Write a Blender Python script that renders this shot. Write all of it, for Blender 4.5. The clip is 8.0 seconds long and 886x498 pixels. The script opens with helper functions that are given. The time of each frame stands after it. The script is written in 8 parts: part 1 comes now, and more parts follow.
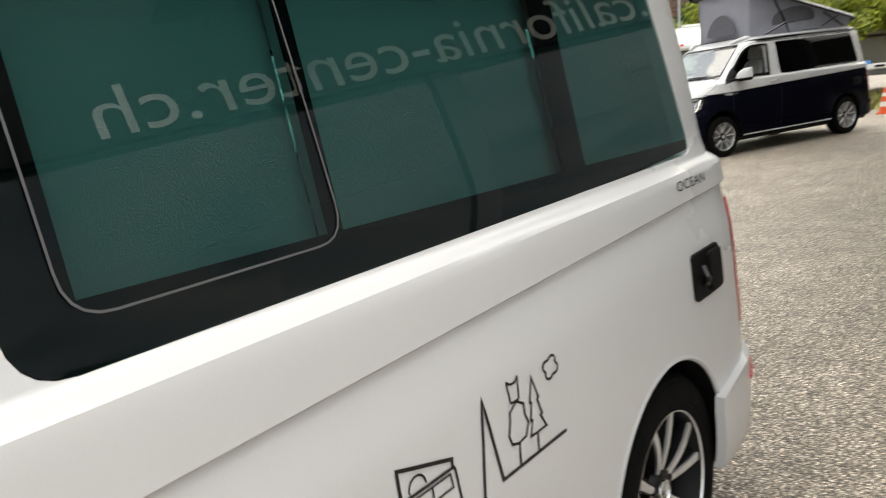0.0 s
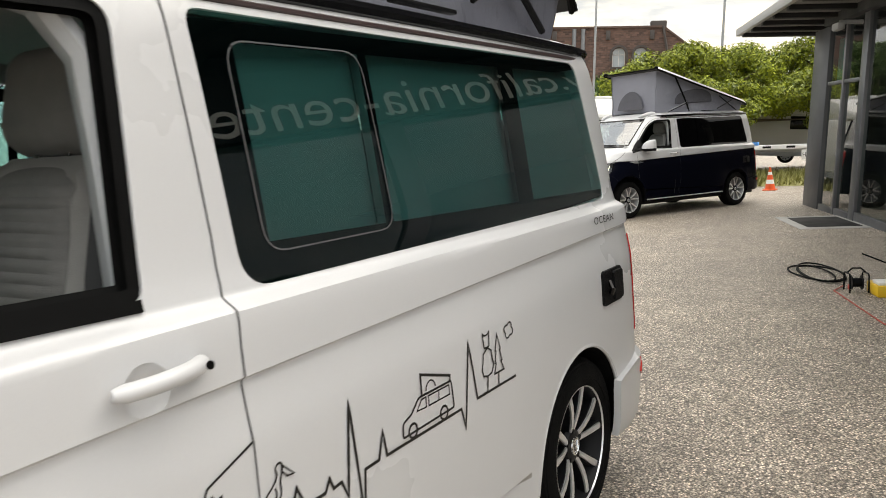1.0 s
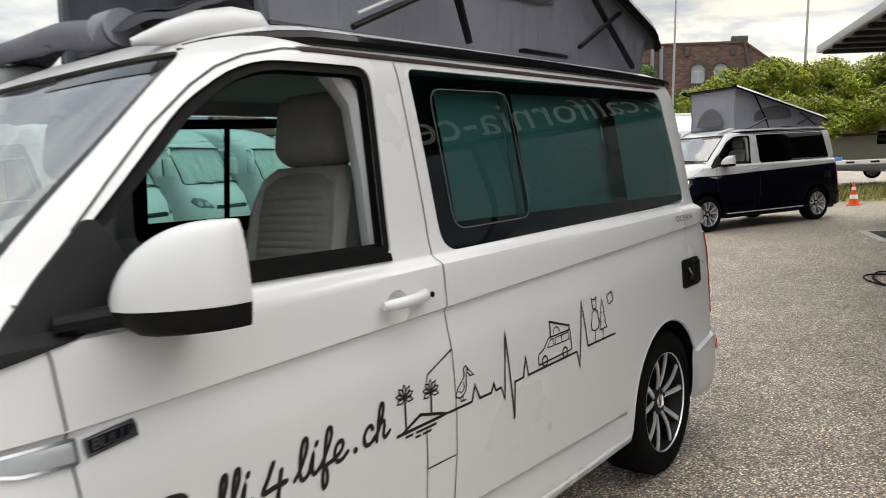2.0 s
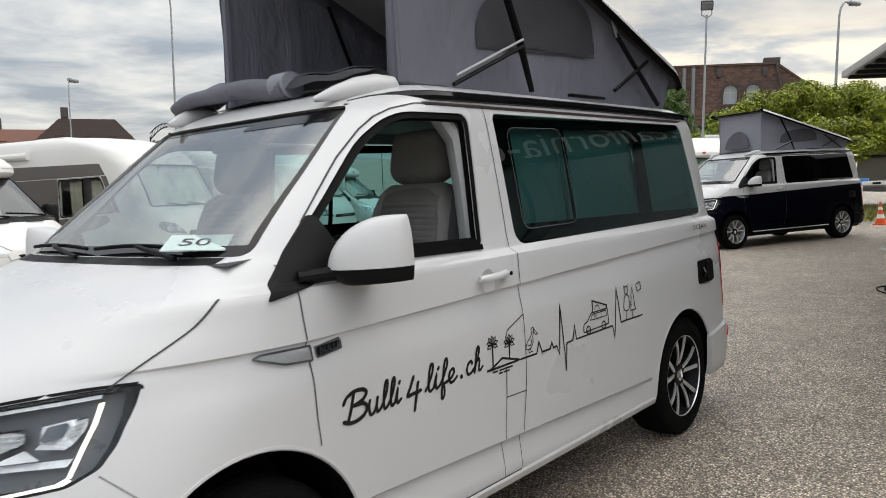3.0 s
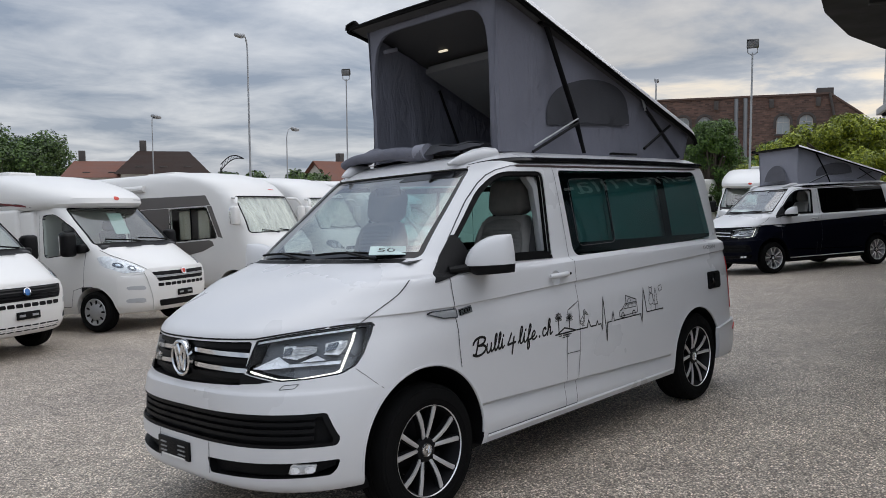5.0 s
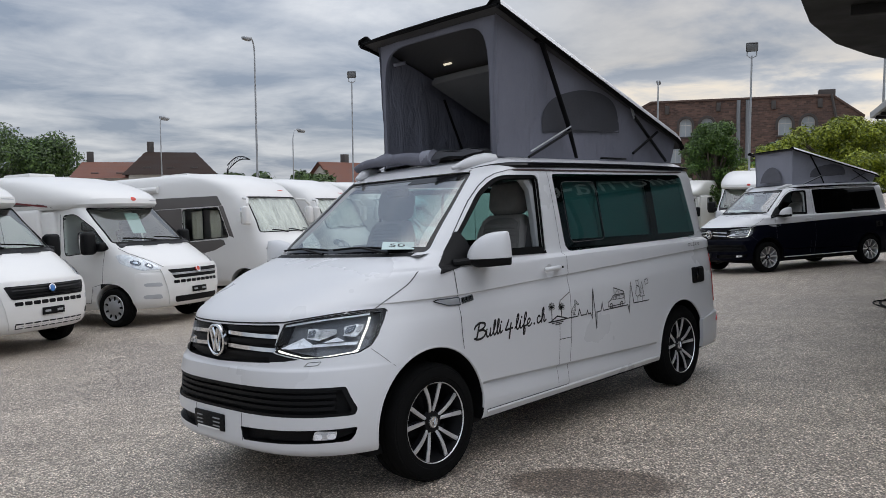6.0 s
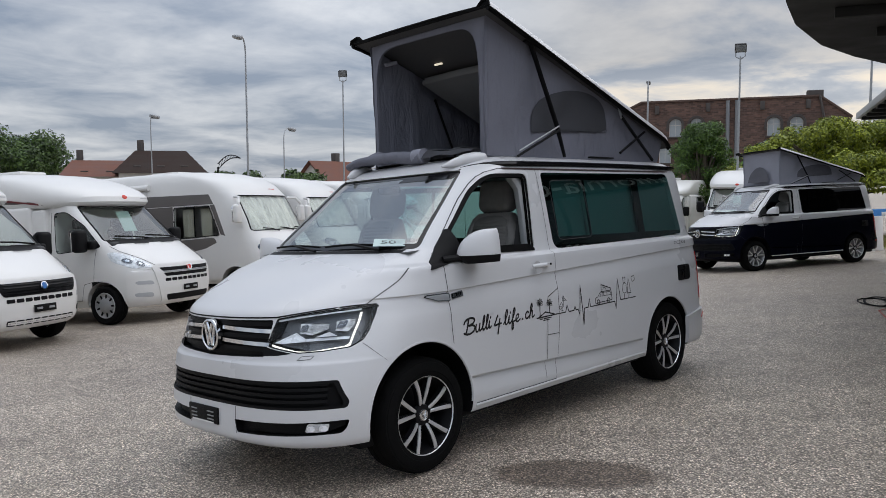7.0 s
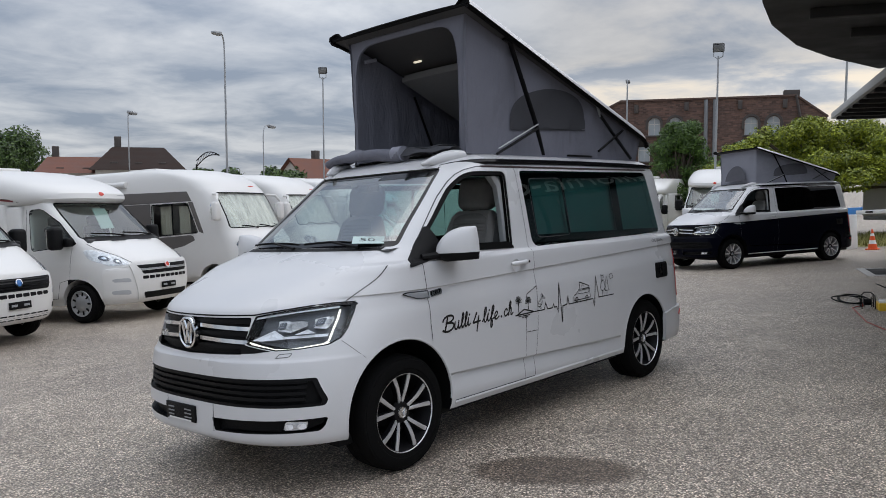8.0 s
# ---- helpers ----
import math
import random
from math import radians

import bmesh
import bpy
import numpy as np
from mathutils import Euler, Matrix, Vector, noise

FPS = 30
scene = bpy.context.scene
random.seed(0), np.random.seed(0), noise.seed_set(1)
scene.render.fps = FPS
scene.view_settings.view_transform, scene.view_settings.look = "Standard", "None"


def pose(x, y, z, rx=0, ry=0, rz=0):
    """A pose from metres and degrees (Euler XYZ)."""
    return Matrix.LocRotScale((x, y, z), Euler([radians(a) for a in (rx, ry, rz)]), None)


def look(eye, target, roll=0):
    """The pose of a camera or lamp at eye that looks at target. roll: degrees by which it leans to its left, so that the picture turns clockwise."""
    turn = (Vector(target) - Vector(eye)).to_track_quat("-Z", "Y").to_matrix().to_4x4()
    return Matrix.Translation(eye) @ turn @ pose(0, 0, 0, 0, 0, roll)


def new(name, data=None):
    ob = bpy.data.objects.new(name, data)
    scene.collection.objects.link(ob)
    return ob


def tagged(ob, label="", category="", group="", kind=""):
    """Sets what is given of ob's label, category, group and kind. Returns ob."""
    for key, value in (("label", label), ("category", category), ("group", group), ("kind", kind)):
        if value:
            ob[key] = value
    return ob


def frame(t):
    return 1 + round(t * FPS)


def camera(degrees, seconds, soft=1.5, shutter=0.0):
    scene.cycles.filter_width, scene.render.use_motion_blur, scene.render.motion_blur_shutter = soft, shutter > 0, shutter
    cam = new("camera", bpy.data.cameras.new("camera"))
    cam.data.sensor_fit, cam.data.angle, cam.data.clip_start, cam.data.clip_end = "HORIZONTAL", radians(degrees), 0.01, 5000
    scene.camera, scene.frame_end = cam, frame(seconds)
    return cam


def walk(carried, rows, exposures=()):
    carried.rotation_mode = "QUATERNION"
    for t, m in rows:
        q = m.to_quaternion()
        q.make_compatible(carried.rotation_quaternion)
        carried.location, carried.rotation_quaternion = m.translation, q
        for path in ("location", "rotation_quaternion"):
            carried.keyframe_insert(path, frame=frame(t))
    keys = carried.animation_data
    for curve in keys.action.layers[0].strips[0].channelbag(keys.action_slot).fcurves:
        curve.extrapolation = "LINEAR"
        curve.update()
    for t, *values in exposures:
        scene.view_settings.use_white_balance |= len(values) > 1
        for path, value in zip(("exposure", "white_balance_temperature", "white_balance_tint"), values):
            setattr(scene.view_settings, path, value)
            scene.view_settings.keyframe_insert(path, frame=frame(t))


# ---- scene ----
# The yard falls towards the row of motorhomes; YARD stands things on its slope.
SLOPE = 3.7
YARD = pose(0, 0, 0, SLOPE, 0, 0)
cam = camera(59.0, 8.0, 0.7, 0.3)
PATH = [
    (0, (-1.071, 1.779, 1.506), (-2.589, 0.528, 1.142), -7.5),
    (0.5, (-0.738, 1.938, 1.512), (-2.4, 0.864, 1.219), -3.8),
    (1, (-0.314, 2.043, 1.512), (-1.986, 0.976, 1.252), -3.0),
    (1.5, (0.056, 2.194, 1.515), (-1.578, 1.066, 1.281), -3.0),
    (2, (0.468, 2.333, 1.5), (-1.101, 1.11, 1.297), -3.4),
    (3.5, (1.741, 3.004, 1.507), (0.228, 1.702, 1.377), -3.1),
    (4, (2.145, 3.235, 1.519), (0.659, 1.901, 1.417), -3.1),
    (4.5, (2.511, 3.499, 1.523), (1.052, 2.134, 1.443), -3.1),
    (6, (3.204, 4.112, 1.505), (1.766, 2.723, 1.436), -3.0),
    (6.5, (3.26, 4.177, 1.503), (1.813, 2.799, 1.434), -3.0),
    (7, (3.274, 4.183, 1.493), (1.82, 2.811, 1.421), -2.9),
    (7.5, (3.275, 4.185, 1.495), (1.811, 2.824, 1.417), -2.8),
    (8, (3.273, 4.194, 1.491), (1.786, 2.859, 1.411), -2.8),
]
EXPOSURES = [(0.0, 1.17, 8200, 10), (1.0, 1.08, 8250, 11), (2.0, 0.85, 7950, 11), (3.5, 0.39, 7450, 12), (4.5, 0.18, 6950, 13), (8.0, 0.12, 6850, 13)]
walk(cam, [(t, YARD @ look(eye, target, roll)) for t, eye, target, roll in PATH], EXPOSURES)

# ---- world: a grey cloud cover, brighter low down towards the sun ----
SUN_AZ, SUN_EL = radians(-62), radians(62)
world = bpy.data.worlds.new("overcast_sky")
scene.world = world
world.use_nodes = True
wn, wl = world.node_tree.nodes, world.node_tree.links
wn.clear()


def wnode(kind, **values):
    n = wn.new(kind)
    for k, v in values.items():
        n.inputs[k.replace("_", " ")].default_value = v
    return n


coord = wn.new("ShaderNodeTexCoord")
split = wn.new("ShaderNodeSeparateXYZ")
wl.new(coord.outputs["Generated"], split.inputs[0])


def wmath(op, a, b=None):
    n = wn.new("ShaderNodeMath")
    n.operation = op
    for i, v in enumerate((a, b)):
        if v is None:
            continue
        if isinstance(v, (int, float)):
            n.inputs[i].default_value = v
        else:
            wl.new(v, n.inputs[i])
    return n.outputs[0]


up = wmath("ADD", wmath("MAXIMUM", split.outputs[2], 0.0), 0.13)
flat = wn.new("ShaderNodeCombineXYZ")
wl.new(wmath("DIVIDE", split.outputs[0], up), flat.inputs[0])
wl.new(wmath("DIVIDE", split.outputs[1], up), flat.inputs[1])
clouds = wnode("ShaderNodeTexNoise", Scale=1.45, Detail=9.0, Roughness=0.56, Distortion=0.3)
wl.new(flat.outputs[0], clouds.inputs["Vector"])
ramp = wn.new("ShaderNodeValToRGB")
ramp.color_ramp.elements[0].position, ramp.color_ramp.elements[0].color = 0.37, (0.29, 0.365, 0.48, 1)
ramp.color_ramp.elements[1].position, ramp.color_ramp.elements[1].color = 0.66, (0.68, 0.745, 0.82, 1)
wl.new(clouds.outputs["Fac"], ramp.inputs[0])
# the brighter, warmer part of the cloud cover lies low over the brick building
toward = Vector((-0.93, -0.32, 0.20)).normalized()
dot = wn.new("ShaderNodeVectorMath")
dot.operation = "DOT_PRODUCT"
dot.inputs[1].default_value = toward
wl.new(coord.outputs["Generated"], dot.inputs[0])


def wrange(value, lo, hi, to=1.0):
    n = wn.new("ShaderNodeMapRange")
    n.interpolation_type = "SMOOTHSTEP"
    n.inputs["From Min"].default_value, n.inputs["From Max"].default_value, n.inputs["To Max"].default_value = lo, hi, to
    wl.new(value, n.inputs["Value"])
    return n.outputs[0]


west = wrange(dot.outputs["Value"], 0.86, 0.985)
low = wmath("SUBTRACT", 1.0, wrange(split.outputs[2], 0.115, 0.160))
glow = wmath("MULTIPLY", wmath("MULTIPLY", wrange(dot.outputs["Value"], 0.94, 0.990), wmath("ADD", wmath("MULTIPLY", low, 0.72), 0.28)), wmath("ADD", wrange(clouds.outputs["Fac"], 0.40, 0.60, 0.80), 0.16))
# above it hangs a heavier bank of grey cloud
bank = wmath("MULTIPLY", wmath("MULTIPLY", west, wrange(split.outputs[2], 0.110, 0.160)), wmath("SUBTRACT", 1.0, wrange(split.outputs[2], 0.40, 0.70)))
warm = wn.new("ShaderNodeMix")
warm.data_type = "RGBA"
warm.inputs["B"].default_value = (0.92, 0.84, 0.70, 1)
wl.new(glow, warm.inputs["Factor"])
wl.new(ramp.outputs[0], warm.inputs["A"])
sky = wn.new("ShaderNodeTexSky")
sky.sky_type, sky.sun_disc, sky.sun_elevation, sky.sun_rotation = "NISHITA", False, SUN_EL, SUN_AZ
skydim = wn.new("ShaderNodeMix")
skydim.data_type, skydim.blend_type = "RGBA", "MULTIPLY"
skydim.inputs["Factor"].default_value = 1.0
skydim.inputs["B"].default_value = (0.09, 0.09, 0.09, 1)
wl.new(sky.outputs[0], skydim.inputs["A"])
cover = wn.new("ShaderNodeMix")
cover.data_type = "RGBA"
cover.inputs["Factor"].default_value = 0.88
wl.new(skydim.outputs["Result"], cover.inputs["A"])
wl.new(warm.outputs["Result"], cover.inputs["B"])
# the cloud cover brightens broadly towards the hidden sun
sunward = wn.new("ShaderNodeVectorMath")
sunward.operation = "DOT_PRODUCT"
sunward.inputs[1].default_value = Vector((-0.22, 0.24, 0.94)).normalized()
wl.new(coord.outputs["Generated"], sunward.inputs[0])
back = wnode("ShaderNodeBackground", Strength=1.0)
wl.new(cover.outputs["Result"], back.inputs["Color"])
strength = wmath("ADD", wmath("MULTIPLY", wmath("MAXIMUM", split.outputs[2], 0.0), 0.55), wmath("ADD", wmath("MULTIPLY", wmath("POWER", wmath("MAXIMUM", sunward.outputs["Value"], 0.0), 1.5), 1.2), 0.80))
wl.new(wmath("MULTIPLY", strength, wmath("SUBTRACT", 1.0, wmath("MULTIPLY", bank, 0.27))), back.inputs["Strength"])
wout = wn.new("ShaderNodeOutputWorld")
wl.new(back.outputs[0], wout.inputs[0])

sun = new("sun", bpy.data.lights.new("sun", "SUN"))
sun.data.energy, sun.data.angle, sun.data.color = 0.8, radians(100), (1.0, 0.96, 0.90)
sun.matrix_world = look((0, 0, 30), Vector((0, 0, 30)) - Vector((math.sin(SUN_AZ) * math.cos(SUN_EL), math.cos(SUN_AZ) * math.cos(SUN_EL), math.sin(SUN_EL))))

# ---- materials ----


def mat(name, color, rough=0.5, metal=0.0, vary=0.12, scale=6.0, fine=90.0, bump=0.0, bump_scale=120.0, coat=0.0, stretch=(1, 1, 1), spec=0.5):
    """A surface with large and fine variation in colour and gloss, and fine relief."""
    m = bpy.data.materials.new(name)
    m.use_nodes = True
    n, l = m.node_tree.nodes, m.node_tree.links
    b = n["Principled BSDF"]
    b.inputs["Metallic"].default_value = metal
    b.inputs["Coat Weight"].default_value = coat
    b.inputs["Specular IOR Level"].default_value = spec
    b.inputs["Coat Roughness"].default_value = 0.06
    tc, mp = n.new("ShaderNodeTexCoord"), n.new("ShaderNodeMapping")
    mp.inputs["Scale"].default_value = stretch
    l.new(tc.outputs["Object"], mp.inputs[0])
    big, small, mix = n.new("ShaderNodeTexNoise"), n.new("ShaderNodeTexNoise"), n.new("ShaderNodeMath")
    big.inputs["Scale"].default_value, big.inputs["Detail"].default_value = scale, 5.0
    small.inputs["Scale"].default_value, small.inputs["Detail"].default_value = fine, 3.0
    l.new(mp.outputs[0], big.inputs["Vector"])
    l.new(mp.outputs[0], small.inputs["Vector"])
    mix.operation = "MULTIPLY_ADD"
    mix.inputs[1].default_value = 0.5
    l.new(small.outputs["Fac"], mix.inputs[0])
    l.new(big.outputs["Fac"], mix.inputs[2])
    r = n.new("ShaderNodeValToRGB")
    r.color_ramp.elements[0].position, r.color_ramp.elements[1].position = 0.45, 1.05
    lo, hi = 1 - vary, 1 + vary
    r.color_ramp.elements[0].color = (*(min(1, c * lo) for c in color), 1)
    r.color_ramp.elements[1].color = (*(min(1, c * hi) for c in color), 1)
    l.new(mix.outputs[0], r.inputs[0])
    l.new(r.outputs[0], b.inputs["Base Color"])
    rr = n.new("ShaderNodeMapRange")
    rr.inputs["From Min"].default_value, rr.inputs["From Max"].default_value = 0.3, 0.7
    rr.inputs["To Min"].default_value, rr.inputs["To Max"].default_value = max(0.02, rough * 0.85), min(1, rough * 1.15)
    l.new(big.outputs["Fac"], rr.inputs["Value"])
    l.new(rr.outputs[0], b.inputs["Roughness"])
    if bump:
        bn, bt = n.new("ShaderNodeBump"), n.new("ShaderNodeTexNoise")
        bt.inputs["Scale"].default_value, bt.inputs["Detail"].default_value = bump_scale, 4.0
        l.new(mp.outputs[0], bt.inputs["Vector"])
        bn.inputs["Strength"].default_value, bn.inputs["Distance"].default_value = bump, 0.01
        l.new(bt.outputs["Fac"], bn.inputs["Height"])
        l.new(bn.outputs[0], b.inputs["Normal"])
    return m


def glass(name, tint, base=0.06, rough=0.0):
    """Thin window glass: tinted see-through with a mirror gloss that grows towards grazing views."""
    m = bpy.data.materials.new(name)
    m.use_nodes = True
    n, l = m.node_tree.nodes, m.node_tree.links
    n.remove(n["Principled BSDF"])
    t, g, f, x = n.new("ShaderNodeBsdfTransparent"), n.new("ShaderNodeBsdfGlossy"), n.new("ShaderNodeLayerWeight"), n.new("ShaderNodeMixShader")
    p, q = n.new("ShaderNodeMath"), n.new("ShaderNodeMath")
    p.operation, q.operation = "POWER", "MULTIPLY_ADD"
    p.inputs[1].default_value = 4.0
    q.inputs[1].default_value, q.inputs[2].default_value = 1 - base, base
    t.inputs[0].default_value = (*tint, 1)
    g.inputs["Roughness"].default_value = rough
    l.new(f.outputs["Facing"], p.inputs[0])
    l.new(p.outputs[0], q.inputs[0])
    l.new(q.outputs[0], x.inputs[0])
    l.new(t.outputs[0], x.inputs[1])
    l.new(g.outputs[0], x.inputs[2])
    l.new(x.outputs[0], n["Material Output"].inputs[0])
    return m


def glow_mat(name, color, strength):
    m = bpy.data.materials.new(name)
    m.use_nodes = True
    b = m.node_tree.nodes["Principled BSDF"]
    b.inputs["Base Color"].default_value = (*color, 1)
    b.inputs["Emission Color"].default_value = (*color, 1)
    b.inputs["Emission Strength"].default_value = strength
    return m


WHITE = mat("white_car_paint", (0.588, 0.588, 0.594), 0.30, vary=0.03, scale=1.2, fine=300, coat=0.3)
NAVY = mat("navy_car_paint", (0.0025, 0.003, 0.007), 0.14, vary=0.1, scale=1.5, fine=300, spec=0.06)
GREY_SIDE = mat("taupe_side_paint", (0.10, 0.09, 0.085), 0.35, vary=0.06, scale=2, coat=0.3)
LIGHT_GREY = mat("light_grey_paint", (0.42, 0.43, 0.44), 0.35, vary=0.05, scale=2, coat=0.3)
GRP = mat("white_motorhome_skin", (0.70, 0.688, 0.665), 0.33, vary=0.04, scale=1.0, fine=60, coat=0.2)
BLACK_GLOSS = mat("black_gloss", (0.006, 0.006, 0.007), 0.10, vary=0.1, scale=3, spec=0.3)
BLACK_PLASTIC = mat("black_plastic", (0.0045, 0.0045, 0.005), 0.5, vary=0.2, scale=9, bump=0.15, bump_scale=500, spec=0.14)
RUBBER = mat("black_rubber", (0.004, 0.004, 0.004), 0.62, vary=0.2, scale=14, spec=0.08)
TYRE = mat("tyre_rubber", (0.005, 0.005, 0.005), 0.82, vary=0.25, scale=10, bump=0.25, bump_scale=160, spec=0.08)
CHROME = mat("chrome", (0.72, 0.73, 0.74), 0.10, metal=1.0, vary=0.04)
WEDGE_CHROME = mat("brushed_lamp_chrome", (0.70, 0.71, 0.73), 0.22, metal=0.35, vary=0.2, scale=18)
CRYSTAL = mat("crystal_lamp_reflector", (0.74, 0.75, 0.77), 0.16, metal=0.35, vary=0.4, scale=22, fine=90, bump=0.8, bump_scale=45)
CHROME_PALE = mat("pale_lamp_chrome", (0.86, 0.87, 0.89), 0.28, metal=0.15, vary=0.12, scale=24, coat=0.4)
SMOKED_CHROME = mat("smoked_lamp_chrome", (0.16, 0.165, 0.175), 0.16, metal=1.0, vary=0.15, scale=30)
SILVER_ALLOY = mat("silver_wheel_paint", (0.36, 0.37, 0.38), 0.35, metal=0.5, vary=0.1)
ALLOY = mat("machined_alloy", (0.78, 0.78, 0.79), 0.33, metal=0.75, vary=0.08, fine=260)
DARK_ALLOY = mat("black_alloy", (0.005, 0.005, 0.006), 0.45, vary=0.15, spec=0.2)
CABIN = mat("grey_cabin_lining", (0.42, 0.41, 0.40), 0.7, vary=0.1, bump=0.2, bump_scale=400)
CABIN_DARK = mat("dark_cabin_plastic", (0.028, 0.028, 0.029), 0.6, vary=0.12, bump=0.15, bump_scale=500)
SEAT_CLOTH = mat("grey_seat_cloth", (0.20, 0.19, 0.182), 0.85, vary=0.15, scale=20, fine=350, bump=0.4, bump_scale=500)
SEAT_SIDE = mat("light_seat_cloth", (0.29, 0.275, 0.262), 0.8, vary=0.1, scale=20, fine=300, bump=0.3, bump_scale=450)
SLIDER = mat("grey_slider_frame", (0.10, 0.104, 0.108), 0.35, vary=0.1)
LAMP_GREY = mat("grey_lamp_bowl", (0.15, 0.155, 0.165), 0.3, metal=0.35, vary=0.2, scale=12)
SEAM = mat("panel_gap", (0.075, 0.075, 0.077), 0.8, spec=0.1)
ROLLER_BLIND = mat("grey_roller_blind", (0.33, 0.33, 0.33), 0.85, vary=0.06, scale=4, fine=200, bump=0.15, bump_scale=300)
STICKER = mat("black_vinyl_sticker", (0.006, 0.006, 0.006), 0.35, vary=0.1)
CANVAS = mat("grey_tent_canvas", (0.152, 0.155, 0.184), 0.8, vary=0.14, scale=3.0, fine=260, bump=0.25, bump_scale=700, spec=0.2)
ROOF_LINING = mat("dark_roof_lining", (0.062, 0.061, 0.062), 0.85, vary=0.12, scale=4, fine=260, bump=0.2, bump_scale=600, spec=0.2)


def wrinkle(m, scale, depth):
    """Lay broad soft creases under the fine weave of a cloth."""
    n, l = m.node_tree.nodes, m.node_tree.links
    fine = next(q for q in n if q.bl_idname == "ShaderNodeBump")
    tex, bn, tc, mp = n.new("ShaderNodeTexNoise"), n.new("ShaderNodeBump"), n.new("ShaderNodeTexCoord"), n.new("ShaderNodeMapping")
    mp.inputs["Scale"].default_value = (1.0, 1.0, 0.38)
    mp.inputs["Rotation"].default_value = (0.0, 0.35, 0.0)
    tex.inputs["Scale"].default_value, tex.inputs["Detail"].default_value, tex.inputs["Distortion"].default_value = scale, 3.0, 1.1
    bn.inputs["Strength"].default_value, bn.inputs["Distance"].default_value = 0.8, depth
    l.new(tc.outputs["Object"], mp.inputs[0])
    l.new(mp.outputs[0], tex.inputs["Vector"])
    l.new(tex.outputs["Fac"], bn.inputs["Height"])
    l.new(bn.outputs[0], fine.inputs["Normal"])


wrinkle(CANVAS, 7.0, 0.03)
CANVAS_DARK = mat("dark_tent_mesh", (0.055, 0.056, 0.063), 0.85, vary=0.15, fine=300, bump=0.3, bump_scale=900, spec=0.2)
CANVAS_MESH = mat("grey_tent_mesh", (0.105, 0.105, 0.12), 0.85, vary=0.12, fine=300, bump=0.2, bump_scale=900, spec=0.2)
CANVAS_LIGHT = mat("pale_tent_canvas", (0.24, 0.245, 0.285), 0.8, vary=0.1, scale=3, fine=260, bump=0.2, bump_scale=700)
BED_CLOTH = mat("pale_bed_cloth", (0.15, 0.15, 0.15), 0.85, vary=0.12, scale=5, fine=200, bump=0.3, bump_scale=300)
WINDSCREEN = glass("windscreen_glass", (0.80, 0.90, 0.87), 0.32)
TINTED = glass("tinted_green_glass", (0.21, 0.45, 0.435), 0.155)
PRIVACY = glass("dark_privacy_glass", (0.010, 0.013, 0.014), 0.006)
CAB_GLASS = glass("green_cab_glass", (0.70, 0.80, 0.76), 0.13)
PANE = glass("clear_window_glass", (0.85, 0.90, 0.88))
LENS = glass("clear_lamp_lens", (0.93, 0.95, 0.96), 0.025)
RED_LENS = mat("red_lamp_lens", (0.45, 0.012, 0.012), 0.12, vary=0.08, coat=0.5)
WARM_LED = glow_mat("warm_reading_led", (1.0, 0.93, 0.75), 0.55)
LAMP_AT = Matrix.Translation((-1.48, -0.25, 2.782))
DAYLIGHT_LED = glow_mat("daytime_led", (1.0, 0.97, 0.88), 0.85)
STEEL = mat("galvanised_steel", (0.34, 0.35, 0.36), 0.5, metal=0.6, vary=0.15, scale=4)
PAPER = mat("white_paper", (0.78, 0.78, 0.76), 0.7, vary=0.03)
PAPER_GREEN = mat("pale_green_card", (0.50, 0.62, 0.60), 0.6, vary=0.04)

# ---- small builders ----


def part(name, bm, material, parent, label="", smooth=True, weld=False):
    """Links a bmesh as one mesh object under a thing or a part."""
    if weld:
        bmesh.ops.remove_doubles(bm, verts=bm.verts, dist=0.0004)
    me = bpy.data.meshes.new(name)
    bm.to_mesh(me)
    bm.free()
    for m in (material if isinstance(material, (list, tuple)) else [material]):
        me.materials.append(m)
    if smooth:
        me.shade_smooth()
        me.set_sharp_from_angle(angle=radians(34))
    ob = new(name, me)
    if parent is not None:
        ob.parent = parent
    if label:
        ob["label"] = label
    return ob


def thing(name, m, label, category, group="", kind=""):
    """An empty at the base of a thing, which parents its parts."""
    ob = new(name)
    ob.matrix_world = m
    ob.empty_display_size = 0.2
    return tagged(ob, label, category, group, kind)


def add_box(bm, c, s, bevel=0.0, turn=None, seg=2):
    """A box of size s round c, with rounded edges."""
    made = bmesh.ops.create_cube(bm, size=1.0)
    vs = made["verts"]
    bmesh.ops.scale(bm, vec=s, verts=vs)
    if bevel:
        es = list({e for v in vs for e in v.link_edges})
        made = bmesh.ops.bevel(bm, geom=es, offset=bevel, segments=seg, affect="EDGES", profile=0.5)
        vs = list({v for f in made["faces"] for v in f.verts} | {v for v in vs if v.is_valid})
    if turn is not None:
        bmesh.ops.transform(bm, matrix=turn, verts=vs)
    bmesh.ops.translate(bm, vec=c, verts=vs)
    return vs


def box(c, s, bevel=0.0, turn=None, seg=2):
    bm = bmesh.new()
    add_box(bm, c, s, bevel, turn, seg)
    return bm


def add_grid(bm, rows, closed_u=False, closed_v=False, flip=False):
    """Faces over rows of points."""
    vs = [[bm.verts.new(p) for p in row] for row in rows]
    nv, nu = len(vs), len(vs[0])
    for i in range(nv if closed_v else nv - 1):
        for j in range(nu if closed_u else nu - 1):
            q = [vs[i][j], vs[i][(j + 1) % nu], vs[(i + 1) % nv][(j + 1) % nu], vs[(i + 1) % nv][j]]
            bm.faces.new(q[::-1] if flip else q)
    return vs


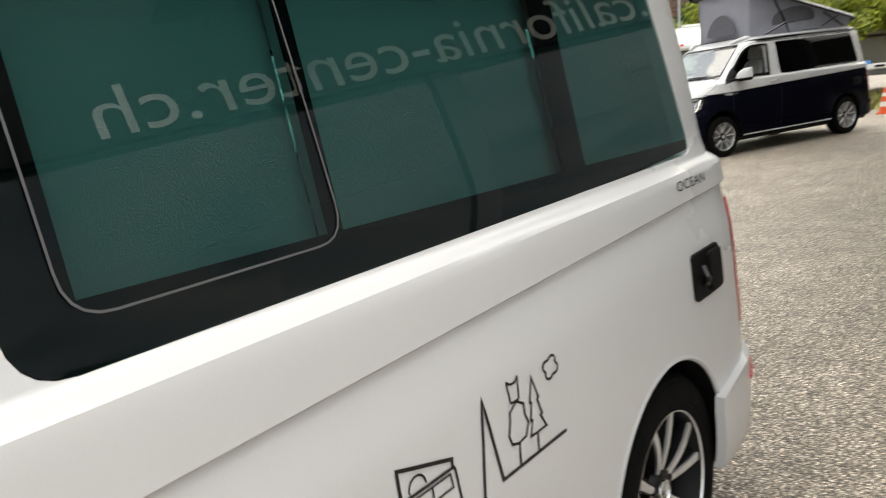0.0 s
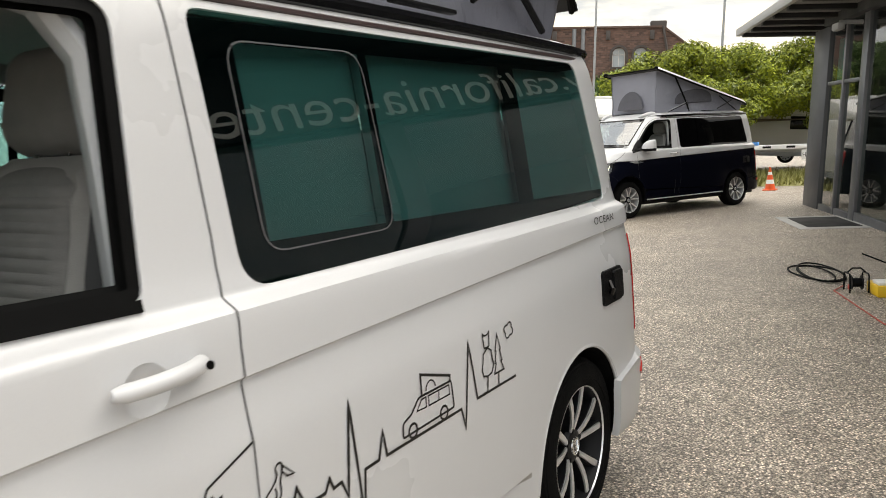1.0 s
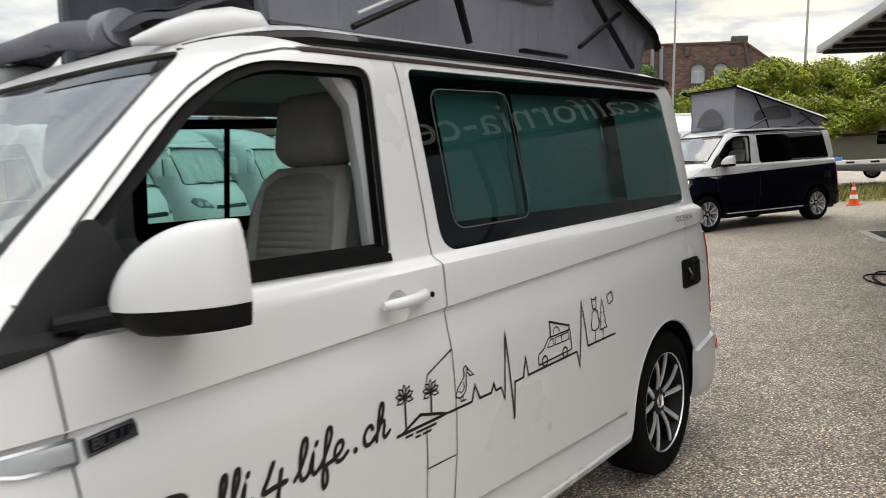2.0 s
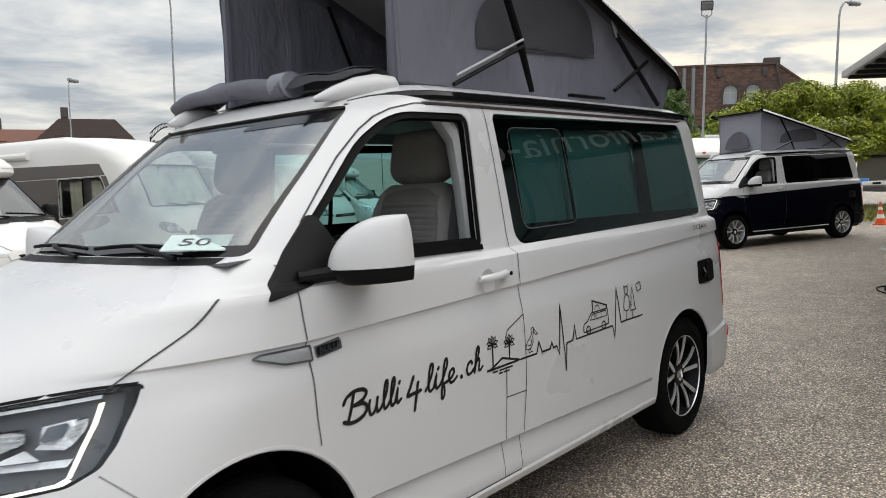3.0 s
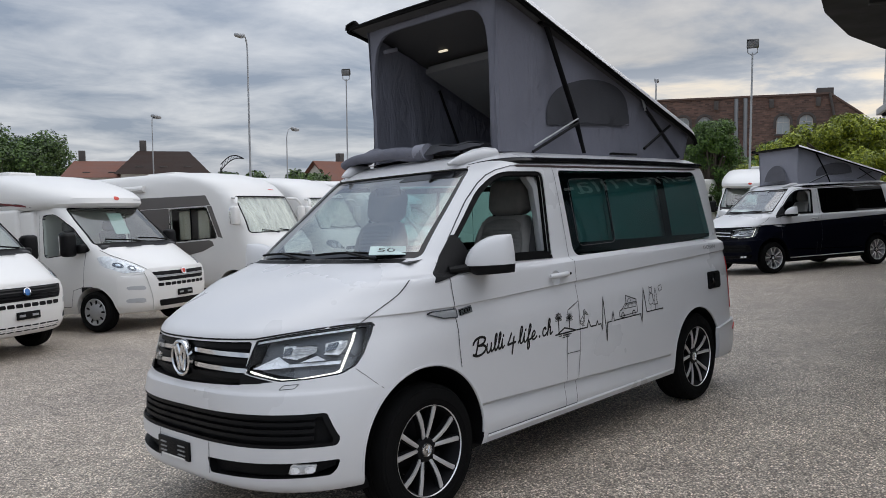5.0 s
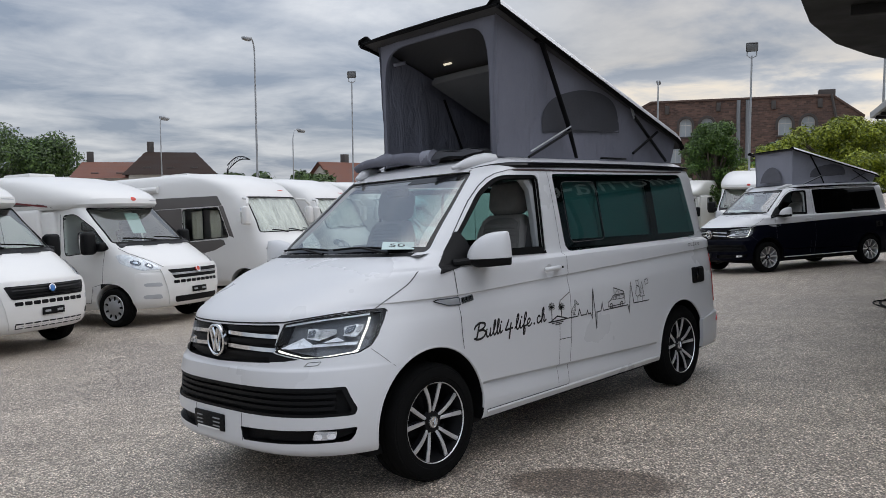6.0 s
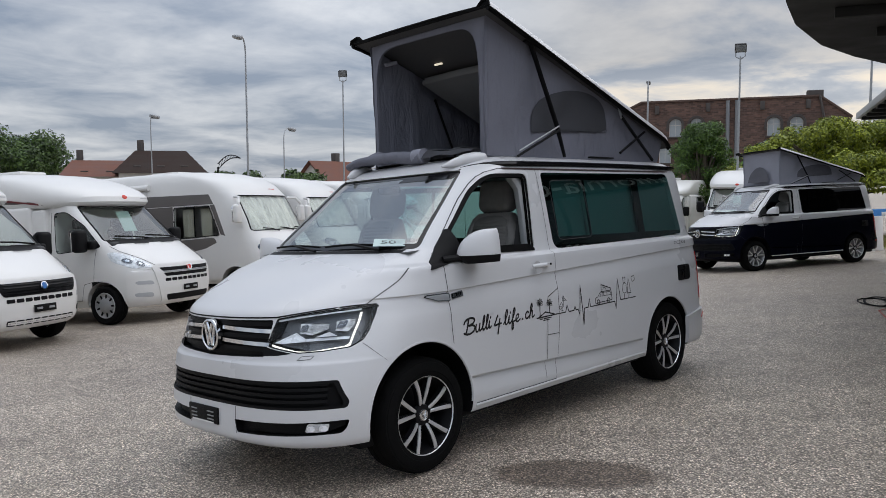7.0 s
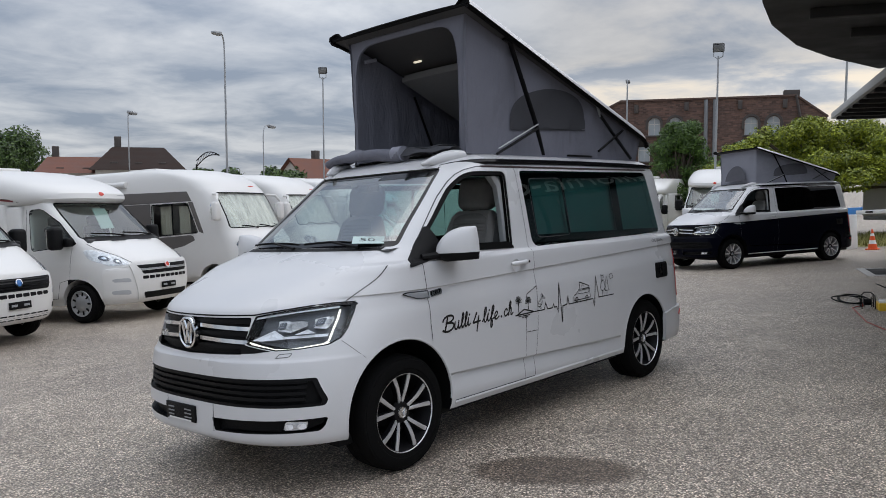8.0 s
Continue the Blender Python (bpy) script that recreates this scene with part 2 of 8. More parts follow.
def add_tube(bm, pts, r, sides=8, caps=True, flat=1.0):
    """A tube of radius r (one number, or one a point) along points."""
    pts = [Vector(p) for p in pts]
    rows, ref = [], None
    for i, p in enumerate(pts):
        d = (pts[min(i + 1, len(pts) - 1)] - pts[max(i - 1, 0)]).normalized()
        if ref is None:
            ref = d.orthogonal().normalized() if abs(d.z) > 0.9 else Vector((0, 0, 1))
        a = (ref - d * ref.dot(d)).normalized()
        b = d.cross(a)
        ref = a
        ri = r[i] if isinstance(r, (list, tuple)) else r
        rows.append([p + (a * math.cos(k * math.tau / sides) * flat + b * math.sin(k * math.tau / sides)) * ri for k in range(sides)])
    vs = add_grid(bm, rows, closed_u=True)
    if caps:
        bm.faces.new(vs[0][::-1])
        bm.faces.new(vs[-1])
    return vs


def tube(pts, r, sides=8, flat=1.0):
    bm = bmesh.new()
    add_tube(bm, pts, r, sides, True, flat)
    return bm


def add_lathe(bm, profile, n=48, axis="Y", centre=(0, 0, 0)):
    """Turns a profile of (radius, height) about an axis."""
    rows = []
    for rad, h in profile:
        row = []
        for k in range(n):
            a = k * math.tau / n
            c, s = rad * math.cos(a), rad * math.sin(a)
            p = {"Y": (c, h, s), "Z": (c, s, h), "X": (h, c, s)}[axis]
            row.append(Vector(p) + Vector(centre))
        rows.append(row)
    return add_grid(bm, rows, closed_u=True, flip=(axis == "Y"))


def rounded(poly, r, seg=5):
    """A polygon in the plane with its corners rounded; r one radius or one a corner."""
    out, n = [], len(poly)
    for i in range(n):
        p, a, b = Vector(poly[i]), Vector(poly[i - 1]), Vector(poly[(i + 1) % n])
        ri = r[i] if isinstance(r, (list, tuple)) else r
        da, db = a - p, b - p
        k = min(ri, da.length * 0.49, db.length * 0.49)
        if k < 1e-5:
            out.append(tuple(p))
            continue
        s, e = p + da.normalized() * k, p + db.normalized() * k
        for j in range(seg + 1):
            f = j / seg
            out.append(tuple((1 - f) ** 2 * s + 2 * f * (1 - f) * p + f * f * e))
    return out


def span(poly, v):
    """The first and last u of a convex outline of (u, v) at the height v."""
    us = []
    for i in range(len(poly)):
        (u0, v0), (u1, v1) = poly[i - 1], poly[i]
        if (v0 - v) * (v1 - v) <= 0 and v0 != v1:
            us.append(u0 + (u1 - u0) * (v - v0) / (v1 - v0))
    return (min(us), max(us)) if us else None


def drape(poly, place, nu=20, nv=14, lift=0.0):
    """Rows of points that cover a convex outline of (u, v), laid on a surface by place(u, v, lift)."""
    lo, hi = min(p[1] for p in poly), max(p[1] for p in poly)
    vs = sorted({lo + (hi - lo) * (0.5 - 0.5 * math.cos(math.pi * i / nv)) for i in range(nv + 1)})
    rows = []
    for v in vs:
        s = span(poly, min(max(v, lo + 1e-5), hi - 1e-5))
        if s:
            rows.append([place(s[0] + (s[1] - s[0]) * j / nu, v, lift) for j in range(nu + 1)])
    return rows


def add_drape(bm, poly, place, nu=20, nv=14, lift=0.0, thick=0.0, flip=False):
    rows = drape(poly, place, nu, nv, lift)
    add_grid(bm, rows, flip=flip)
    if thick:
        under = drape(poly, place, nu, nv, lift - thick)
        add_grid(bm, under, flip=not flip)
        for a, b in ((rows[0], under[0]), (under[-1], rows[-1]), ([r[-1] for r in rows], [r[-1] for r in under]), ([r[0] for r in under], [r[0] for r in rows])):
            add_grid(bm, [a, b], flip=not flip)


def add_ribbon(bm, pts, width, place, lift=0.0015, closed=False, step=0.04):
    """A flat line of a width along points of (u, v), laid on a surface."""
    pts = [Vector(p) for p in pts]
    if closed:
        pts = pts + [pts[0]]
    fine = [pts[0]]
    for a, b in zip(pts, pts[1:]):
        k = max(1, int((b - a).length / step))
        fine += [a + (b - a) * (j + 1) / k for j in range(k)]
    left, right = [], []
    for i, p in enumerate(fine):
        a = fine[i - 1] if i else (fine[-2] if closed else p)
        b = fine[i + 1] if i + 1 < len(fine) else (fine[1] if closed else p)
        d0, d1 = (p - a), (b - p)
        d0 = d0.normalized() if d0.length > 1e-6 else d1.normalized()
        d1 = d1.normalized() if d1.length > 1e-6 else d0
        t = d0 + d1
        t = t.normalized() if t.length > 0.2 else d0
        n = Vector((-t.y, t.x))
        k = min(2.2, 1 / max(0.35, t.dot(d0)))
        left.append(place(*(p + n * width / 2 * k), lift))
        right.append(place(*(p - n * width / 2 * k), lift))
    add_grid(bm, [left, right])


def curve(pts, n=6):
    """A smooth line through points of (u, v)."""
    out = []
    for i in range(len(pts) - 1):
        a, b, c, d = (Vector(pts[min(max(j, 0), len(pts) - 1)]) for j in (i - 1, i, i + 1, i + 2))
        for k in range(n):
            f = k / n
            out.append(tuple(0.5 * (2 * b + (c - a) * f + (2 * a - 5 * b + 4 * c - d) * f * f + (3 * b - a - 3 * c + d) * f**3)))
    return out + [tuple(pts[-1])]


def add_text(bm, words, size, put, shear=0.0, spacing=1.0, bold=0.0, fit=0.0):
    """Letters of the built-in font as a mesh; put(u, v) lays each point."""
    cu = bpy.data.curves.new("letters", "FONT")
    cu.body, cu.size, cu.shear, cu.space_character, cu.offset, cu.resolution_u = words, size, shear, spacing, bold, 4
    ob = new("letters", cu)
    me = bpy.data.meshes.new_from_object(ob.evaluated_get(bpy.context.evaluated_depsgraph_get()))
    tmp = bmesh.new()
    tmp.from_mesh(me)
    bmesh.ops.triangulate(tmp, faces=tmp.faces)
    bmesh.ops.subdivide_edges(tmp, edges=[e for e in tmp.edges if e.calc_length() > size * 0.4], cuts=1)
    if fit:
        lo, hi = min(v.co.x for v in tmp.verts), max(v.co.x for v in tmp.verts)
        for v in tmp.verts:
            v.co.x = (v.co.x - lo) * fit / (hi - lo)
    table = {v: bm.verts.new(put(v.co.x, v.co.y)) for v in tmp.verts}
    for f in tmp.faces:
        bm.faces.new([table[v] for v in f.verts])
    width = max((v.co.x for v in tmp.verts), default=0)
    tmp.free()
    bpy.data.objects.remove(ob)
    bpy.data.curves.remove(cu)
    bpy.data.meshes.remove(me)
    return width


def cut(base, cutters):
    """The bmesh base with the cutters taken off it, one by one; a cut that fails is tried again a hair aside."""
    def as_object(bm):
        me = bpy.data.meshes.new("cutting")
        bm.to_mesh(me)
        return new("cutting", me)
    for bm in (base, *cutters):
        bmesh.ops.recalc_face_normals(bm, faces=bm.faces)
        if bm.calc_volume(signed=True) < 0:
            bmesh.ops.reverse_faces(bm, faces=bm.faces)
    volume = abs(base.calc_volume())
    for tool in cutters:
        for attempt in range(8):
            ob, other = as_object(base), as_object(tool)
            md = ob.modifiers.new("cut", "BOOLEAN")
            md.operation, md.object, md.solver = "DIFFERENCE", other, "EXACT" if attempt < 6 else "FAST"
            md.use_self = len(tool.verts) > 300
            bpy.context.view_layer.update()
            me = bpy.data.meshes.new_from_object(ob.evaluated_get(bpy.context.evaluated_depsgraph_get()))
            out = bmesh.new()
            out.from_mesh(me)
            for o in (ob, other):
                bpy.data.objects.remove(o)
            left = abs(out.calc_volume())
            if volume * 0.12 < left < volume - 1e-6:
                break
            out.free()
            out = None
            bmesh.ops.translate(tool, vec=(0.0007 * (attempt + 1), 0.0004, 0.0005 * (attempt + 1)), verts=tool.verts)
        if out is not None:
            base.free()
            base, volume = out, left
        else:
            print("CUT FAILED", len(tool.verts), volume)
        tool.free()
    return base


def prism(poly, axis, a, b):
    """A solid with an outline, drawn out along an axis from a to b. Outline: (x, z) for y, (y, z) for x, (x, y) for z."""
    bm = bmesh.new()
    place = {"y": lambda u, v, h: (u, h, v), "x": lambda u, v, h: (h, u, v), "z": lambda u, v, h: (u, v, h)}[axis]
    low, high = [bm.verts.new(place(u, v, a)) for u, v in poly], [bm.verts.new(place(u, v, b)) for u, v in poly]
    n = len(poly)
    bm.faces.new(low)
    bm.faces.new(high[::-1])
    for i in range(n):
        bm.faces.new((low[i], high[i], high[(i + 1) % n], low[(i + 1) % n]))
    return bm
# ---- the camper van's body surface: half-width and nose as functions of height ----
# height, nose x, where the nose curve begins, its fullness, half width, tail x
VAN_PLAN = (
    (0.20, 0.80, -0.05, 3.1, 0.900, -3.86), (0.285, 0.865, -0.02, 3.1, 0.922, -3.92), (0.30, 0.89, -0.01, 3.1, 0.93, -3.945), (0.33, 0.902, 0.0, 3.1, 0.938, -3.96),
    (0.45, 0.900, 0.0, 3.1, 0.949, -3.97), (0.60, 0.893, -0.02, 3.0, 0.952, -3.97), (0.70, 0.890, -0.06, 2.85, 0.953, -3.95), (0.74, 0.887, -0.075, 2.77, 0.953, -3.942), (0.758, 0.873, -0.083, 2.72, 0.953, -3.938),
    (0.80, 0.868, -0.10, 2.6, 0.952, -3.93), (0.90, 0.862, -0.20, 2.42, 0.950, -3.92), (1.00, 0.853, -0.30, 2.3, 0.946, -3.91),
    (1.03, 0.830, -0.32, 2.32, 0.944, -3.905), (1.06, 0.780, -0.34, 2.36, 0.943, -3.90), (1.10, 0.700, -0.36, 2.42, 0.940, -3.90),
    (1.15, 0.580, -0.38, 2.5, 0.937, -3.89), (1.20, 0.440, -0.40, 2.8, 0.933, -3.885), (1.225, 0.360, -0.42, 3.0, 0.928, -3.882), (1.236, 0.322, -0.435, 3.1, 0.906, -3.88), (1.248, 0.278, -0.45, 3.2, 0.886, -3.878),
    (1.265, 0.210, -0.46, 3.3, 0.881, -3.875), (1.29, 0.110, -0.48, 3.6, 0.874, -3.87), (1.325, -0.020, -0.52, 4.0, 0.868, -3.865), (1.40, -0.110, -0.62, 4.0, 0.858, -3.85),
    (1.50, -0.240, -0.75, 4.1, 0.845, -3.83), (1.60, -0.372, -0.90, 4.2, 0.831, -3.80), (1.70, -0.500, -1.03, 4.3, 0.816, -3.77),
    (1.79, -0.618, -1.13, 4.4, 0.800, -3.74), (1.85, -0.705, -1.20, 4.4, 0.775, -3.71), (1.89, -0.790, -1.25, 4.2, 0.738, -3.67),
    (1.92, -0.880, -1.30, 4.0, 0.680, -3.62), (1.94, -1.000, -1.40, 4.0, 0.600, -3.54))
VAN_Z = [r[0] for r in VAN_PLAN]
TAIL_START, TAIL_FULL = -3.40, 2.5


def van_plan(z):
    """Nose, nose start, fullness, half width and tail at a height, smoothly between the rows."""
    z = min(max(z, VAN_Z[0]), VAN_Z[-1])
    i = min(max(1, sum(1 for q in VAN_Z if q < z)), len(VAN_Z) - 1)
    a, b = VAN_PLAN[i - 1], VAN_PLAN[i]
    f = (z - a[0]) / (b[0] - a[0])
    out = []
    for k in range(1, 6):
        d = (b[k] - a[k]) / (b[0] - a[0])
        da = (a[k] - VAN_PLAN[i - 2][k]) / (a[0] - VAN_PLAN[i - 2][0]) if i > 1 else d
        db = (VAN_PLAN[i + 1][k] - b[k]) / (VAN_PLAN[i + 1][0] - b[0]) if i + 1 < len(VAN_PLAN) else d
        ma = 2 * da * d / (da + d) if da * d > 0 else 0.0
        mb = 2 * db * d / (db + d) if db * d > 0 else 0.0
        h = b[0] - a[0]
        out.append((2 * f**3 - 3 * f**2 + 1) * a[k] + (f**3 - 2 * f**2 + f) * h * ma + (3 * f**2 - 2 * f**3) * b[k] + (f**3 - f**2) * h * mb)
    return out


def shoulder_z(x):
    return 1.068 + 0.027 * max(0.0, -(x + 0.2))


def sill_z(x):
    return 0.516 - 0.034 * min(2.0, max(0.0, -(x + 0.42)))


def ledge(u, depth, rise, fall):
    """A step inwards just under a crease (u metres below it) that flows out again."""
    if u <= 0:
        return 0.0
    return depth * (u / rise if u < rise else max(0.0, 1 - (u - rise) / fall))


def van_y(x, z, crease=True):
    """Half width of the body at a place along it and a height."""
    xf, xc, n, w, xr = van_plan(z)
    if x > xc:
        q = min(1.0, (x - xc) / (xf - xc))
        y = w * (1 - q**n) ** (1 / n)
    elif x < TAIL_START:
        q = min(1.0, (TAIL_START - x) / (TAIL_START - xr))
        y = w * (1 - q**TAIL_FULL) ** (1 / TAIL_FULL)
    else:
        y = w
    if crease and x < 0.5:
        y -= ledge(shoulder_z(x) - z, 0.015, 0.010, 0.12) * min(1.0, (0.5 - x) * 3)
        along = min(1.0, max(0.0, (-0.40 - x) * 20)) * min(1.0, max(0.0, (x + 2.45) * 20))
        y -= ledge(sill_z(x) - z, 0.026, 0.018, 0.11) * along
    return y


def van_x(y, z):
    """Nose of the body at a place across it and a height."""
    xf, xc, n, w, xr = van_plan(z)
    return xc + (xf - xc) * max(0.0, 1 - min(1.0, abs(y) / w) ** n) ** (1 / n)

# ---- ground ----


def ground_z(y):
    """Height of the yard: it falls towards the motorhomes and levels out far off."""
    t = math.tan(radians(SLOPE))
    if y < -26:
        return t * (-26 - 8 * (1 - math.exp((y + 26) / 8)))
    if y > 12:
        return t * (12 + 8 * (1 - math.exp(-(y - 12) / 8)))
    return t * y


def aggregate():
    """Washed aggregate: a pebble in each cell, in beige, grey and rust, set in dark binder, with damp and worn patches."""
    m = bpy.data.materials.new("washed_aggregate_asphalt")
    m.use_nodes = True
    n, l = m.node_tree.nodes, m.node_tree.links
    b = n["Principled BSDF"]
    tc = n.new("ShaderNodeTexCoord")

    def ramp_of(source, stops):
        r = n.new("ShaderNodeValToRGB")
        while len(r.color_ramp.elements) < len(stops):
            r.color_ramp.elements.new(0.5)
        for e, (pos, col) in zip(r.color_ramp.elements, stops):
            e.position, e.color = pos, (*col, 1)
        l.new(source, r.inputs[0])
        return r.outputs[0]

    def blend(kind, fac, a, c):
        x = n.new("ShaderNodeMix")
        x.data_type, x.blend_type = "RGBA", kind
        for name, v in (("Factor", fac), ("A", a), ("B", c)):
            if isinstance(v, (int, float, tuple)):
                x.inputs[name].default_value = v
            else:
                l.new(v, x.inputs[name])
        return x.outputs["Result"]
    cells = []
    for scale in (92.0, 190.0):
        v = n.new("ShaderNodeTexVoronoi")
        v.inputs["Scale"].default_value = scale
        l.new(tc.outputs["Object"], v.inputs["Vector"])
        cells.append(v)
    split_a, split_b = n.new("ShaderNodeSeparateColor"), n.new("ShaderNodeSeparateColor")
    l.new(cells[0].outputs["Color"], split_a.inputs[0])
    l.new(cells[1].outputs["Color"], split_b.inputs[0])
    stones = ((0.0, (0.06, 0.055, 0.05)), (0.35, (0.20, 0.180, 0.157)), (0.62, (0.39, 0.348, 0.300)), (0.85, (0.70, 0.637, 0.562)), (1.0, (1.0, 0.96, 0.90)))
    col = blend("MIX", 0.3, ramp_of(split_a.outputs[0], stones), ramp_of(split_b.outputs[1], stones))
    gap = ramp_of(cells[0].outputs["Distance"], ((0.28, (1.2, 1.2, 1.2)), (0.70, (0.22, 0.20, 0.19))))
    col = blend("MULTIPLY", 0.9, col, gap)
    big, mid = n.new("ShaderNodeTexNoise"), n.new("ShaderNodeTexNoise")
    big.inputs["Scale"].default_value, big.inputs["Detail"].default_value = 0.35, 6.0
    mid.inputs["Scale"].default_value, mid.inputs["Detail"].default_value = 2.6, 6.0
    l.new(tc.outputs["Object"], big.inputs["Vector"])
    l.new(tc.outputs["Object"], mid.inputs["Vector"])
    col = blend("MULTIPLY", 1.0, col, ramp_of(big.outputs["Fac"], ((0.3, (0.99, 0.94, 0.89)), (0.7, (1.40, 1.33, 1.22)))))
    col = blend("MULTIPLY", 1.0, col, ramp_of(mid.outputs["Fac"], ((0.3, (0.84, 0.83, 0.82)), (0.68, (1.12, 1.12, 1.12)))))
    # a dried oil stain beside the van
    turned, at = n.new("ShaderNodeMapping"), n.new("ShaderNodeMapping")
    lean, (sx, sy), (ax, ay) = radians(-120), (-0.44, 1.645), (0.58, 0.31)
    turned.inputs["Rotation"].default_value = (0, 0, lean)
    at.inputs["Location"].default_value = (-(sx * math.cos(lean) - sy * math.sin(lean)) / ax, -(sx * math.sin(lean) + sy * math.cos(lean)) / ay, 0)
    at.inputs["Scale"].default_value = (1 / ax, 1 / ay, 0)
    l.new(tc.outputs["Object"], turned.inputs[0])
    l.new(turned.outputs[0], at.inputs[0])
    ball = n.new("ShaderNodeTexGradient")
    ball.gradient_type = "SPHERICAL"
    l.new(at.outputs[0], ball.inputs[0])
    edge = n.new("ShaderNodeMath")
    edge.operation = "MULTIPLY_ADD"
    edge.inputs[1].default_value = 0.7
    l.new(mid.outputs["Fac"], edge.inputs[0])
    l.new(ball.outputs["Fac"], edge.inputs[2])
    stain = ramp_of(edge.outputs[0], ((0.42, (0, 0, 0)), (0.62, (1, 1, 1))))
    on = n.new("ShaderNodeMath")
    on.operation = "MULTIPLY"
    step = n.new("ShaderNodeMath")
    step.operation = "GREATER_THAN"
    step.inputs[1].default_value = 0.001
    l.new(ball.outputs["Fac"], step.inputs[0])
    l.new(stain, on.inputs[0])
    l.new(step.outputs[0], on.inputs[1])
    col = blend("MULTIPLY", on.outputs[0], col, (0.42, 0.38, 0.35, 1))
    l.new(col, b.inputs["Base Color"])
    b.inputs["Roughness"].default_value = 0.53
    bump = n.new("ShaderNodeBump")
    bump.invert = True
    bump.inputs["Strength"].default_value, bump.inputs["Distance"].default_value = 0.7, 0.008
    l.new(cells[0].outputs["Distance"], bump.inputs["Height"])
    l.new(bump.outputs[0], b.inputs["Normal"])
    return m


AGGREGATE = aggregate()
bm = bmesh.new()
lines = sorted({*(float(v) for v in np.linspace(-40, 40, 41)), *(s * 40 * 1.35**k for k in range(1, 13) for s in (1, -1))})
add_grid(bm, [[Vector((x, y, ground_z(y))) for x in lines] for y in lines])
ground = part("ground", bm, AGGREGATE, None)
tagged(ground, "grey-brown exposed aggregate asphalt of a sloping sales yard", "asphalt", kind="structure")

# ---- the camper van: x forward, y to its left, origin on the ground under the front axle ----


def on_side(side, dy=0.0):
    """Lays (x, z) on the body's side; side 1 is its left."""
    def place(x, z, lift):
        return Vector((x, side * (van_y(x, z) + lift + dy), z))
    return place


def on_nose(y, z, lift):
    """Lays (y, z) on the body's nose."""
    e = 0.004
    x = van_x(y, z)
    n = Vector((1.0, -(van_x(y + e, z) - van_x(y - e, z)) / (2 * e), -(van_x(y, z + e) - van_x(y, z - e)) / (2 * e))).normalized()
    return Vector((x, y, z)) + n * lift


def van_ring(z0, inset=0.0, nose=None):
    """One level of the body: points from the nose along the left side, the tail and back along the right."""
    xf, xc, n, w, xr = van_plan(z0)
    half = []
    nf, ns, nr = 34, 30, 12
    for k in range(nf + 1):
        a = math.pi / 2 * k / nf
        half.append((xc + (xf - xc) * math.cos(a) ** (2 / n), w * math.sin(a) ** (2 / n)))
    for k in range(1, ns):
        half.append((xc + (TAIL_START - xc) * k / ns, w))
    for k in range(nr + 1):
        a = math.pi / 2 * k / nr
        half.append((TAIL_START - (TAIL_START - xr) * math.sin(a) ** (2 / TAIL_FULL), w * math.cos(a) ** (2 / TAIL_FULL)))
    out = []
    for x, y in half:
        z = z0
        if x < 0:
            s1, s2 = shoulder_z(x) - 1.068, sill_z(x) - 0.516
            z = z0 + float(np.interp(z0, (0.285, 0.43, 0.53, 0.75, 1.0, 1.09, 1.26), (0, s2, s2, 0, s1, s1, 0)))
            if -3.9 < x and y > 0.3 and z0 < 1.3:
                y = van_y(x, z)
        elif y > 0.2:
            y -= van_y(x, z0, False) - van_y(x, z0)
        if inset:
            x, y = (x - inset if x > -1.9 else x + inset), y * (1 - inset / w)
        if nose is not None:
            x = min(x, nose)
        out.append(Vector((x, max(y, 0.0), z)))
    return out + [Vector((p.x, -p.y, p.z)) for p in out[-2:0:-1]]


def van_solid(levels, inset=0.0, nose=None):
    bm = bmesh.new()
    vs = add_grid(bm, [van_ring(z, inset, nose) for z in levels], closed_u=True)
    bm.faces.new(vs[0][::-1])
    bm.faces.new(vs[-1])
    return bm


FRONT_WINDOW = rounded([(-0.175, 1.288), (-1.165, 1.27), (-1.21, 1.800), (-0.79, 1.797), (-0.62, 1.690)], (0.02, 0.03, 0.06, 0.10, 0.06))
REAR_WINDOW = rounded([(-1.400, 1.250), (-3.405, 1.262), (-3.30, 1.812), (-1.375, 1.808)], (0.07, 0.07, 0.05, 0.04))
SCREEN = rounded([(-0.765, 1.328), (0.765, 1.328), (0.628, 1.832), (-0.628, 1.832)], 0.04)
TAIL_WINDOW = rounded([(-0.66, 1.27), (0.66, 1.27), (0.60, 1.74), (-0.60, 1.74)], 0.06)
HEADLAMP = rounded([(0.488, 0.991), (0.60, 1.011), (0.70, 1.026), (0.775, 1.034), (0.836, 1.033), (0.853, 0.90), (0.851, 0.85), (0.826, 0.819), (0.738, 0.806), (0.634, 0.801), (0.486, 0.832), (0.456, 0.846)], 0.010)
GRILLE = rounded([(-0.47, 0.985), (0.47, 0.985), (0.455, 0.785), (0.0, 0.772), (-0.455, 0.785)], 0.02)
INTAKE = rounded([(-0.828, 0.656), (0.828, 0.656), (0.868, 0.535), (0.862, 0.502), (-0.862, 0.502), (-0.868, 0.535)], 0.012)
LOWER_SLOT = rounded([(0.235, 0.424), (0.868, 0.438), (0.858, 0.395), (0.842, 0.366), (0.26, 0.352)], 0.012)


ARCHES = ((0.045, 0.375, 0.415), (-2.955, 0.355, 0.39))


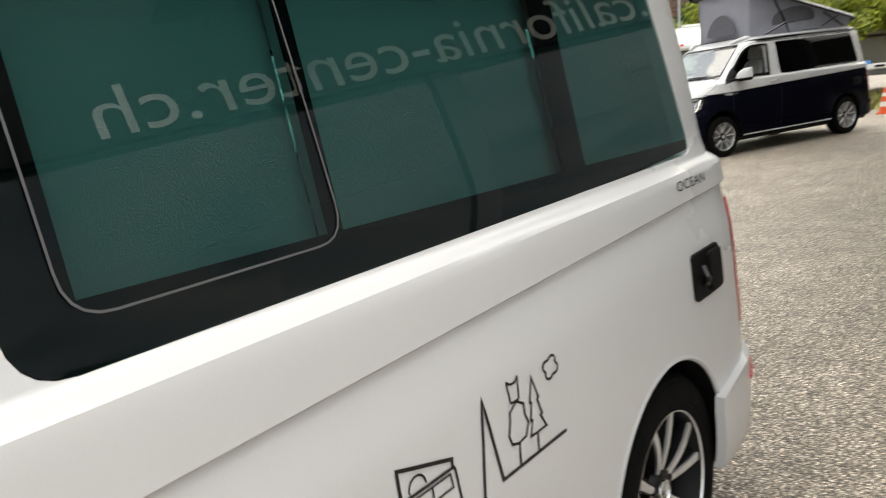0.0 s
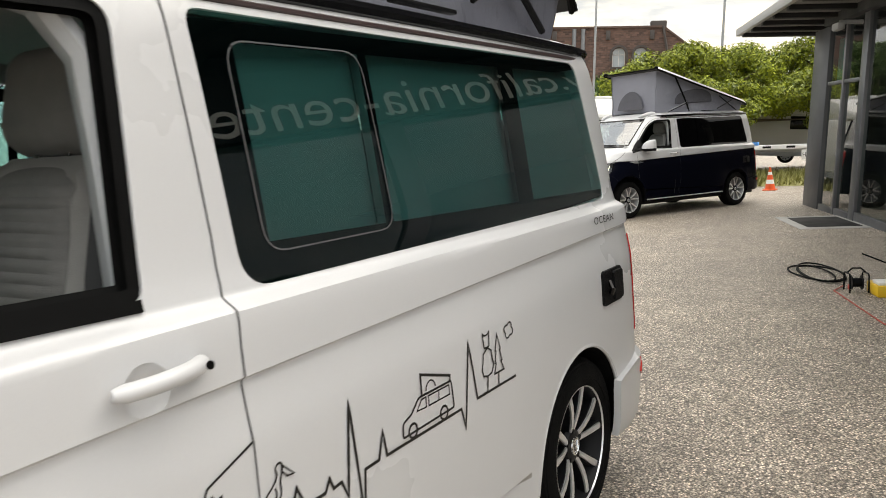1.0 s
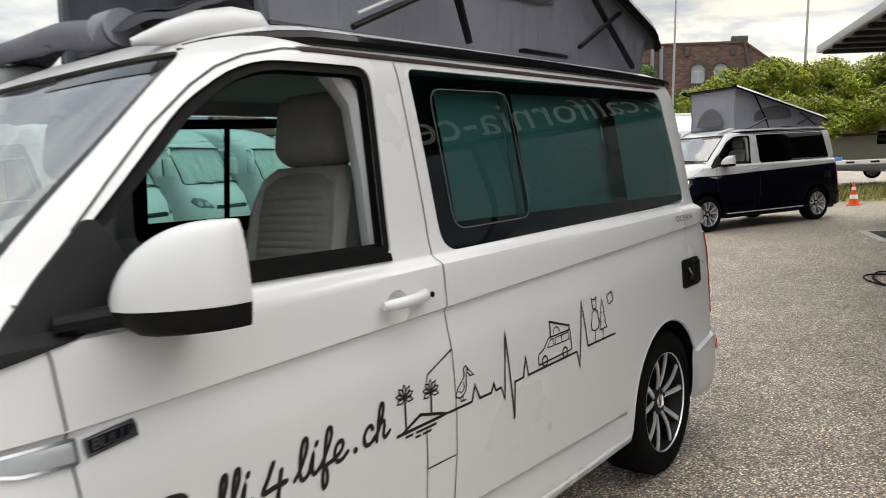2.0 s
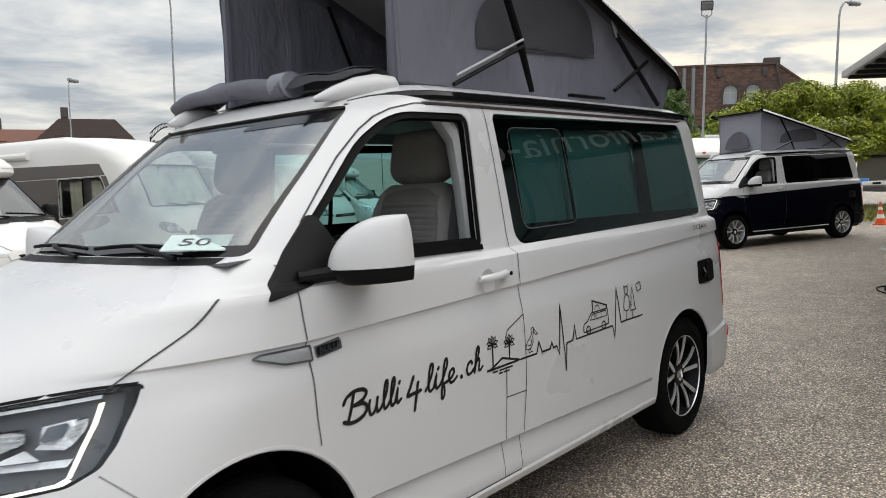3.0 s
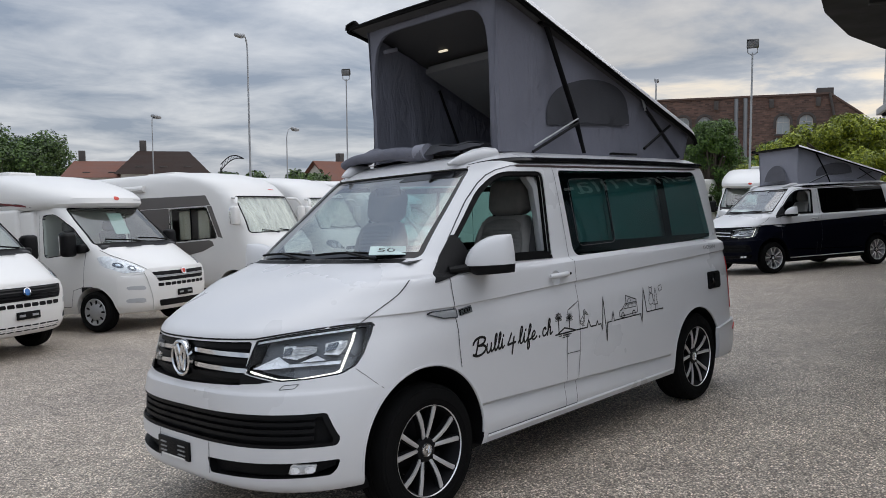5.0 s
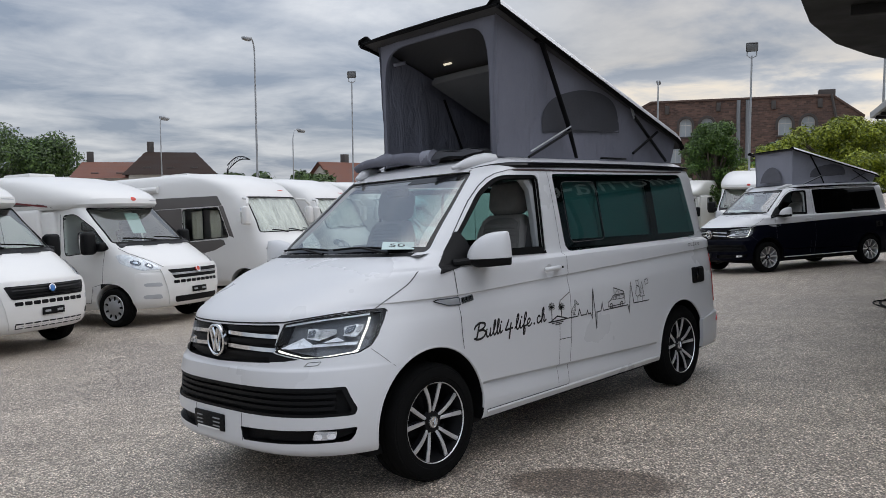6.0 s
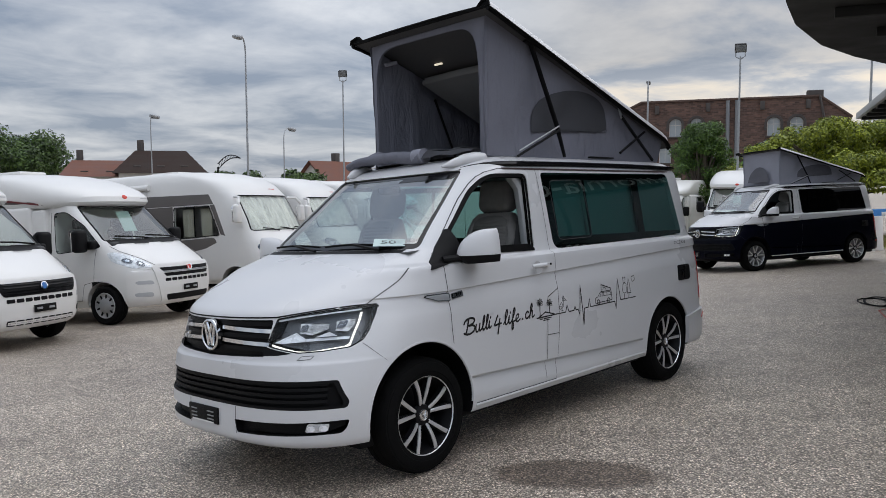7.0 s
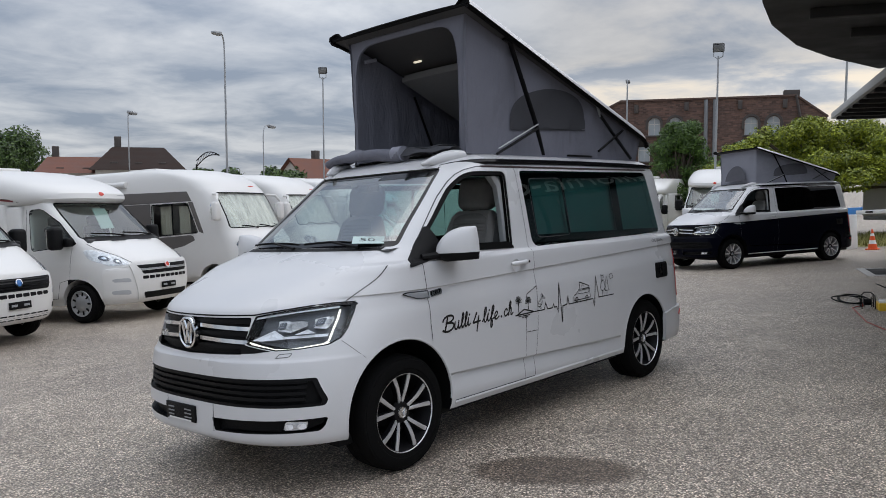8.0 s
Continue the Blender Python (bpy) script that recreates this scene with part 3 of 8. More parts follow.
def van_shell():
    levels = [0.285, 0.295, 0.31, 0.33, 0.36, 0.385, 0.40, 0.415, 0.43, 0.45, 0.475, 0.49, 0.498, 0.507, 0.516, 0.525, 0.55, 0.60, 0.65, 0.70, 0.735, 0.742, 0.75, 0.758, 0.77, 0.80, 0.85, 0.90, 0.935,
              0.96, 0.985, 1.00, 1.015, 1.03, 1.042, 1.052, 1.06, 1.068, 1.076, 1.088, 1.10, 1.125, 1.15, 1.175, 1.20, 1.214, 1.225, 1.231, 1.236, 1.242, 1.248, 1.256, 1.27, 1.29, 1.31, 1.325, 1.34,
              1.38, 1.43, 1.50, 1.57, 1.64, 1.70, 1.75, 1.79, 1.82, 1.85, 1.87, 1.89, 1.905, 1.92, 1.93, 1.94]
    body = van_solid(levels)
    inner = van_solid([0.80, 0.9, 1.0, 1.1, 1.2, 1.28, 1.34, 1.43, 1.5, 1.6, 1.7, 1.79, 1.845, 1.872], 0.0553, -0.0203)
    tools = [prism(FRONT_WINDOW, "y", -1.1, 1.1), prism(REAR_WINDOW, "y", -1.1, 1.1), prism(SCREEN, "x", -1.0, 0.25), prism(TAIL_WINDOW, "x", -4.2, -3.5), inner]
    for side in (1, -1):
        for x, z, r in ARCHES:
            tools.append(prism([(x + r * math.cos(k * math.tau / 46 + 0.031), z + r * math.sin(k * math.tau / 46 + 0.031)) for k in range(46)], "y", side * 0.55, side * 1.1))
    for side in (1, -1):
        tools.append(prism([(side * y, z) for y, z in HEADLAMP], "x", 0.12, 1.2))
        tools.append(prism([(side * y, z) for y, z in LOWER_SLOT], "x", 0.42, 1.2))
    tools += [prism(GRILLE, "x", 0.70, 1.2), prism(INTAKE, "x", 0.45, 1.2)]
    for side in (1, -1):
        dish = bmesh.new()
        bmesh.ops.create_uvsphere(dish, u_segments=22, v_segments=12, radius=0.072)
        bmesh.ops.translate(dish, vec=(-1.11, side * (van_y(-1.11, 1.138) + 0.054), 1.138), verts=dish.verts)
        tools.append(dish)
    bm = cut(body, tools)
    # paint outside, dark in the arches and lamp pockets, lining inside
    for f in bm.faces:
        c = f.calc_center_median()
        w = van_y(c.x, c.z)
        arch = any(math.hypot(c.x - x, c.z - z) < r + 0.001 for x, z, r in ARCHES) and abs(c.y) < w - 0.014
        if arch and abs(c.y) > 0.5 or (abs(c.y) < w - 0.025 and c.x > 0.05 and c.x < van_x(c.y, c.z) - 0.02):
            f.material_index = 2
        elif abs(c.y) < w - 0.042 and c.x < van_x(c.y, c.z) - 0.045 and c.x > van_plan(c.z)[4] + 0.045 and 0.75 < c.z < 1.88:
            f.material_index = 3
        elif c.z < shoulder_z(c.x) - 0.008 and c.x < 0.3 or (c.x >= 0.3 and c.z < 1.045):
            f.material_index = 1
    me = bpy.data.meshes.new("body")
    bm.to_mesh(me)
    bm.free()
    me.shade_smooth()
    me.set_sharp_from_angle(angle=radians(30))
    return me


SHELL = van_shell()


def van_wheel(root, x, side, inner, spokes=5):
    """An alloy wheel: tyre, rim barrel, twin spokes, hub cap."""
    hub = new("wheel")
    hub.parent = root
    hub.location = (x, side * 0.80, 0.343)
    s = side
    bm = bmesh.new()
    prof = [(0.230, -0.11), (0.25, -0.118), (0.29, -0.12), (0.325, -0.108), (0.341, -0.085), (0.344, -0.04), (0.344, -0.035), (0.338, -0.03), (0.344, -0.025), (0.345, 0.0), (0.344, 0.025), (0.338, 0.03),
            (0.344, 0.035), (0.344, 0.04), (0.341, 0.085), (0.327, 0.108), (0.318, 0.109), (0.316, 0.113), (0.29, 0.121), (0.265, 0.121), (0.262, 0.117), (0.245, 0.116), (0.232, 0.108)]
    add_lathe(bm, [(r, h * s) for r, h in prof], 64)
    bmesh.ops.recalc_face_normals(bm, faces=bm.faces)
    part("tyre", bm, TYRE, hub)
    bm = bmesh.new()
    add_lathe(bm, [(r, h * s) for r, h in ((0.2325, 0.108), (0.2345, 0.112), (0.2325, 0.112), (0.2295, 0.106))], 64)
    bmesh.ops.recalc_face_normals(bm, faces=bm.faces)
    part("rim_lip", bm, ALLOY, hub)
    bm = bmesh.new()
    add_lathe(bm, [(r, h * s) for r, h in ((0.230, 0.106), (0.212, 0.06), (0.19, 0.0), (0.19, -0.08), (0.04, -0.08))], 48)
    add_lathe(bm, [(r, h * s) for r, h in ((0.15, -0.02), (0.15, 0.0), (0.02, 0.0))], 32)
    part("rim_barrel", bm, inner, hub)
    bm, dark = bmesh.new(), bmesh.new()
    for k in range(spokes):
        for off in (-1, 1):
            a0, a1 = k * math.tau / spokes + off * 0.17 + 0.3, k * math.tau / spokes + off * 0.285 + 0.3
            for target, wi, wo, lift in ((bm, 0.009, 0.013, 0.0), (dark, 0.013, 0.018, -0.008)):
                rows = []
                for i in range(7):
                    f = i / 6
                    r, a = 0.045 + f * 0.187, a0 + (a1 - a0) * f
                    w = wi + (wo - wi) * f
                    h = (0.072 + 0.026 * f + 0.01 * math.sin(math.pi * f) + lift) * s
                    c, t = Vector((math.cos(a), 0, math.sin(a))), Vector((-math.sin(a), 0, math.cos(a)))
                    p = c * r + Vector((0, h, 0))
                    d = Vector((0, -0.03 * s, 0))
                    rows.append([p - t * w + d, p - t * w, p - t * w * 0.5 + Vector((0, 0.002 * s, 0)), p + t * w * 0.5 + Vector((0, 0.002 * s, 0)), p + t * w, p + t * w + d])
                add_grid(target, rows)
    for b in (bm, dark):
        bmesh.ops.recalc_face_normals(b, faces=b.faces)
    part("spokes", bm, ALLOY, hub)
    part("spoke_sides", dark, inner, hub)
    bm = bmesh.new()
    add_lathe(bm, [(r, h * s) for r, h in ((0.07, 0.06), (0.062, 0.078), (0.045, 0.082), (0.036, 0.083))], 32)
    for k in range(5):
        a = k * math.tau / 5 + 0.3
        add_lathe(bm, [(0.011, 0.074 * s), (0.011, 0.083 * s), (0.0, 0.084 * s)], 6, "Y", (0.056 * math.cos(a), 0, 0.056 * math.sin(a)))
    part("hub", bm, DARK_ALLOY, hub)
    bm = bmesh.new()
    add_lathe(bm, [(r, h * s) for r, h in ((0.036, 0.081), (0.034, 0.088), (0.030, 0.089), (0.029, 0.086), (0.0, 0.086))], 28)
    for x0, x1, z0, z1 in ((-0.016, -0.004, 0.02, -0.02), (-0.004, 0.004, -0.02, 0.003), (0.004, 0.016, -0.02, 0.02)):
        add_tube(bm, [(x0, 0.088 * s, z0), (x1, 0.088 * s, z1)], 0.003, 5)
    part("hub_cap", bm, CHROME, hub)
    return hub


def van_seat(root, x, y, cloth, sides):
    """A captain seat: padded back with ribs, bolsters, head restraint on two posts, cushion and base."""
    seat = new("seat")
    seat.parent = root
    seat.location = (x, y, 0.035)
    lean = pose(0, 0, 0, 0, -14, 0)
    bm = bmesh.new()
    rows = []
    for i in range(96):
        f = i / 95
        z = 0.98 + 0.545 * f
        rib = 0.009 * abs(math.sin(f * math.pi * 21)) ** 0.6 if i < 86 else 0.0
        wide, back = 0.172 - 0.035 * max(0.0, (f - 0.70) / 0.30) ** 2, 0.055 * max(0.0, (f - 0.86) / 0.14) ** 2
        row = []
        for j in range(17):
            v = wide * (j / 8 - 1)
            row.append(lean @ Vector((0.066 + rib * (1 - abs(j / 8 - 1) ** 5) - 0.5 * v * v - back - 0.012 * abs(j / 8 - 1) ** 6, v, z)) - Vector((-0.02, 0, 0)))
        rows.append(row)
    add_grid(bm, rows)
    part("back_panel", bm, cloth, seat, "ribbed grey cloth")
    bm = bmesh.new()
    rows = []
    for i in range(24):
        f = i / 23
        z = 0.94 + 0.60 * f
        half = 0.255 - 0.085 * (max(0, f - 0.66) / 0.34) ** 1.7 - 0.01 * f
        front = 0.055 if f < 0.93 else 0.055 - 0.04 * (f - 0.93) / 0.07
        ring = []
        for a in range(28):
            t = a * math.tau / 28
            c, s = math.cos(t), math.sin(t)
            px = (abs(c) ** 0.6) * math.copysign(1, c) * (0.085 if c > 0 else 0.075)
            py = (abs(s) ** 0.5) * math.copysign(1, s) * half
            if c > 0 and abs(py) < 0.17:
                px = min(px, front)
            ring.append(lean @ Vector((px, py, z)))
        rows.append(ring)
    vs = add_grid(bm, rows, closed_u=True)
    bm.faces.new(vs[0][::-1])
    bm.faces.new(vs[-1])
    bmesh.ops.recalc_face_normals(bm, faces=bm.faces)
    part("backrest", bm, sides, seat)
    bm = bmesh.new()
    add_box(bm, (0, 0, 0), (0.140, 0.345, 0.240), 0.066, None, 8)
    for v in bm.verts:
        v.co.y *= 1 - 4.0 * (v.co.z - 0.02) ** 2
        v.co.x += 0.02 * v.co.z - 0.9 * v.co.y**2
    bmesh.ops.transform(bm, matrix=Matrix.Translation(lean @ Vector((0.015, 0, 1.665))) @ lean, verts=bm.verts)
    part("head_restraint", bm, cloth, seat)
    for v in (-0.06, 0.06):
        part("restraint_post", tube([lean @ Vector((0.01, v, 1.50)), lean @ Vector((0.01, v, 1.60))], 0.007), CHROME, seat)
    part("cushion", box((0.27, 0, 0.94), (0.52, 0.50, 0.14), 0.05, None, 3), sides, seat)
    part("seat_base", box((0.2, 0, 0.84), (0.42, 0.44, 0.08), 0.01), CABIN_DARK, seat)
    part("belt_buckle", box((0.02, -0.27, 0.98), (0.03, 0.025, 0.12), 0.006), BLACK_PLASTIC, seat)
    return seat


def van_glass(root, tinted, screen, side_rear_open):
    bm = bmesh.new()
    add_drape(bm, SCREEN, on_nose, 30, 16, -0.012)
    part("windscreen", bm, screen, root, "clear laminated windscreen")
    bm = bmesh.new()
    for k in (1, -1):
        pts = [(k * 0.748, 1.335), (k * 0.618, 1.828)]
        add_ribbon(bm, pts, 0.034, on_nose, -0.0105)
    add_ribbon(bm, [(-0.74, 1.345), (0.74, 1.345)], 0.045, on_nose, -0.0105)
    add_ribbon(bm, [(-0.61, 1.822), (0.61, 1.822)], 0.022, on_nose, -0.0105)
    part("screen_border", bm, BLACK_GLOSS, root)
    bm = bmesh.new()
    add_drape(bm, rounded([(0.10, 1.785), (0.60, 1.785), (0.61, 1.818), (0.14, 1.818)], 0.01), on_nose, 20, 4, -0.0098)
    part("screen_shade_band", bm, BLACK_GLOSS, root, "black band along the screen's top")
    for side in (1, -1):
        place = on_side(side)
        if side == -1:
            bm = bmesh.new()
            add_drape(bm, FRONT_WINDOW, place, 20, 14, -0.02, flip=side > 0)
            part("door_glass", bm, WINDSCREEN, root)
        bm = bmesh.new()
        add_drape(bm, REAR_WINDOW, place, 40, 14, -0.004, flip=side > 0)
        part("rear_side_glass", bm, tinted, root, "long dark tinted side glass")
        if side_rear_open and side == 1:
            for x0, x1 in ((-1.45, -1.915), (-1.92, -2.69), (-2.70, -3.39)):
                bm = bmesh.new()
                add_drape(bm, [(x1, 1.29), (x0, 1.29), (x0, 1.78), (x1, 1.78)], place, 8, 8, -0.045)
                part("roller_blind", bm, ROLLER_BLIND, root, "closed pale roller blind")
        bm = bmesh.new()
        top, bot = 1.745, 1.335
        for poly in ([(-1.402, 1.247), (-3.402, 1.258), (-3.39, bot - 0.03), (-1.397, bot)], [(-1.38, top), (-3.315, top + 0.025), (-3.303, 1.81), (-1.376, 1.798)],
                     [(-1.396, bot - 0.01), (-1.495, bot - 0.01), (-1.49, top + 0.01), (-1.38, top + 0.01)], [(-1.905, bot - 0.02), (-1.94, bot - 0.02), (-1.94, top + 0.01), (-1.905, top + 0.01)],
                     [(-2.65, bot - 0.025), (-2.76, bot - 0.025), (-2.76, top + 0.02), (-2.65, top + 0.02)]):
            if poly[0][0] > poly[1][0]:
                poly = poly[::-1]
            add_drape(bm, poly, place, 30 if abs(poly[0][0] - poly[1][0]) > 1 else 3, 5, -0.0065)
        part("glass_border", bm, BLACK_GLOSS, root)
        if side_rear_open:
            bm = bmesh.new()
            add_ribbon(bm, rounded([(-1.478, 1.311), (-1.936, 1.313), (-1.905, 1.755), (-1.462, 1.75)], 0.06), 0.0036, place, -0.001, True)
            part("slider_frame", bm, SLIDER, root)
        bm = bmesh.new()
        add_ribbon(bm, FRONT_WINDOW, 0.05, place, -0.006, True)
        add_ribbon(bm, FRONT_WINDOW, 0.065, place, -0.03, True)
        part("window_seal", bm, RUBBER, root)
        if side == 1:
            # the lowered pane leaves the channel, the garnish and the belt lining in view
            bm = bmesh.new()
            add_ribbon(bm, [(-1.155, 1.266), (-0.38, 1.282)], 0.022, place, 0.006)
            part("belt_moulding", bm, RUBBER, root)
    bm = bmesh.new()
    add_grid(bm, drape(TAIL_WINDOW, lambda y, z, lift: Vector((-3.875 + 0.20 * max(0, z - 1.27) + 0.06 * y * y / 0.4, y, z)), 16, 8), flip=True)
    part("tail_glass", bm, tinted, root)


def facet(bm, corners, place):
    """One flat mirror facet through corners of (u, v, lift)."""
    vs = [bm.verts.new(place(*c)) for c in corners]
    bm.faces.new(vs)
    back = [bm.verts.new(v.co - Vector((0.004, 0, 0))) for v in vs]
    bm.faces.new(back[::-1])
    for i in range(len(vs)):
        j = (i + 1) % len(vs)
        bm.faces.new((vs[j], vs[i], back[i], back[j]))


def van_nose(root):
    """Lamps, grille, intakes, emblem shape and plate on the nose."""
    bm = bmesh.new()
    add_drape(bm, GRILLE, on_nose, 40, 8, -0.035)
    part("grille_back", bm, BLACK_PLASTIC, root)
    grille = new("grille")
    grille.parent = root
    for z, w, h in ((0.988, 0.465, 0.007), (0.932, 0.468, 0.022), (0.860, 0.466, 0.022)):
        for y0, y1 in (((-w, -0.10), (0.10, w)) if h > 0.01 else ((-w, w),)):
            bm = bmesh.new()
            add_drape(bm, [(y0, z - h / 2), (y1, z - h / 2), (y1, z + h / 2), (y0, z + h / 2)], lambda y, q, lift: on_nose(y, q + 0.012 - 0.022 * abs(y) / 0.47 if h > 0.01 else q, lift), 24, 3, -0.002, 0.02)
            part("chrome_bar", bm, CHROME, grille)
    for k in (1, -1):
        bm = bmesh.new()
        add_drape(bm, [(k * y, z) for y, z in ((0.440, 0.788), (0.50, 0.789), (0.62, 0.799), (0.487, 0.828), (0.440, 0.842))], on_nose, 10, 6, 0.0015)
        part("grille_corner", bm, BLACK_PLASTIC, grille)
    for z in (0.965, 0.897, 0.825):
        bm = bmesh.new()
        add_drape(bm, [(-0.455, z - 0.012), (0.455, z - 0.012), (0.455, z + 0.012), (-0.455, z + 0.012)], on_nose, 30, 2, -0.014, 0.014)
        part("slat", bm, BLACK_PLASTIC, grille)
    bm = bmesh.new()
    add_lathe(bm, [(r, h) for r, h in ((0.093, 0.853), (0.093, 0.885), (0.084, 0.890), (0.078, 0.884), (0.076, 0.872))], 40, "X", (0, 0, 0.892))
    strokes = []
    for a, b in (((-0.052, 0.058), (-0.020, -0.062)), ((0.052, 0.058), (0.020, -0.062)), ((-0.020, -0.062), (0.0, 0.012)), ((0.020, -0.062), (0.0, 0.012)), ((-0.028, 0.068), (0.0, 0.012)), ((0.028, 0.068), (0.0, 0.012))):
        strokes.append(tube([(0.880, a[0], 0.892 + a[1]), (0.880, b[0], 0.892 + b[1])], 0.009, 6))
    emblem = part("emblem", bm, CHROME, root, "round chrome emblem")
    for stroke in strokes:
        part("bar", stroke, CHROME, emblem)
    part("emblem_back", prism([(0.08 * math.cos(k * math.tau / 32), 0.892 + 0.08 * math.sin(k * math.tau / 32)) for k in range(32)], "x", 0.85, 0.868), BLACK_GLOSS, root)
    bm = bmesh.new()
    add_drape(bm, INTAKE, on_nose, 50, 6, -0.05)
    part("intake_back", bm, BLACK_PLASTIC, root)
    for z in (0.545, 0.577, 0.61, 0.64):
        bm = bmesh.new()
        add_drape(bm, [(-0.80, z - 0.009), (0.80, z - 0.009), (0.80, z + 0.009), (-0.80, z + 0.009)], on_nose, 50, 2, -0.012, 0.02)
        part("intake_slat", bm, BLACK_PLASTIC, root)
    bm = bmesh.new()
    add_ribbon(bm, INTAKE, 0.03, on_nose, -0.004, True)
    part("intake_frame", bm, BLACK_PLASTIC, root)
    for side in (1, -1):
        def place(y, z, lift, side=side):
            p = on_nose(y, z, lift)
            return Vector((p.x, side * p.y, p.z))
        lamp = new("headlamp")
        lamp.parent = root
        bm = bmesh.new()
        add_drape(bm, HEADLAMP, place, 24, 12, -0.075)
        part("housing", bm, LAMP_GREY, lamp)
        bm = bmesh.new()
        add_ribbon(bm, HEADLAMP, 0.016, place, -0.006, True)
        part("rim", bm, BLACK_GLOSS, lamp)
        for body, lens, lip in (([(0.598, 0.966), (0.712, 0.963), (0.724, 0.938), (0.668, 0.905), (0.606, 0.920)], (0.622, 0.942), (0.610, 0.668)),
                                ([(0.738, 0.971), (0.797, 0.978), (0.802, 0.950), (0.795, 0.914), (0.750, 0.925)], (0.762, 0.954), (0.750, 0.792))):
            bm = bmesh.new()
            add_drape(bm, rounded(body, 0.006), place, 10, 8, -0.034, 0.012)
            part("reflector", bm, CRYSTAL, lamp)
            for k in range(4):
                z0 = lens[1] - 0.018 + k * 0.0115
                bm = bmesh.new()
                facet(bm, [(lens[0] + 0.022, z0, -0.022), (body[2][0] - 0.006, z0 + 0.003, -0.022), (body[2][0] - 0.008, z0 + 0.0085, -0.034), (lens[0] + 0.022, z0 + 0.0055, -0.034)], place)
                part("reflector_rib", bm, CHROME if k % 2 else WEDGE_CHROME, lamp)
            bm = bmesh.new()
            add_drape(bm, rounded([(lens[0] - 0.014, lens[1] - 0.022), (lens[0] + 0.016, lens[1] - 0.020), (lens[0] + 0.016, lens[1] + 0.016), (lens[0] - 0.012, lens[1] + 0.014)], 0.005), place, 6, 4, -0.020, 0.012)
            part("projector_lens", bm, SMOKED_CHROME, lamp)
            bm = bmesh.new()
            facet(bm, [(lip[0], body[4][1] - 0.008, -0.016), (lip[1], body[3][1] - 0.006, -0.016), (lip[1], body[3][1] + 0.004, -0.028), (lip[0], body[4][1] + 0.003, -0.028)], place)
            part("projector_lip", bm, CHROME_PALE, lamp)
        for poly in ([(0.486, 0.861, -0.020), (0.538, 0.858, -0.020), (0.615, 0.899, -0.030), (0.584, 0.921, -0.046)],
                     [(0.538, 0.858, -0.020), (0.640, 0.866, -0.020), (0.640, 0.884, -0.034), (0.615, 0.899, -0.030)],
                     [(0.682, 0.888, -0.022), (0.762, 0.891, -0.022), (0.726, 0.920, -0.046)],
                     [(0.520, 0.858, -0.018), (0.806, 0.869, -0.018), (0.806, 0.887, -0.036), (0.640, 0.884, -0.036)]):
            bm = bmesh.new()
            facet(bm, poly, place)
            part("chrome_wedge", bm, CHROME_PALE, lamp)
        bm = bmesh.new()
        add_ribbon(bm, [(0.484, 0.978), (0.60, 0.996), (0.70, 1.010), (0.803, 1.020)], 0.010, place, -0.014)
        part("upper_trim", bm, CHROME_PALE, lamp)
        bm = bmesh.new()
        add_ribbon(bm, [(0.474, 0.848), (0.545, 0.829), (0.618, 0.811), (0.680, 0.808), (0.808, 0.828), (0.820, 0.840)], 0.013, place, -0.020)
        add_ribbon(bm, [(0.819, 0.842), (0.814, 0.910), (0.807, 1.004)], 0.0065, place, -0.020)
        part("daytime_strip", bm, DAYLIGHT_LED, lamp, "lit white daytime light strip")
        bm = bmesh.new()
        add_drape(bm, HEADLAMP, place, 24, 12, -0.003)
        part("lens", bm, LENS, lamp)
        bm = bmesh.new()
        add_drape(bm, LOWER_SLOT, place, 20, 4, -0.04)
        part("slot_back", bm, BLACK_PLASTIC, root)
        fog = new("fog_lamp")
        fog.parent = root
        bm = bmesh.new()
        add_drape(bm, rounded([(0.705, 0.374), (0.80, 0.374), (0.81, 0.420), (0.72, 0.424)], 0.01), place, 8, 4, -0.022, 0.01)
        part("reflector", bm, CRYSTAL, fog)
        for yy in (0.735, 0.785):
            bm = bmesh.new()
            add_drape(bm, rounded([(yy - 0.016, 0.38), (yy + 0.016, 0.38), (yy + 0.016, 0.41), (yy - 0.016, 0.41)], 0.008), place, 4, 3, -0.012, 0.008)
            part("bulb_cover", bm, CHROME_PALE, fog)
        bm = bmesh.new()
        add_ribbon(bm, rounded([(0.64, 0.765), (0.70, 0.77), (0.71, 0.788), (0.655, 0.785)], 0.006), 0.003, place, 0.0012, True, 0.01)
        part("washer_flap_gap", bm, SEAM, root)
        bm = bmesh.new()
        add_ribbon(bm, [(0.435, 0.835), (0.371, 0.77), (0.325, 0.728)], 0.003, on_side(side), 0.0012)
        part("bumper_gap", bm, SEAM, root)
        bm = bmesh.new()
        add_ribbon(bm, [(0.25, 0.50), (0.25, 0.345)], 0.005, place, 0.0012)
        part("bumper_gap", bm, SEAM, root)
    bm = bmesh.new()
    add_ribbon(bm, [(-0.836, 1.038), (-0.775, 1.039), (-0.70, 1.031), (-0.60, 1.016), (-0.48, 0.997), (0.48, 0.997), (0.60, 1.016), (0.70, 1.031), (0.775, 1.039), (0.836, 1.038)], 0.008, on_nose, 0.0014)
    part("bonnet_gap", bm, BLACK_PLASTIC, root)
    plate = new("number_plate_holder")
    plate.parent = root
    part("holder", box((0.905, -0.085, 0.418), (0.016, 0.325, 0.10), 0.006), BLACK_PLASTIC, plate, "black number plate holder")
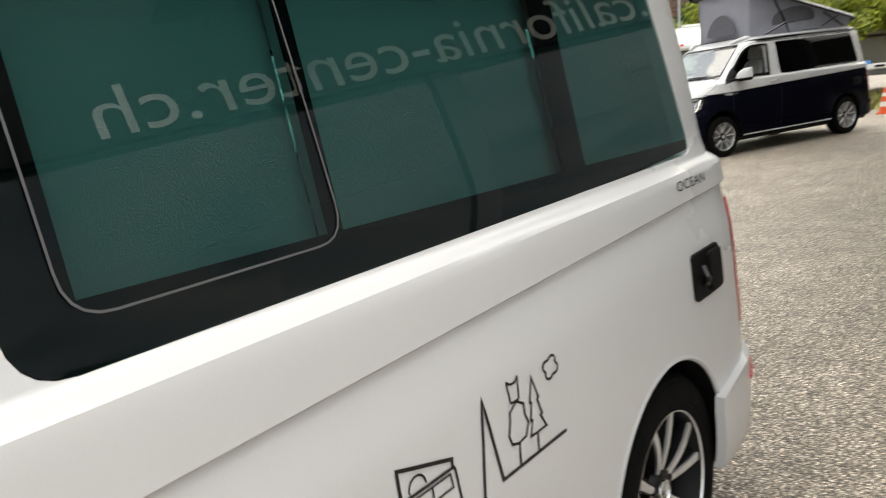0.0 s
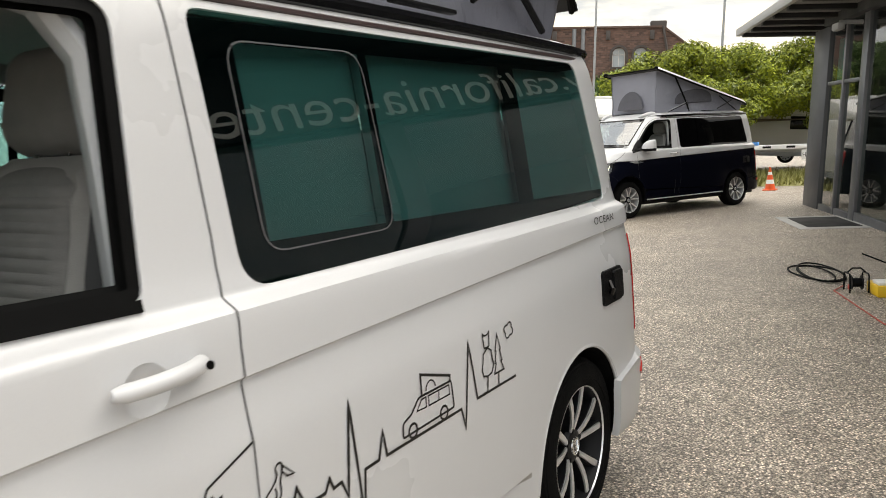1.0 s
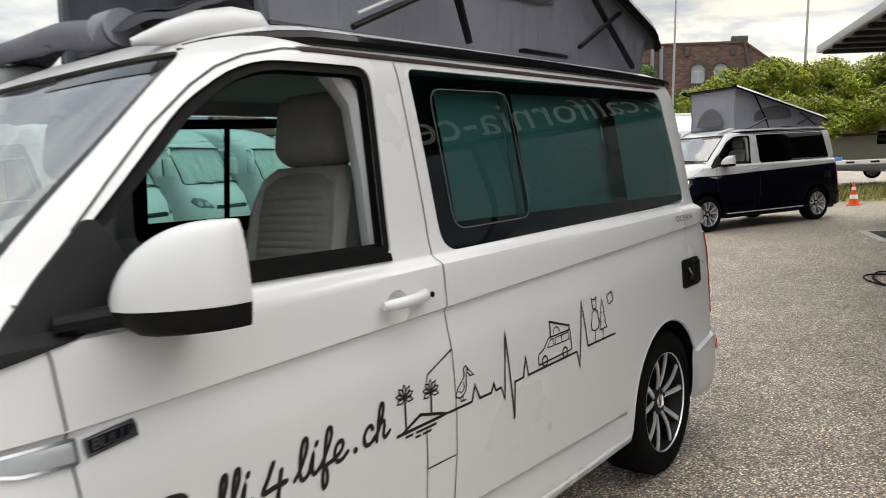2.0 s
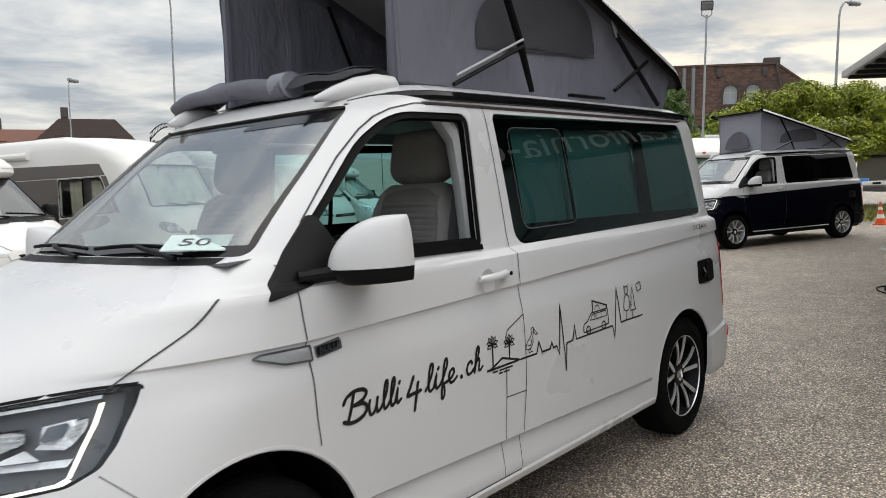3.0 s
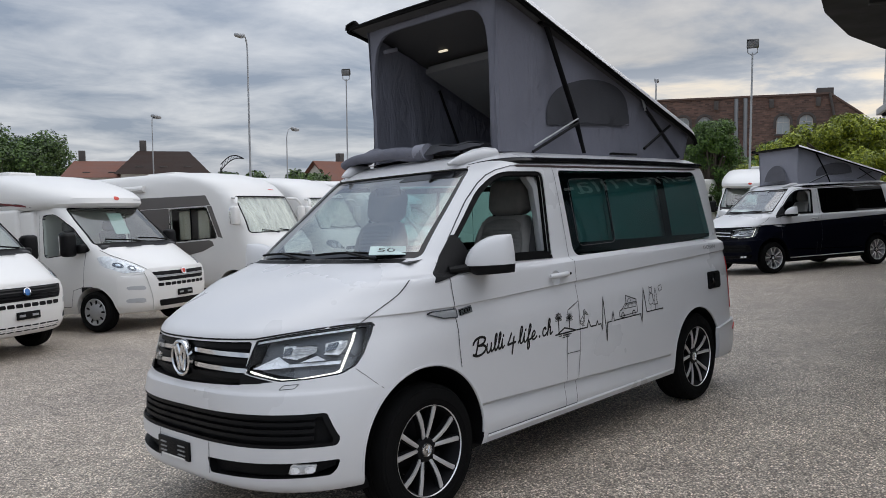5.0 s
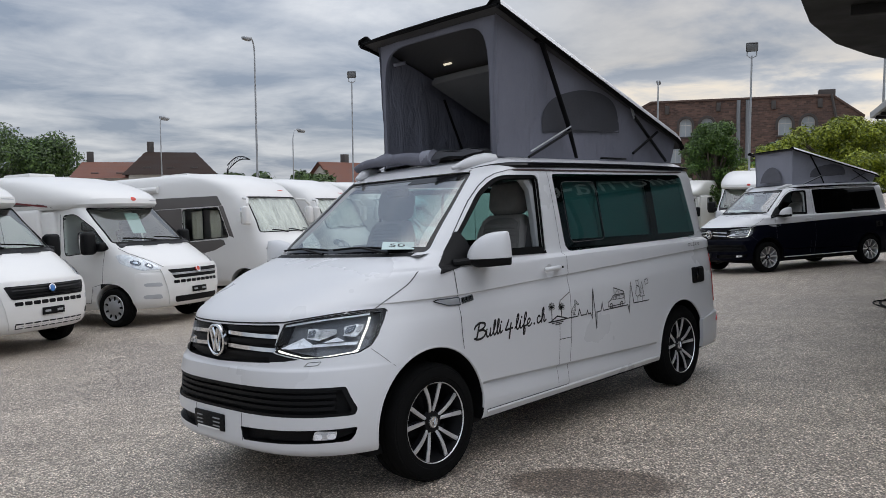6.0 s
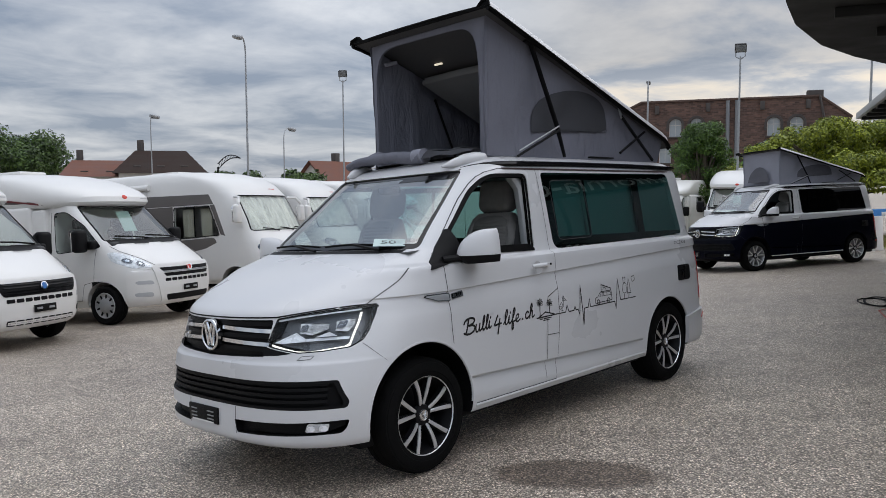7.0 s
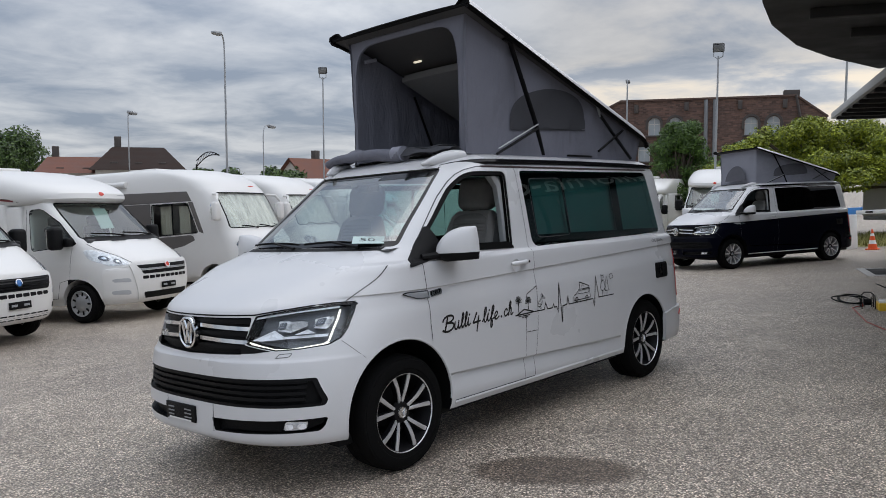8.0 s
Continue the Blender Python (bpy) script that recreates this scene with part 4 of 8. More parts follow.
    for z in (0.395, 0.417, 0.44):
        for y0, y1 in ((-0.21, -0.15), (-0.03, 0.04)):
            part("holder_bar", box((0.915, (y0 + y1) / 2, z), (0.006, y1 - y0, 0.006)), STEEL, plate)
    part("holder_lettering_bar", box((0.9145, -0.085, 0.376), (0.004, 0.24, 0.008)), PAPER, plate)


def van_side_details(root, badges):
    for side in (1, -1):
        place = on_side(side)
        # shut lines
        gaps = [([(-0.162, 1.30), (-0.180, 1.20), (-0.186, 1.095), (-0.194, 0.97), (-0.196, 0.84), (-0.203, 0.745)], 0.0048),
                ([(-1.322, 1.84), (-1.330, 1.60), (-1.337, 1.36), (-1.334, 1.27), (-1.326, 1.226), (-1.321, 1.16), (-1.321, 1.05), (-1.321, 0.95), (-1.321, 0.813), (-1.312, 0.666), (-1.285, 0.51), (-1.27, 0.34)], 0.0038), ([(-1.27, 0.335), (-0.40, 0.335)], 0.005), ([(-0.30, 1.42), (-0.40, 1.515), (-0.53, 1.632), (-0.655, 1.732), (-0.725, 1.778), (-0.80, 1.809), (-0.915, 1.832), (-1.322, 1.84)], 0.0045)]
        gaps += [([(-1.17, 0.66), (-1.158, 0.53), (-1.15, 0.34)], 0.003), ([(-3.56, 1.22), (-3.585, 0.70), (-3.60, 0.56)], 0.004)] if side == 1 else [([(-2.35, 1.83), (-2.42, 1.25), (-2.42, 0.34)], 0.006)]
        for line, width in gaps:
            bm = bmesh.new()
            add_ribbon(bm, line, width, place, 0.0022, step=0.01)
            part("panel_gap", bm, SEAM, root)
        bm = bmesh.new()
        add_ribbon(bm, curve([(0.806, 1.034), (0.822, 1.075), (0.838, 1.118), (0.850, 1.160), (0.857, 1.196), (0.855, 1.224)], 5), 0.004, lambda y, z, lift: Vector((1, side, 1)) * on_nose(y, z, lift), 0.0025, step=0.01)
        part("wing_gap", bm, SEAM, root)
        # door handle in its dish
        handle = new("door_handle")
        handle.parent = root
        bm = bmesh.new()
        pts = [Vector((-1.03 - 0.19 * i / 10, side * (van_y(-1.1, 1.15) + 0.006 + 0.030 * math.sin(math.pi * min(1, (i + 0.8) / 10.5)) ** 0.5), 1.150 + 0.004 * i / 10)) for i in range(11)]
        add_tube(bm, pts, [0.012] + [0.018] * 9 + [0.0165], 12, True, 0.9)
        part("grip", bm, WHITE, handle)
        bm = bmesh.new()
        add_lathe(bm, [(0.008, 0.0), (0.008, 0.004), (0.0, 0.004)], 14, "Y")
        bmesh.ops.transform(bm, matrix=Matrix.Translation((-1.212, side * (van_y(-1.1, 1.15) + 0.038), 1.155)) @ Matrix.Diagonal((1, side, 1, 1)), verts=bm.verts)
        part("key_lock", bm, RUBBER, handle)
        # tail lamp, side marker, sill rail, rear bumper end
        bm = bmesh.new()
        add_drape(bm, rounded([(-3.56, 1.10), (-3.74, 1.13), (-3.82, 0.69), (-3.61, 0.66)], 0.02)[::-1], place, 8, 12, 0.006, 0.02)
        part("tail_lamp", bm, RED_LENS, root, "tall red tail lamp")
        bm = bmesh.new()
        add_drape(bm, rounded([(-3.53, 0.515), (-3.66, 0.535), (-3.66, 0.50), (-3.56, 0.485)], 0.008)[::-1], place, 6, 3, 0.034, 0.02)
        part("rear_reflector", bm, RED_LENS, root)
        bm = bmesh.new()
        add_drape(bm, rounded([(-3.262, 0.535), (-3.285, 0.285), (-3.90, 0.30), (-3.925, 0.60), (-3.55, 0.575)], 0.02)[::-1], place, 30, 10, 0.026, 0.03)
        part("rear_bumper", bm, badges["low"], root)
        bm = bmesh.new()
        add_tube(bm, [place(x, 0.322, -0.004) for x in np.linspace(-0.40, -2.54, 14)], 0.012, 8)
        part("sill_rail", bm, WHITE, root)
        for ax, az, ar in ARCHES:
            bm = bmesh.new()
            add_tube(bm, [place(ax + (ar + 0.003) * math.cos(a), az + (ar + 0.003) * math.sin(a), -0.006) for a in np.linspace(-0.05, 3.19, 34)], 0.009, 6)
            part("arch_edge", bm, badges["low"], root)
        # mirror: foot, black lower cover, white cap, glass
        mirror = new("door_mirror")
        mirror.parent = root
        fold = Matrix.Identity(4) if side > 0 else Matrix.Translation((-0.36, -0.95, 0)) @ pose(0, 0, 0, 0, 0, 62) @ Matrix.Translation((0.36, 0.95, 0))
        bm = bmesh.new()
        add_drape(bm, rounded([(-0.395, 1.262), (-0.075, 1.200), (-0.10, 1.235), (-0.19, 1.318), (-0.325, 1.442), (-0.345, 1.442), (-0.395, 1.33)], 0.01), place, 12, 14, 0.010, 0.03)
        part("foot", bm, BLACK_PLASTIC, mirror, "black sail-shaped mirror foot")
        part("arm", tube([(-0.215, side * 0.885, 1.252), (-0.275, side * 0.925, 1.258), (-0.34, side * 0.965, 1.262)], [0.028, 0.027, 0.028], 10, 0.85), BLACK_PLASTIC, mirror)
        lower, upper = bmesh.new(), bmesh.new()
        for target, lo, hi in ((lower, 1.222, 1.272), (upper, 1.272, 1.430)):
            rows = []
            for i in range(15):
                f = i / 14
                z = lo + (hi - lo) * (1 - (1 - f) ** 1.8 if target is upper else f)
                k = 0.66 + 0.34 * f**0.55 if target is lower else max(0.0, 1 - ((z - lo) / (hi - lo + 0.0006)) ** 1.9) ** (1 / 1.95)
                ring = []
                for j in range(28):
                    t = j * math.tau / 28
                    c, q = math.cos(t), math.sin(t)
                    qy = math.copysign(abs(q) ** 0.9, q)
                    px = math.copysign(abs(c) ** 0.75, c) * (0.165 * (1 - 0.34 * qy) if c > 0 else 0.022) * (0.22 + 0.78 * k)
                    y = 1.022 + 0.072 * (1 - k) + qy * (0.138 if qy < 0 else 0.118) * (0.20 + 0.80 * k)
                    ring.append(Vector((-0.462 + px, side * y, z + (0.022 * (1.05 - y) / 0.13 * (1 - 0.4 * f) if target is lower else 0.0) * -0.3)))
                rows.append(ring)
            vs = add_grid(target, [[fold @ p for p in r] for r in rows], closed_u=True)
            target.faces.new(vs[0][::-1])
            target.faces.new(vs[-1])
            bmesh.ops.recalc_face_normals(target, faces=target.faces)
        part("lower_cover", lower, BLACK_PLASTIC, mirror, "black lower mirror cover")
        part("cap", upper, WHITE, mirror, "white painted mirror cap")
        pane = box((-0.484, side * 1.030, 1.318), (0.005, 0.165, 0.105), 0.002)
        bmesh.ops.transform(pane, matrix=fold, verts=pane.verts)
        part("mirror_glass", pane, CHROME, mirror)
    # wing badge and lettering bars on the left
    for side in (1, -1):
        place = on_side(side)
        badge = new("wing_badge")
        badge.parent = root
        bm = bmesh.new()
        add_drape(bm, rounded([(-0.20, 1.008), (-0.10, 1.014), (0.0, 1.046), (-0.03, 1.054), (-0.20, 1.052)], 0.006)[::-1], place, 10, 4, 0.008, 0.01)
        part("indicator", bm, SILVER_ALLOY, badge)
        bm = bmesh.new()
        add_ribbon(bm, rounded([(-0.20, 1.008), (-0.10, 1.014), (0.0, 1.046), (-0.03, 1.054), (-0.20, 1.052)], 0.006, 3), 0.006, place, 0.010, True, 0.02)
        part("indicator_rim", bm, CHROME, badge)
        bm = bmesh.new()
        add_drape(bm, rounded([(-0.325, 1.022), (-0.215, 1.010), (-0.215, 1.052), (-0.322, 1.058)], 0.006), place, 8, 3, 0.008, 0.01)
        part("badge_frame", bm, CHROME, badge)
        bm = bmesh.new()
        add_drape(bm, rounded([(-0.316, 1.028), (-0.222, 1.017), (-0.222, 1.045), (-0.314, 1.051)], 0.004), place, 8, 3, 0.0095, 0.003)
        part("badge_field", bm, BLACK_GLOSS, badge)
        bm = bmesh.new()
        add_text(bm, "BULLI", 0.028, lambda u, v: place(-0.230 - u if side > 0 else -0.308 + u, 1.0215 + v + 0.085 * (u if side > 0 else 0.078 - u), 0.011), 0.15, 1.0, 0.0, 0.078)
        part("badge_letters", bm, CHROME, badge, "", False)
        if badges["trim"]:
            bm = bmesh.new()
            add_text(bm, "OCEAN", 0.040, lambda u, v: place(-3.13 - u if side > 0 else -3.335 + u, 1.184 + v, 0.0025), 0.0, 1.15, 0.0, 0.205)
            part("trim_letters", bm, BLACK_PLASTIC, root, "", False)
    # camping power socket on the left
    place = on_side(1)
    sock = new("power_socket")
    sock.parent = root
    bm = bmesh.new()
    add_drape(bm, rounded([(-3.355, 0.862), (-3.155, 0.862), (-3.155, 0.998), (-3.355, 0.998)], 0.012), place, 8, 6, 0.010, 0.02)
    part("cover", bm, BLACK_PLASTIC, sock)
    bm = bmesh.new()
    add_drape(bm, rounded([(-3.345, 0.872), (-3.25, 0.872), (-3.25, 0.988), (-3.345, 0.988)], 0.01), place, 6, 6, 0.020, 0.015)
    part("flap", bm, BLACK_PLASTIC, sock)
    bm = bmesh.new()
    add_tube(bm, [place(-3.22, 0.95, 0.012), place(-3.20, 0.93, 0.03), place(-3.215, 0.905, 0.016)], 0.011, 8)
    part("latch", bm, BLACK_GLOSS, sock)


def van_cabin(root):
    """Dashboard, wheel, roof lining, seats and rear bench in the cabin."""
    bm = bmesh.new()
    rows = []
    for i in range(13):
        f = i / 12
        prof = [(-0.05, 1.30), (-0.20, 1.325), (-0.40, 1.315), (-0.50, 1.27), (-0.53, 1.15), (-0.50, 0.95), (-0.45, 0.82)]
        rows.append([Vector((x + 0.02 * math.cos(f * math.tau), -0.78 + 1.56 * f, z + 0.012 * math.sin(f * 9))) for x, z in prof])
    add_grid(bm, rows)
    part("dashboard", bm, CABIN_DARK, root)
    part("instrument_hood", box((-0.43, 0.42, 1.325), (0.22, 0.36, 0.07), 0.03, None, 3), CABIN_DARK, root)
    wheel = new("steering_wheel")
    wheel.parent = root
    wheel.matrix_local = pose(-0.62, 0.42, 1.22, 0, -58, 0)
    bm = bmesh.new()
    ring = [Vector((0.185 * math.cos(a), 0.185 * math.sin(a), 0)) for a in np.linspace(0, math.tau, 33)]
    add_tube(bm, ring, 0.015, 8, False)
    part("rim", bm, BLACK_PLASTIC, wheel)
    bm = bmesh.new()
    for a in (0.1, 2.1, 4.2):
        add_tube(bm, [(0, 0, -0.02), (0.18 * math.cos(a), 0.18 * math.sin(a), 0)], 0.016, 6, True, 0.5)
    add_lathe(bm, [(0.07, -0.03), (0.06, 0.01), (0.0, 0.02)], 20, "Z")
    part("hub", bm, CABIN_DARK, wheel)
    van_seat(root, -0.95, 0.42, SEAT_CLOTH, SEAT_SIDE)
    van_seat(root, -0.58, -0.42, SEAT_CLOTH, SEAT_SIDE)
    part("floor_mat", box((-2.0, 0, 0.805), (3.2, 1.5, 0.012)), CABIN_DARK, root)
    part("rear_bench", box((-3.05, -0.1, 1.0), (0.55, 1.25, 0.36), 0.05, None, 3), SEAT_SIDE, root)
    part("rear_bench_back", box((-3.3, -0.1, 1.33), (0.16, 1.25, 0.56), 0.05, pose(0, 0, 0, 0, -12, 0), 3), SEAT_SIDE, root)
    part("kitchen_unit", box((-2.35, 0.67, 1.02), (1.1, 0.28, 0.42), 0.02), CABIN, root)
    part("rear_view_mirror", box((-0.62, 0.0, 1.73), (0.03, 0.22, 0.06), 0.015, pose(0, 0, 0, 0, 10, 0)), BLACK_PLASTIC, root)
    for k in (1, -1):
        part("roof_locker", box((-0.95, k * 0.0 + k * 0.36, 1.835), (0.22, 0.62, 0.05), 0.02), CABIN, root)
        # lining of the door pillar, the belt and its guide
        bm = bmesh.new()
        add_tube(bm, [(-1.02, k * 0.66, 1.845), (-1.14, k * 0.70, 1.80), (-1.195, k * 0.735, 1.70), (-1.195, k * 0.765, 1.5), (-1.19, k * 0.79, 1.25), (-1.19, k * 0.80, 1.0)], 0.055, 8, True, 0.6)
        part("pillar_lining", bm, LIGHT_GREY, root)
        bm = bmesh.new()
        add_tube(bm, [(-1.27, k * 0.715, 1.66), (-1.20, k * 0.70, 1.3), (-1.16, k * 0.70, 1.0)], 0.024, 4, True, 0.1)
        part("seat_belt", bm, CABIN_DARK, root)
        part("door_lining", box((-0.7, k * 0.855, 1.06), (0.9, 0.03, 0.38), 0.012), CABIN, root)


def van_wipers(root):
    for y0, y1 in ((-0.68, -0.10), (-0.04, 0.53)):
        wiper = new("wiper")
        wiper.parent = root
        pts = [on_nose(y0 + (y1 - y0) * i / 8, 1.345 + 0.012 * math.sin(math.pi * i / 8), 0.012) for i in range(9)]
        part("blade", tube(pts, 0.007, 6), RUBBER, wiper)
        part("arm", tube([on_nose(y1, 1.318, 0.012), on_nose((y0 + y1) / 2 + 0.08, 1.335, 0.03), on_nose((y0 + y1) / 2, 1.352, 0.02)], 0.009, 6), BLACK_PLASTIC, wiper)
    bm = bmesh.new()
    add_ribbon(bm, [(-0.70, 1.318), (0.70, 1.318)], 0.018, on_nose, 0.001)
    part("scuttle", bm, BLACK_PLASTIC, root)


def roof_line(x):
    """Height of the raised roof panel's upper edge along the van."""
    return 3.004 - 0.3256 * (-1.028 - x)


def van_tent(root, canvas, open_front):
    """The raised roof panel on its struts, and the canvas between it and the body."""
    roof = new("pop_up_roof")
    roof.parent = root
    if not open_front:
        roof.matrix_local = Matrix.Translation((0, 0, 1.935)) @ Matrix.Diagonal((1, 1, 0.80, 1)) @ Matrix.Translation((0, 0, -1.935))
    # across the panel: a low crown, a ridge along each side, and a lip that hangs down
    across = ((0.0, -0.012), (0.25, -0.012), (0.5, -0.014), (0.7, -0.018), (0.84, -0.020), (0.90, -0.006), (0.94, 0.0), (0.972, -0.004), (0.99, -0.022), (1.0, -0.055))
    section = [(-v, z) for v, z in across[:0:-1]] + list(across)
    top, under = [], []
    n = 36
    for i in range(n + 1):
        f = i / n
        x = -3.62 + 2.64 * f
        base = roof_line(x)
        drop = max(0.0, 1 - (x + 3.62) / 0.10) ** 2 * 0.03
        half = 0.712 + 0.012 * f - 0.03 * max(0, 1 - f / 0.04)
        nose = max(0.0, (f - 0.95) / 0.05)
        rt, rb = [], []
        for v, dz in section:
            lip = 0.030 * nose * nose
            tip = 0.028 * nose if abs(v) > 0.985 else 0.0
            rt.append(Vector((x + tip * 0.9 - 0.015 * abs(v) ** 6 * nose, v * (half + tip * 0.4), base + dz * (1.0 if nose == 0 else 1.0) - lip * (1 if abs(v) < 0.88 else 0.25) - drop)))
            rb.append(Vector((x - 0.004, v * half * 0.978, base - 0.060 - drop)))
        top.append(rt)
        under.append(rb)
    bm = bmesh.new()
    add_grid(bm, top)
    part("roof_top", bm, WHITE, roof, "white roof skin")
    bm = bmesh.new()
    add_grid(bm, under, flip=True)
    part("roof_lining", bm, ROOF_LINING, roof, "dark grey roof lining")
    bm = bmesh.new()
    add_grid(bm, [top[-1], under[-1]])
    add_tube(bm, [p + Vector((0.004, 0, 0.002)) for p in top[-1]], 0.010, 8)
    add_tube(bm, [p + Vector((0.002, 0, 0.004)) for p in under[-1]], 0.010, 6)
    part("front_seal", bm, RUBBER, roof)
    for k in (0, -1):
        bm = bmesh.new()
        add_tube(bm, [(r[k].x, r[k].y * 0.997, r[k].z - 0.004) for r in top], 0.008, 6)
        add_tube(bm, [(r[k].x, r[k].y * 0.975, r[k].z - 0.012) for r in top], 0.014, 6)
        part("side_seal", bm, RUBBER, roof)
    bm = bmesh.new()
    add_tube(bm, [top[0][j] + Vector((0, 0, -0.01)) for j in range(len(section))], 0.012, 6)
    part("rear_seal", bm, RUBBER, roof)

    def wrinkle(x, z, k):
        fold = 0.016 * noise.noise(Vector((x * 4 + z * 2.6 + 9 * k, z * 1.1, 3.1)))
        pull = 0.007 * math.sin(26 * (x + 0.55 * z)) * max(0.0, noise.noise(Vector((x * 1.7, z * 1.9, 5.0 + k))) + 0.15)
        return fold + pull + 0.005 * noise.noise(Vector((x * 17, z * 9, k))) + 0.003 * noise.noise(Vector((x * 40, z * 30, k)))

    def canvas_y(x, z, k):
        t = min(1.0, max(0.0, (z - 1.935) / max(0.08, roof_line(x) - 0.06 - 1.935)))
        f = min(1.0, max(0.0, (-0.95 - x) / 2.5))
        return 0.592 + 0.022 * t + 0.036 * f - 0.026 * math.sin(math.pi * t) * min(1, (1 - f) * 4) + wrinkle(x, z, k) * math.sin(math.pi * t) ** 0.7
    for k in (1, -1):
        bm = bmesh.new()
        rows = []
        for i in range(91):
            f = i / 90
            row = []
            for j in range(46):
                t = j / 45
                xb, xt = -1.035 - 2.43 * f, -1.06 - 2.465 * f
                x = xb + (xt - xb) * t
                z = 1.935 + (roof_line(xt) - 0.055 - 1.935) * t
                row.append(Vector((x, k * canvas_y(x, z, k), z)))
            rows.append(row)
        add_grid(bm, rows, flip=k < 0)
        part("canvas_side", bm, canvas, roof)
        bm = bmesh.new()
        poly = [(-1.57 - 0.525 * (1 - math.cos(a)), 2.135 + (0.335 * math.sin(a) ** 0.75 if math.sin(a) > 0 else 0)) for a in np.linspace(0, math.pi, 26)]
        poly = [(x, z + 0.045 * min(1, max(0, -1.9 - x) / 0.6)) for x, z in poly]

        def on_canvas(x, z, lift, k=k):
            return Vector((x, k * (canvas_y(x, z, k) + lift), z))
        add_drape(bm, poly, on_canvas, 24, 18, 0.007)
        part("mesh_window", bm, CANVAS_DARK if open_front else CANVAS_MESH, roof, "half-round dark mesh window")
        bm = bmesh.new()
        add_ribbon(bm, poly, 0.006, on_canvas, 0.009, True)
        part("canvas_seam", bm, CANVAS_DARK, roof)
        # scissor struts and gas springs
        part("strut", tube([(-1.455, k * 0.662, roof_line(-1.455) - 0.07), (-1.52, k * 0.664, 2.78), (-1.80, k * 0.668, 2.20), (-1.895, k * 0.668, 1.945)], [0.020, 0.022, 0.022, 0.016], 8, 0.55), BLACK_PLASTIC, roof)
        part("gas_spring", tube([(-1.80, k * 0.694, 2.178), (-1.29, k * 0.694, 1.975)], 0.006, 8), LIGHT_GREY, roof)
        part("spring_sleeve", tube([(-1.81, k * 0.690, 2.150), (-1.27, k * 0.690, 1.935)], 0.010, 8), BLACK_PLASTIC, roof)
        part("rear_strut", tube([(-2.77, k * 0.672, 2.32), (-3.30, k * 0.668, 1.95)], 0.014, 6), BLACK_PLASTIC, roof)
        part("rear_spring", tube([(-2.72, k * 0.680, 2.00), (-3.16, k * 0.676, 2.20)], 0.012, 6), BLACK_PLASTIC, roof)
        part("hinge_bracket", box((-2.755, k * 0.676, 2.345), (0.028, 0.012, 0.10), 0.004, pose(0, 0, 0, 0, 25, 0)), STEEL, roof)
        part("base_rail", box((-2.45, k * 0.655, 1.952), (0.36, 0.03, 0.016), 0.004), BLACK_PLASTIC, roof)
    # canvas front with its arched opening
    bm = bmesh.new()
    n = 56
    outer, inner = [], []
    high = roof_line(-1.03) - 0.045
    for i in range(n + 1):
        a = math.pi * i / n
        c, q = math.cos(a), math.sin(a)
        u = max(abs(c), abs(q))
        oy, oz = 0.612 * c / u, 1.935 + (high - 1.935) * min(1.0, q / u)
        oy *= 0.965 + 0.035 * (oz - 1.935) / (high - 1.935)
        g = (abs(c) ** 7.5 + abs(q) ** 7.5) ** (-1 / 7.5)
        iy, iz = 0.555 * c * g * (0.97 + 0.03 * q), 1.935 + (2.890 - 1.935) * q * g
        for row, y, z in ((outer, oy, oz), (inner, iy, iz)):
            row.append(Vector((-1.035 - 0.025 * (z - 1.935) / (high - 1.935) - (0.02 if row is outer else 0.0), y, z)))
    if open_front:
        mid = [o.lerp(p, 0.5) + Vector((0.012, 0, 0)) for o, p in zip(outer, inner)]
        add_grid(bm, [outer, mid, inner, [p + Vector((-0.02, 0, 0)) for p in inner]])
        part("canvas_front", bm, canvas, roof, "front canvas with its arched door open")
        bm = bmesh.new()
        add_tube(bm, [p + Vector((0.002, 0, 0)) for p in inner], 0.003, 6)
        part("zip_seam", bm, CANVAS, roof, "grey zip along the opening")
        # the door flap lies rolled on the roof's front edge: a smooth roll, a cuff where it opens, loose layers beyond
        bm = bmesh.new()
        pts, rad = [], []
        for i in range(31):
            f = i / 30
            y = -0.635 + 0.77 * f
            pts.append((-0.79 - 0.07 * f ** 0.8 + 0.006 * math.sin(f * 14), y, 1.968 + 0.022 * math.sin(math.pi * min(1, f * 1.1)) - 0.02 * (1 - min(1, f * 5)) ** 2))
            rad.append(0.034 + 0.010 * min(1, f * 3) + 0.018 * f * f + 0.0015 * math.sin(f * 19))
        add_tube(bm, pts, rad, 20, False, 0.85)
        for v in bm.verts:
            v.co += Vector((0.3, 0, 1)) * 0.008 * noise.noise(Vector((v.co.x * 9, v.co.y * 5, v.co.z * 9)))
        part("rolled_flap", bm, CANVAS, roof, "rolled down canvas door flap")
        bm = bmesh.new()
        rows = []
        for i in range(25):
            f = i / 24
            y = 0.02 + 0.56 * f
            rows.append([Vector((-0.80 - 0.13 * u - 0.07 * f, y, 1.955 + 0.052 * math.sin(math.pi * min(1, u * 1.05)) * (1 - 0.45 * f) + 0.006 * math.sin(f * 15 + u * 6) + 0.012 * f)) for u in np.linspace(0, 1, 12)])
        add_grid(bm, rows)
        add_grid(bm, [[p * 1.0 + Vector((-0.015, -0.01, 0.012)) for p in r[3:9]] for r in rows])
        part("loose_flap", bm, CANVAS_DARK, roof, "loose dark layers of the flap")
        bm = bmesh.new()
        rows = []
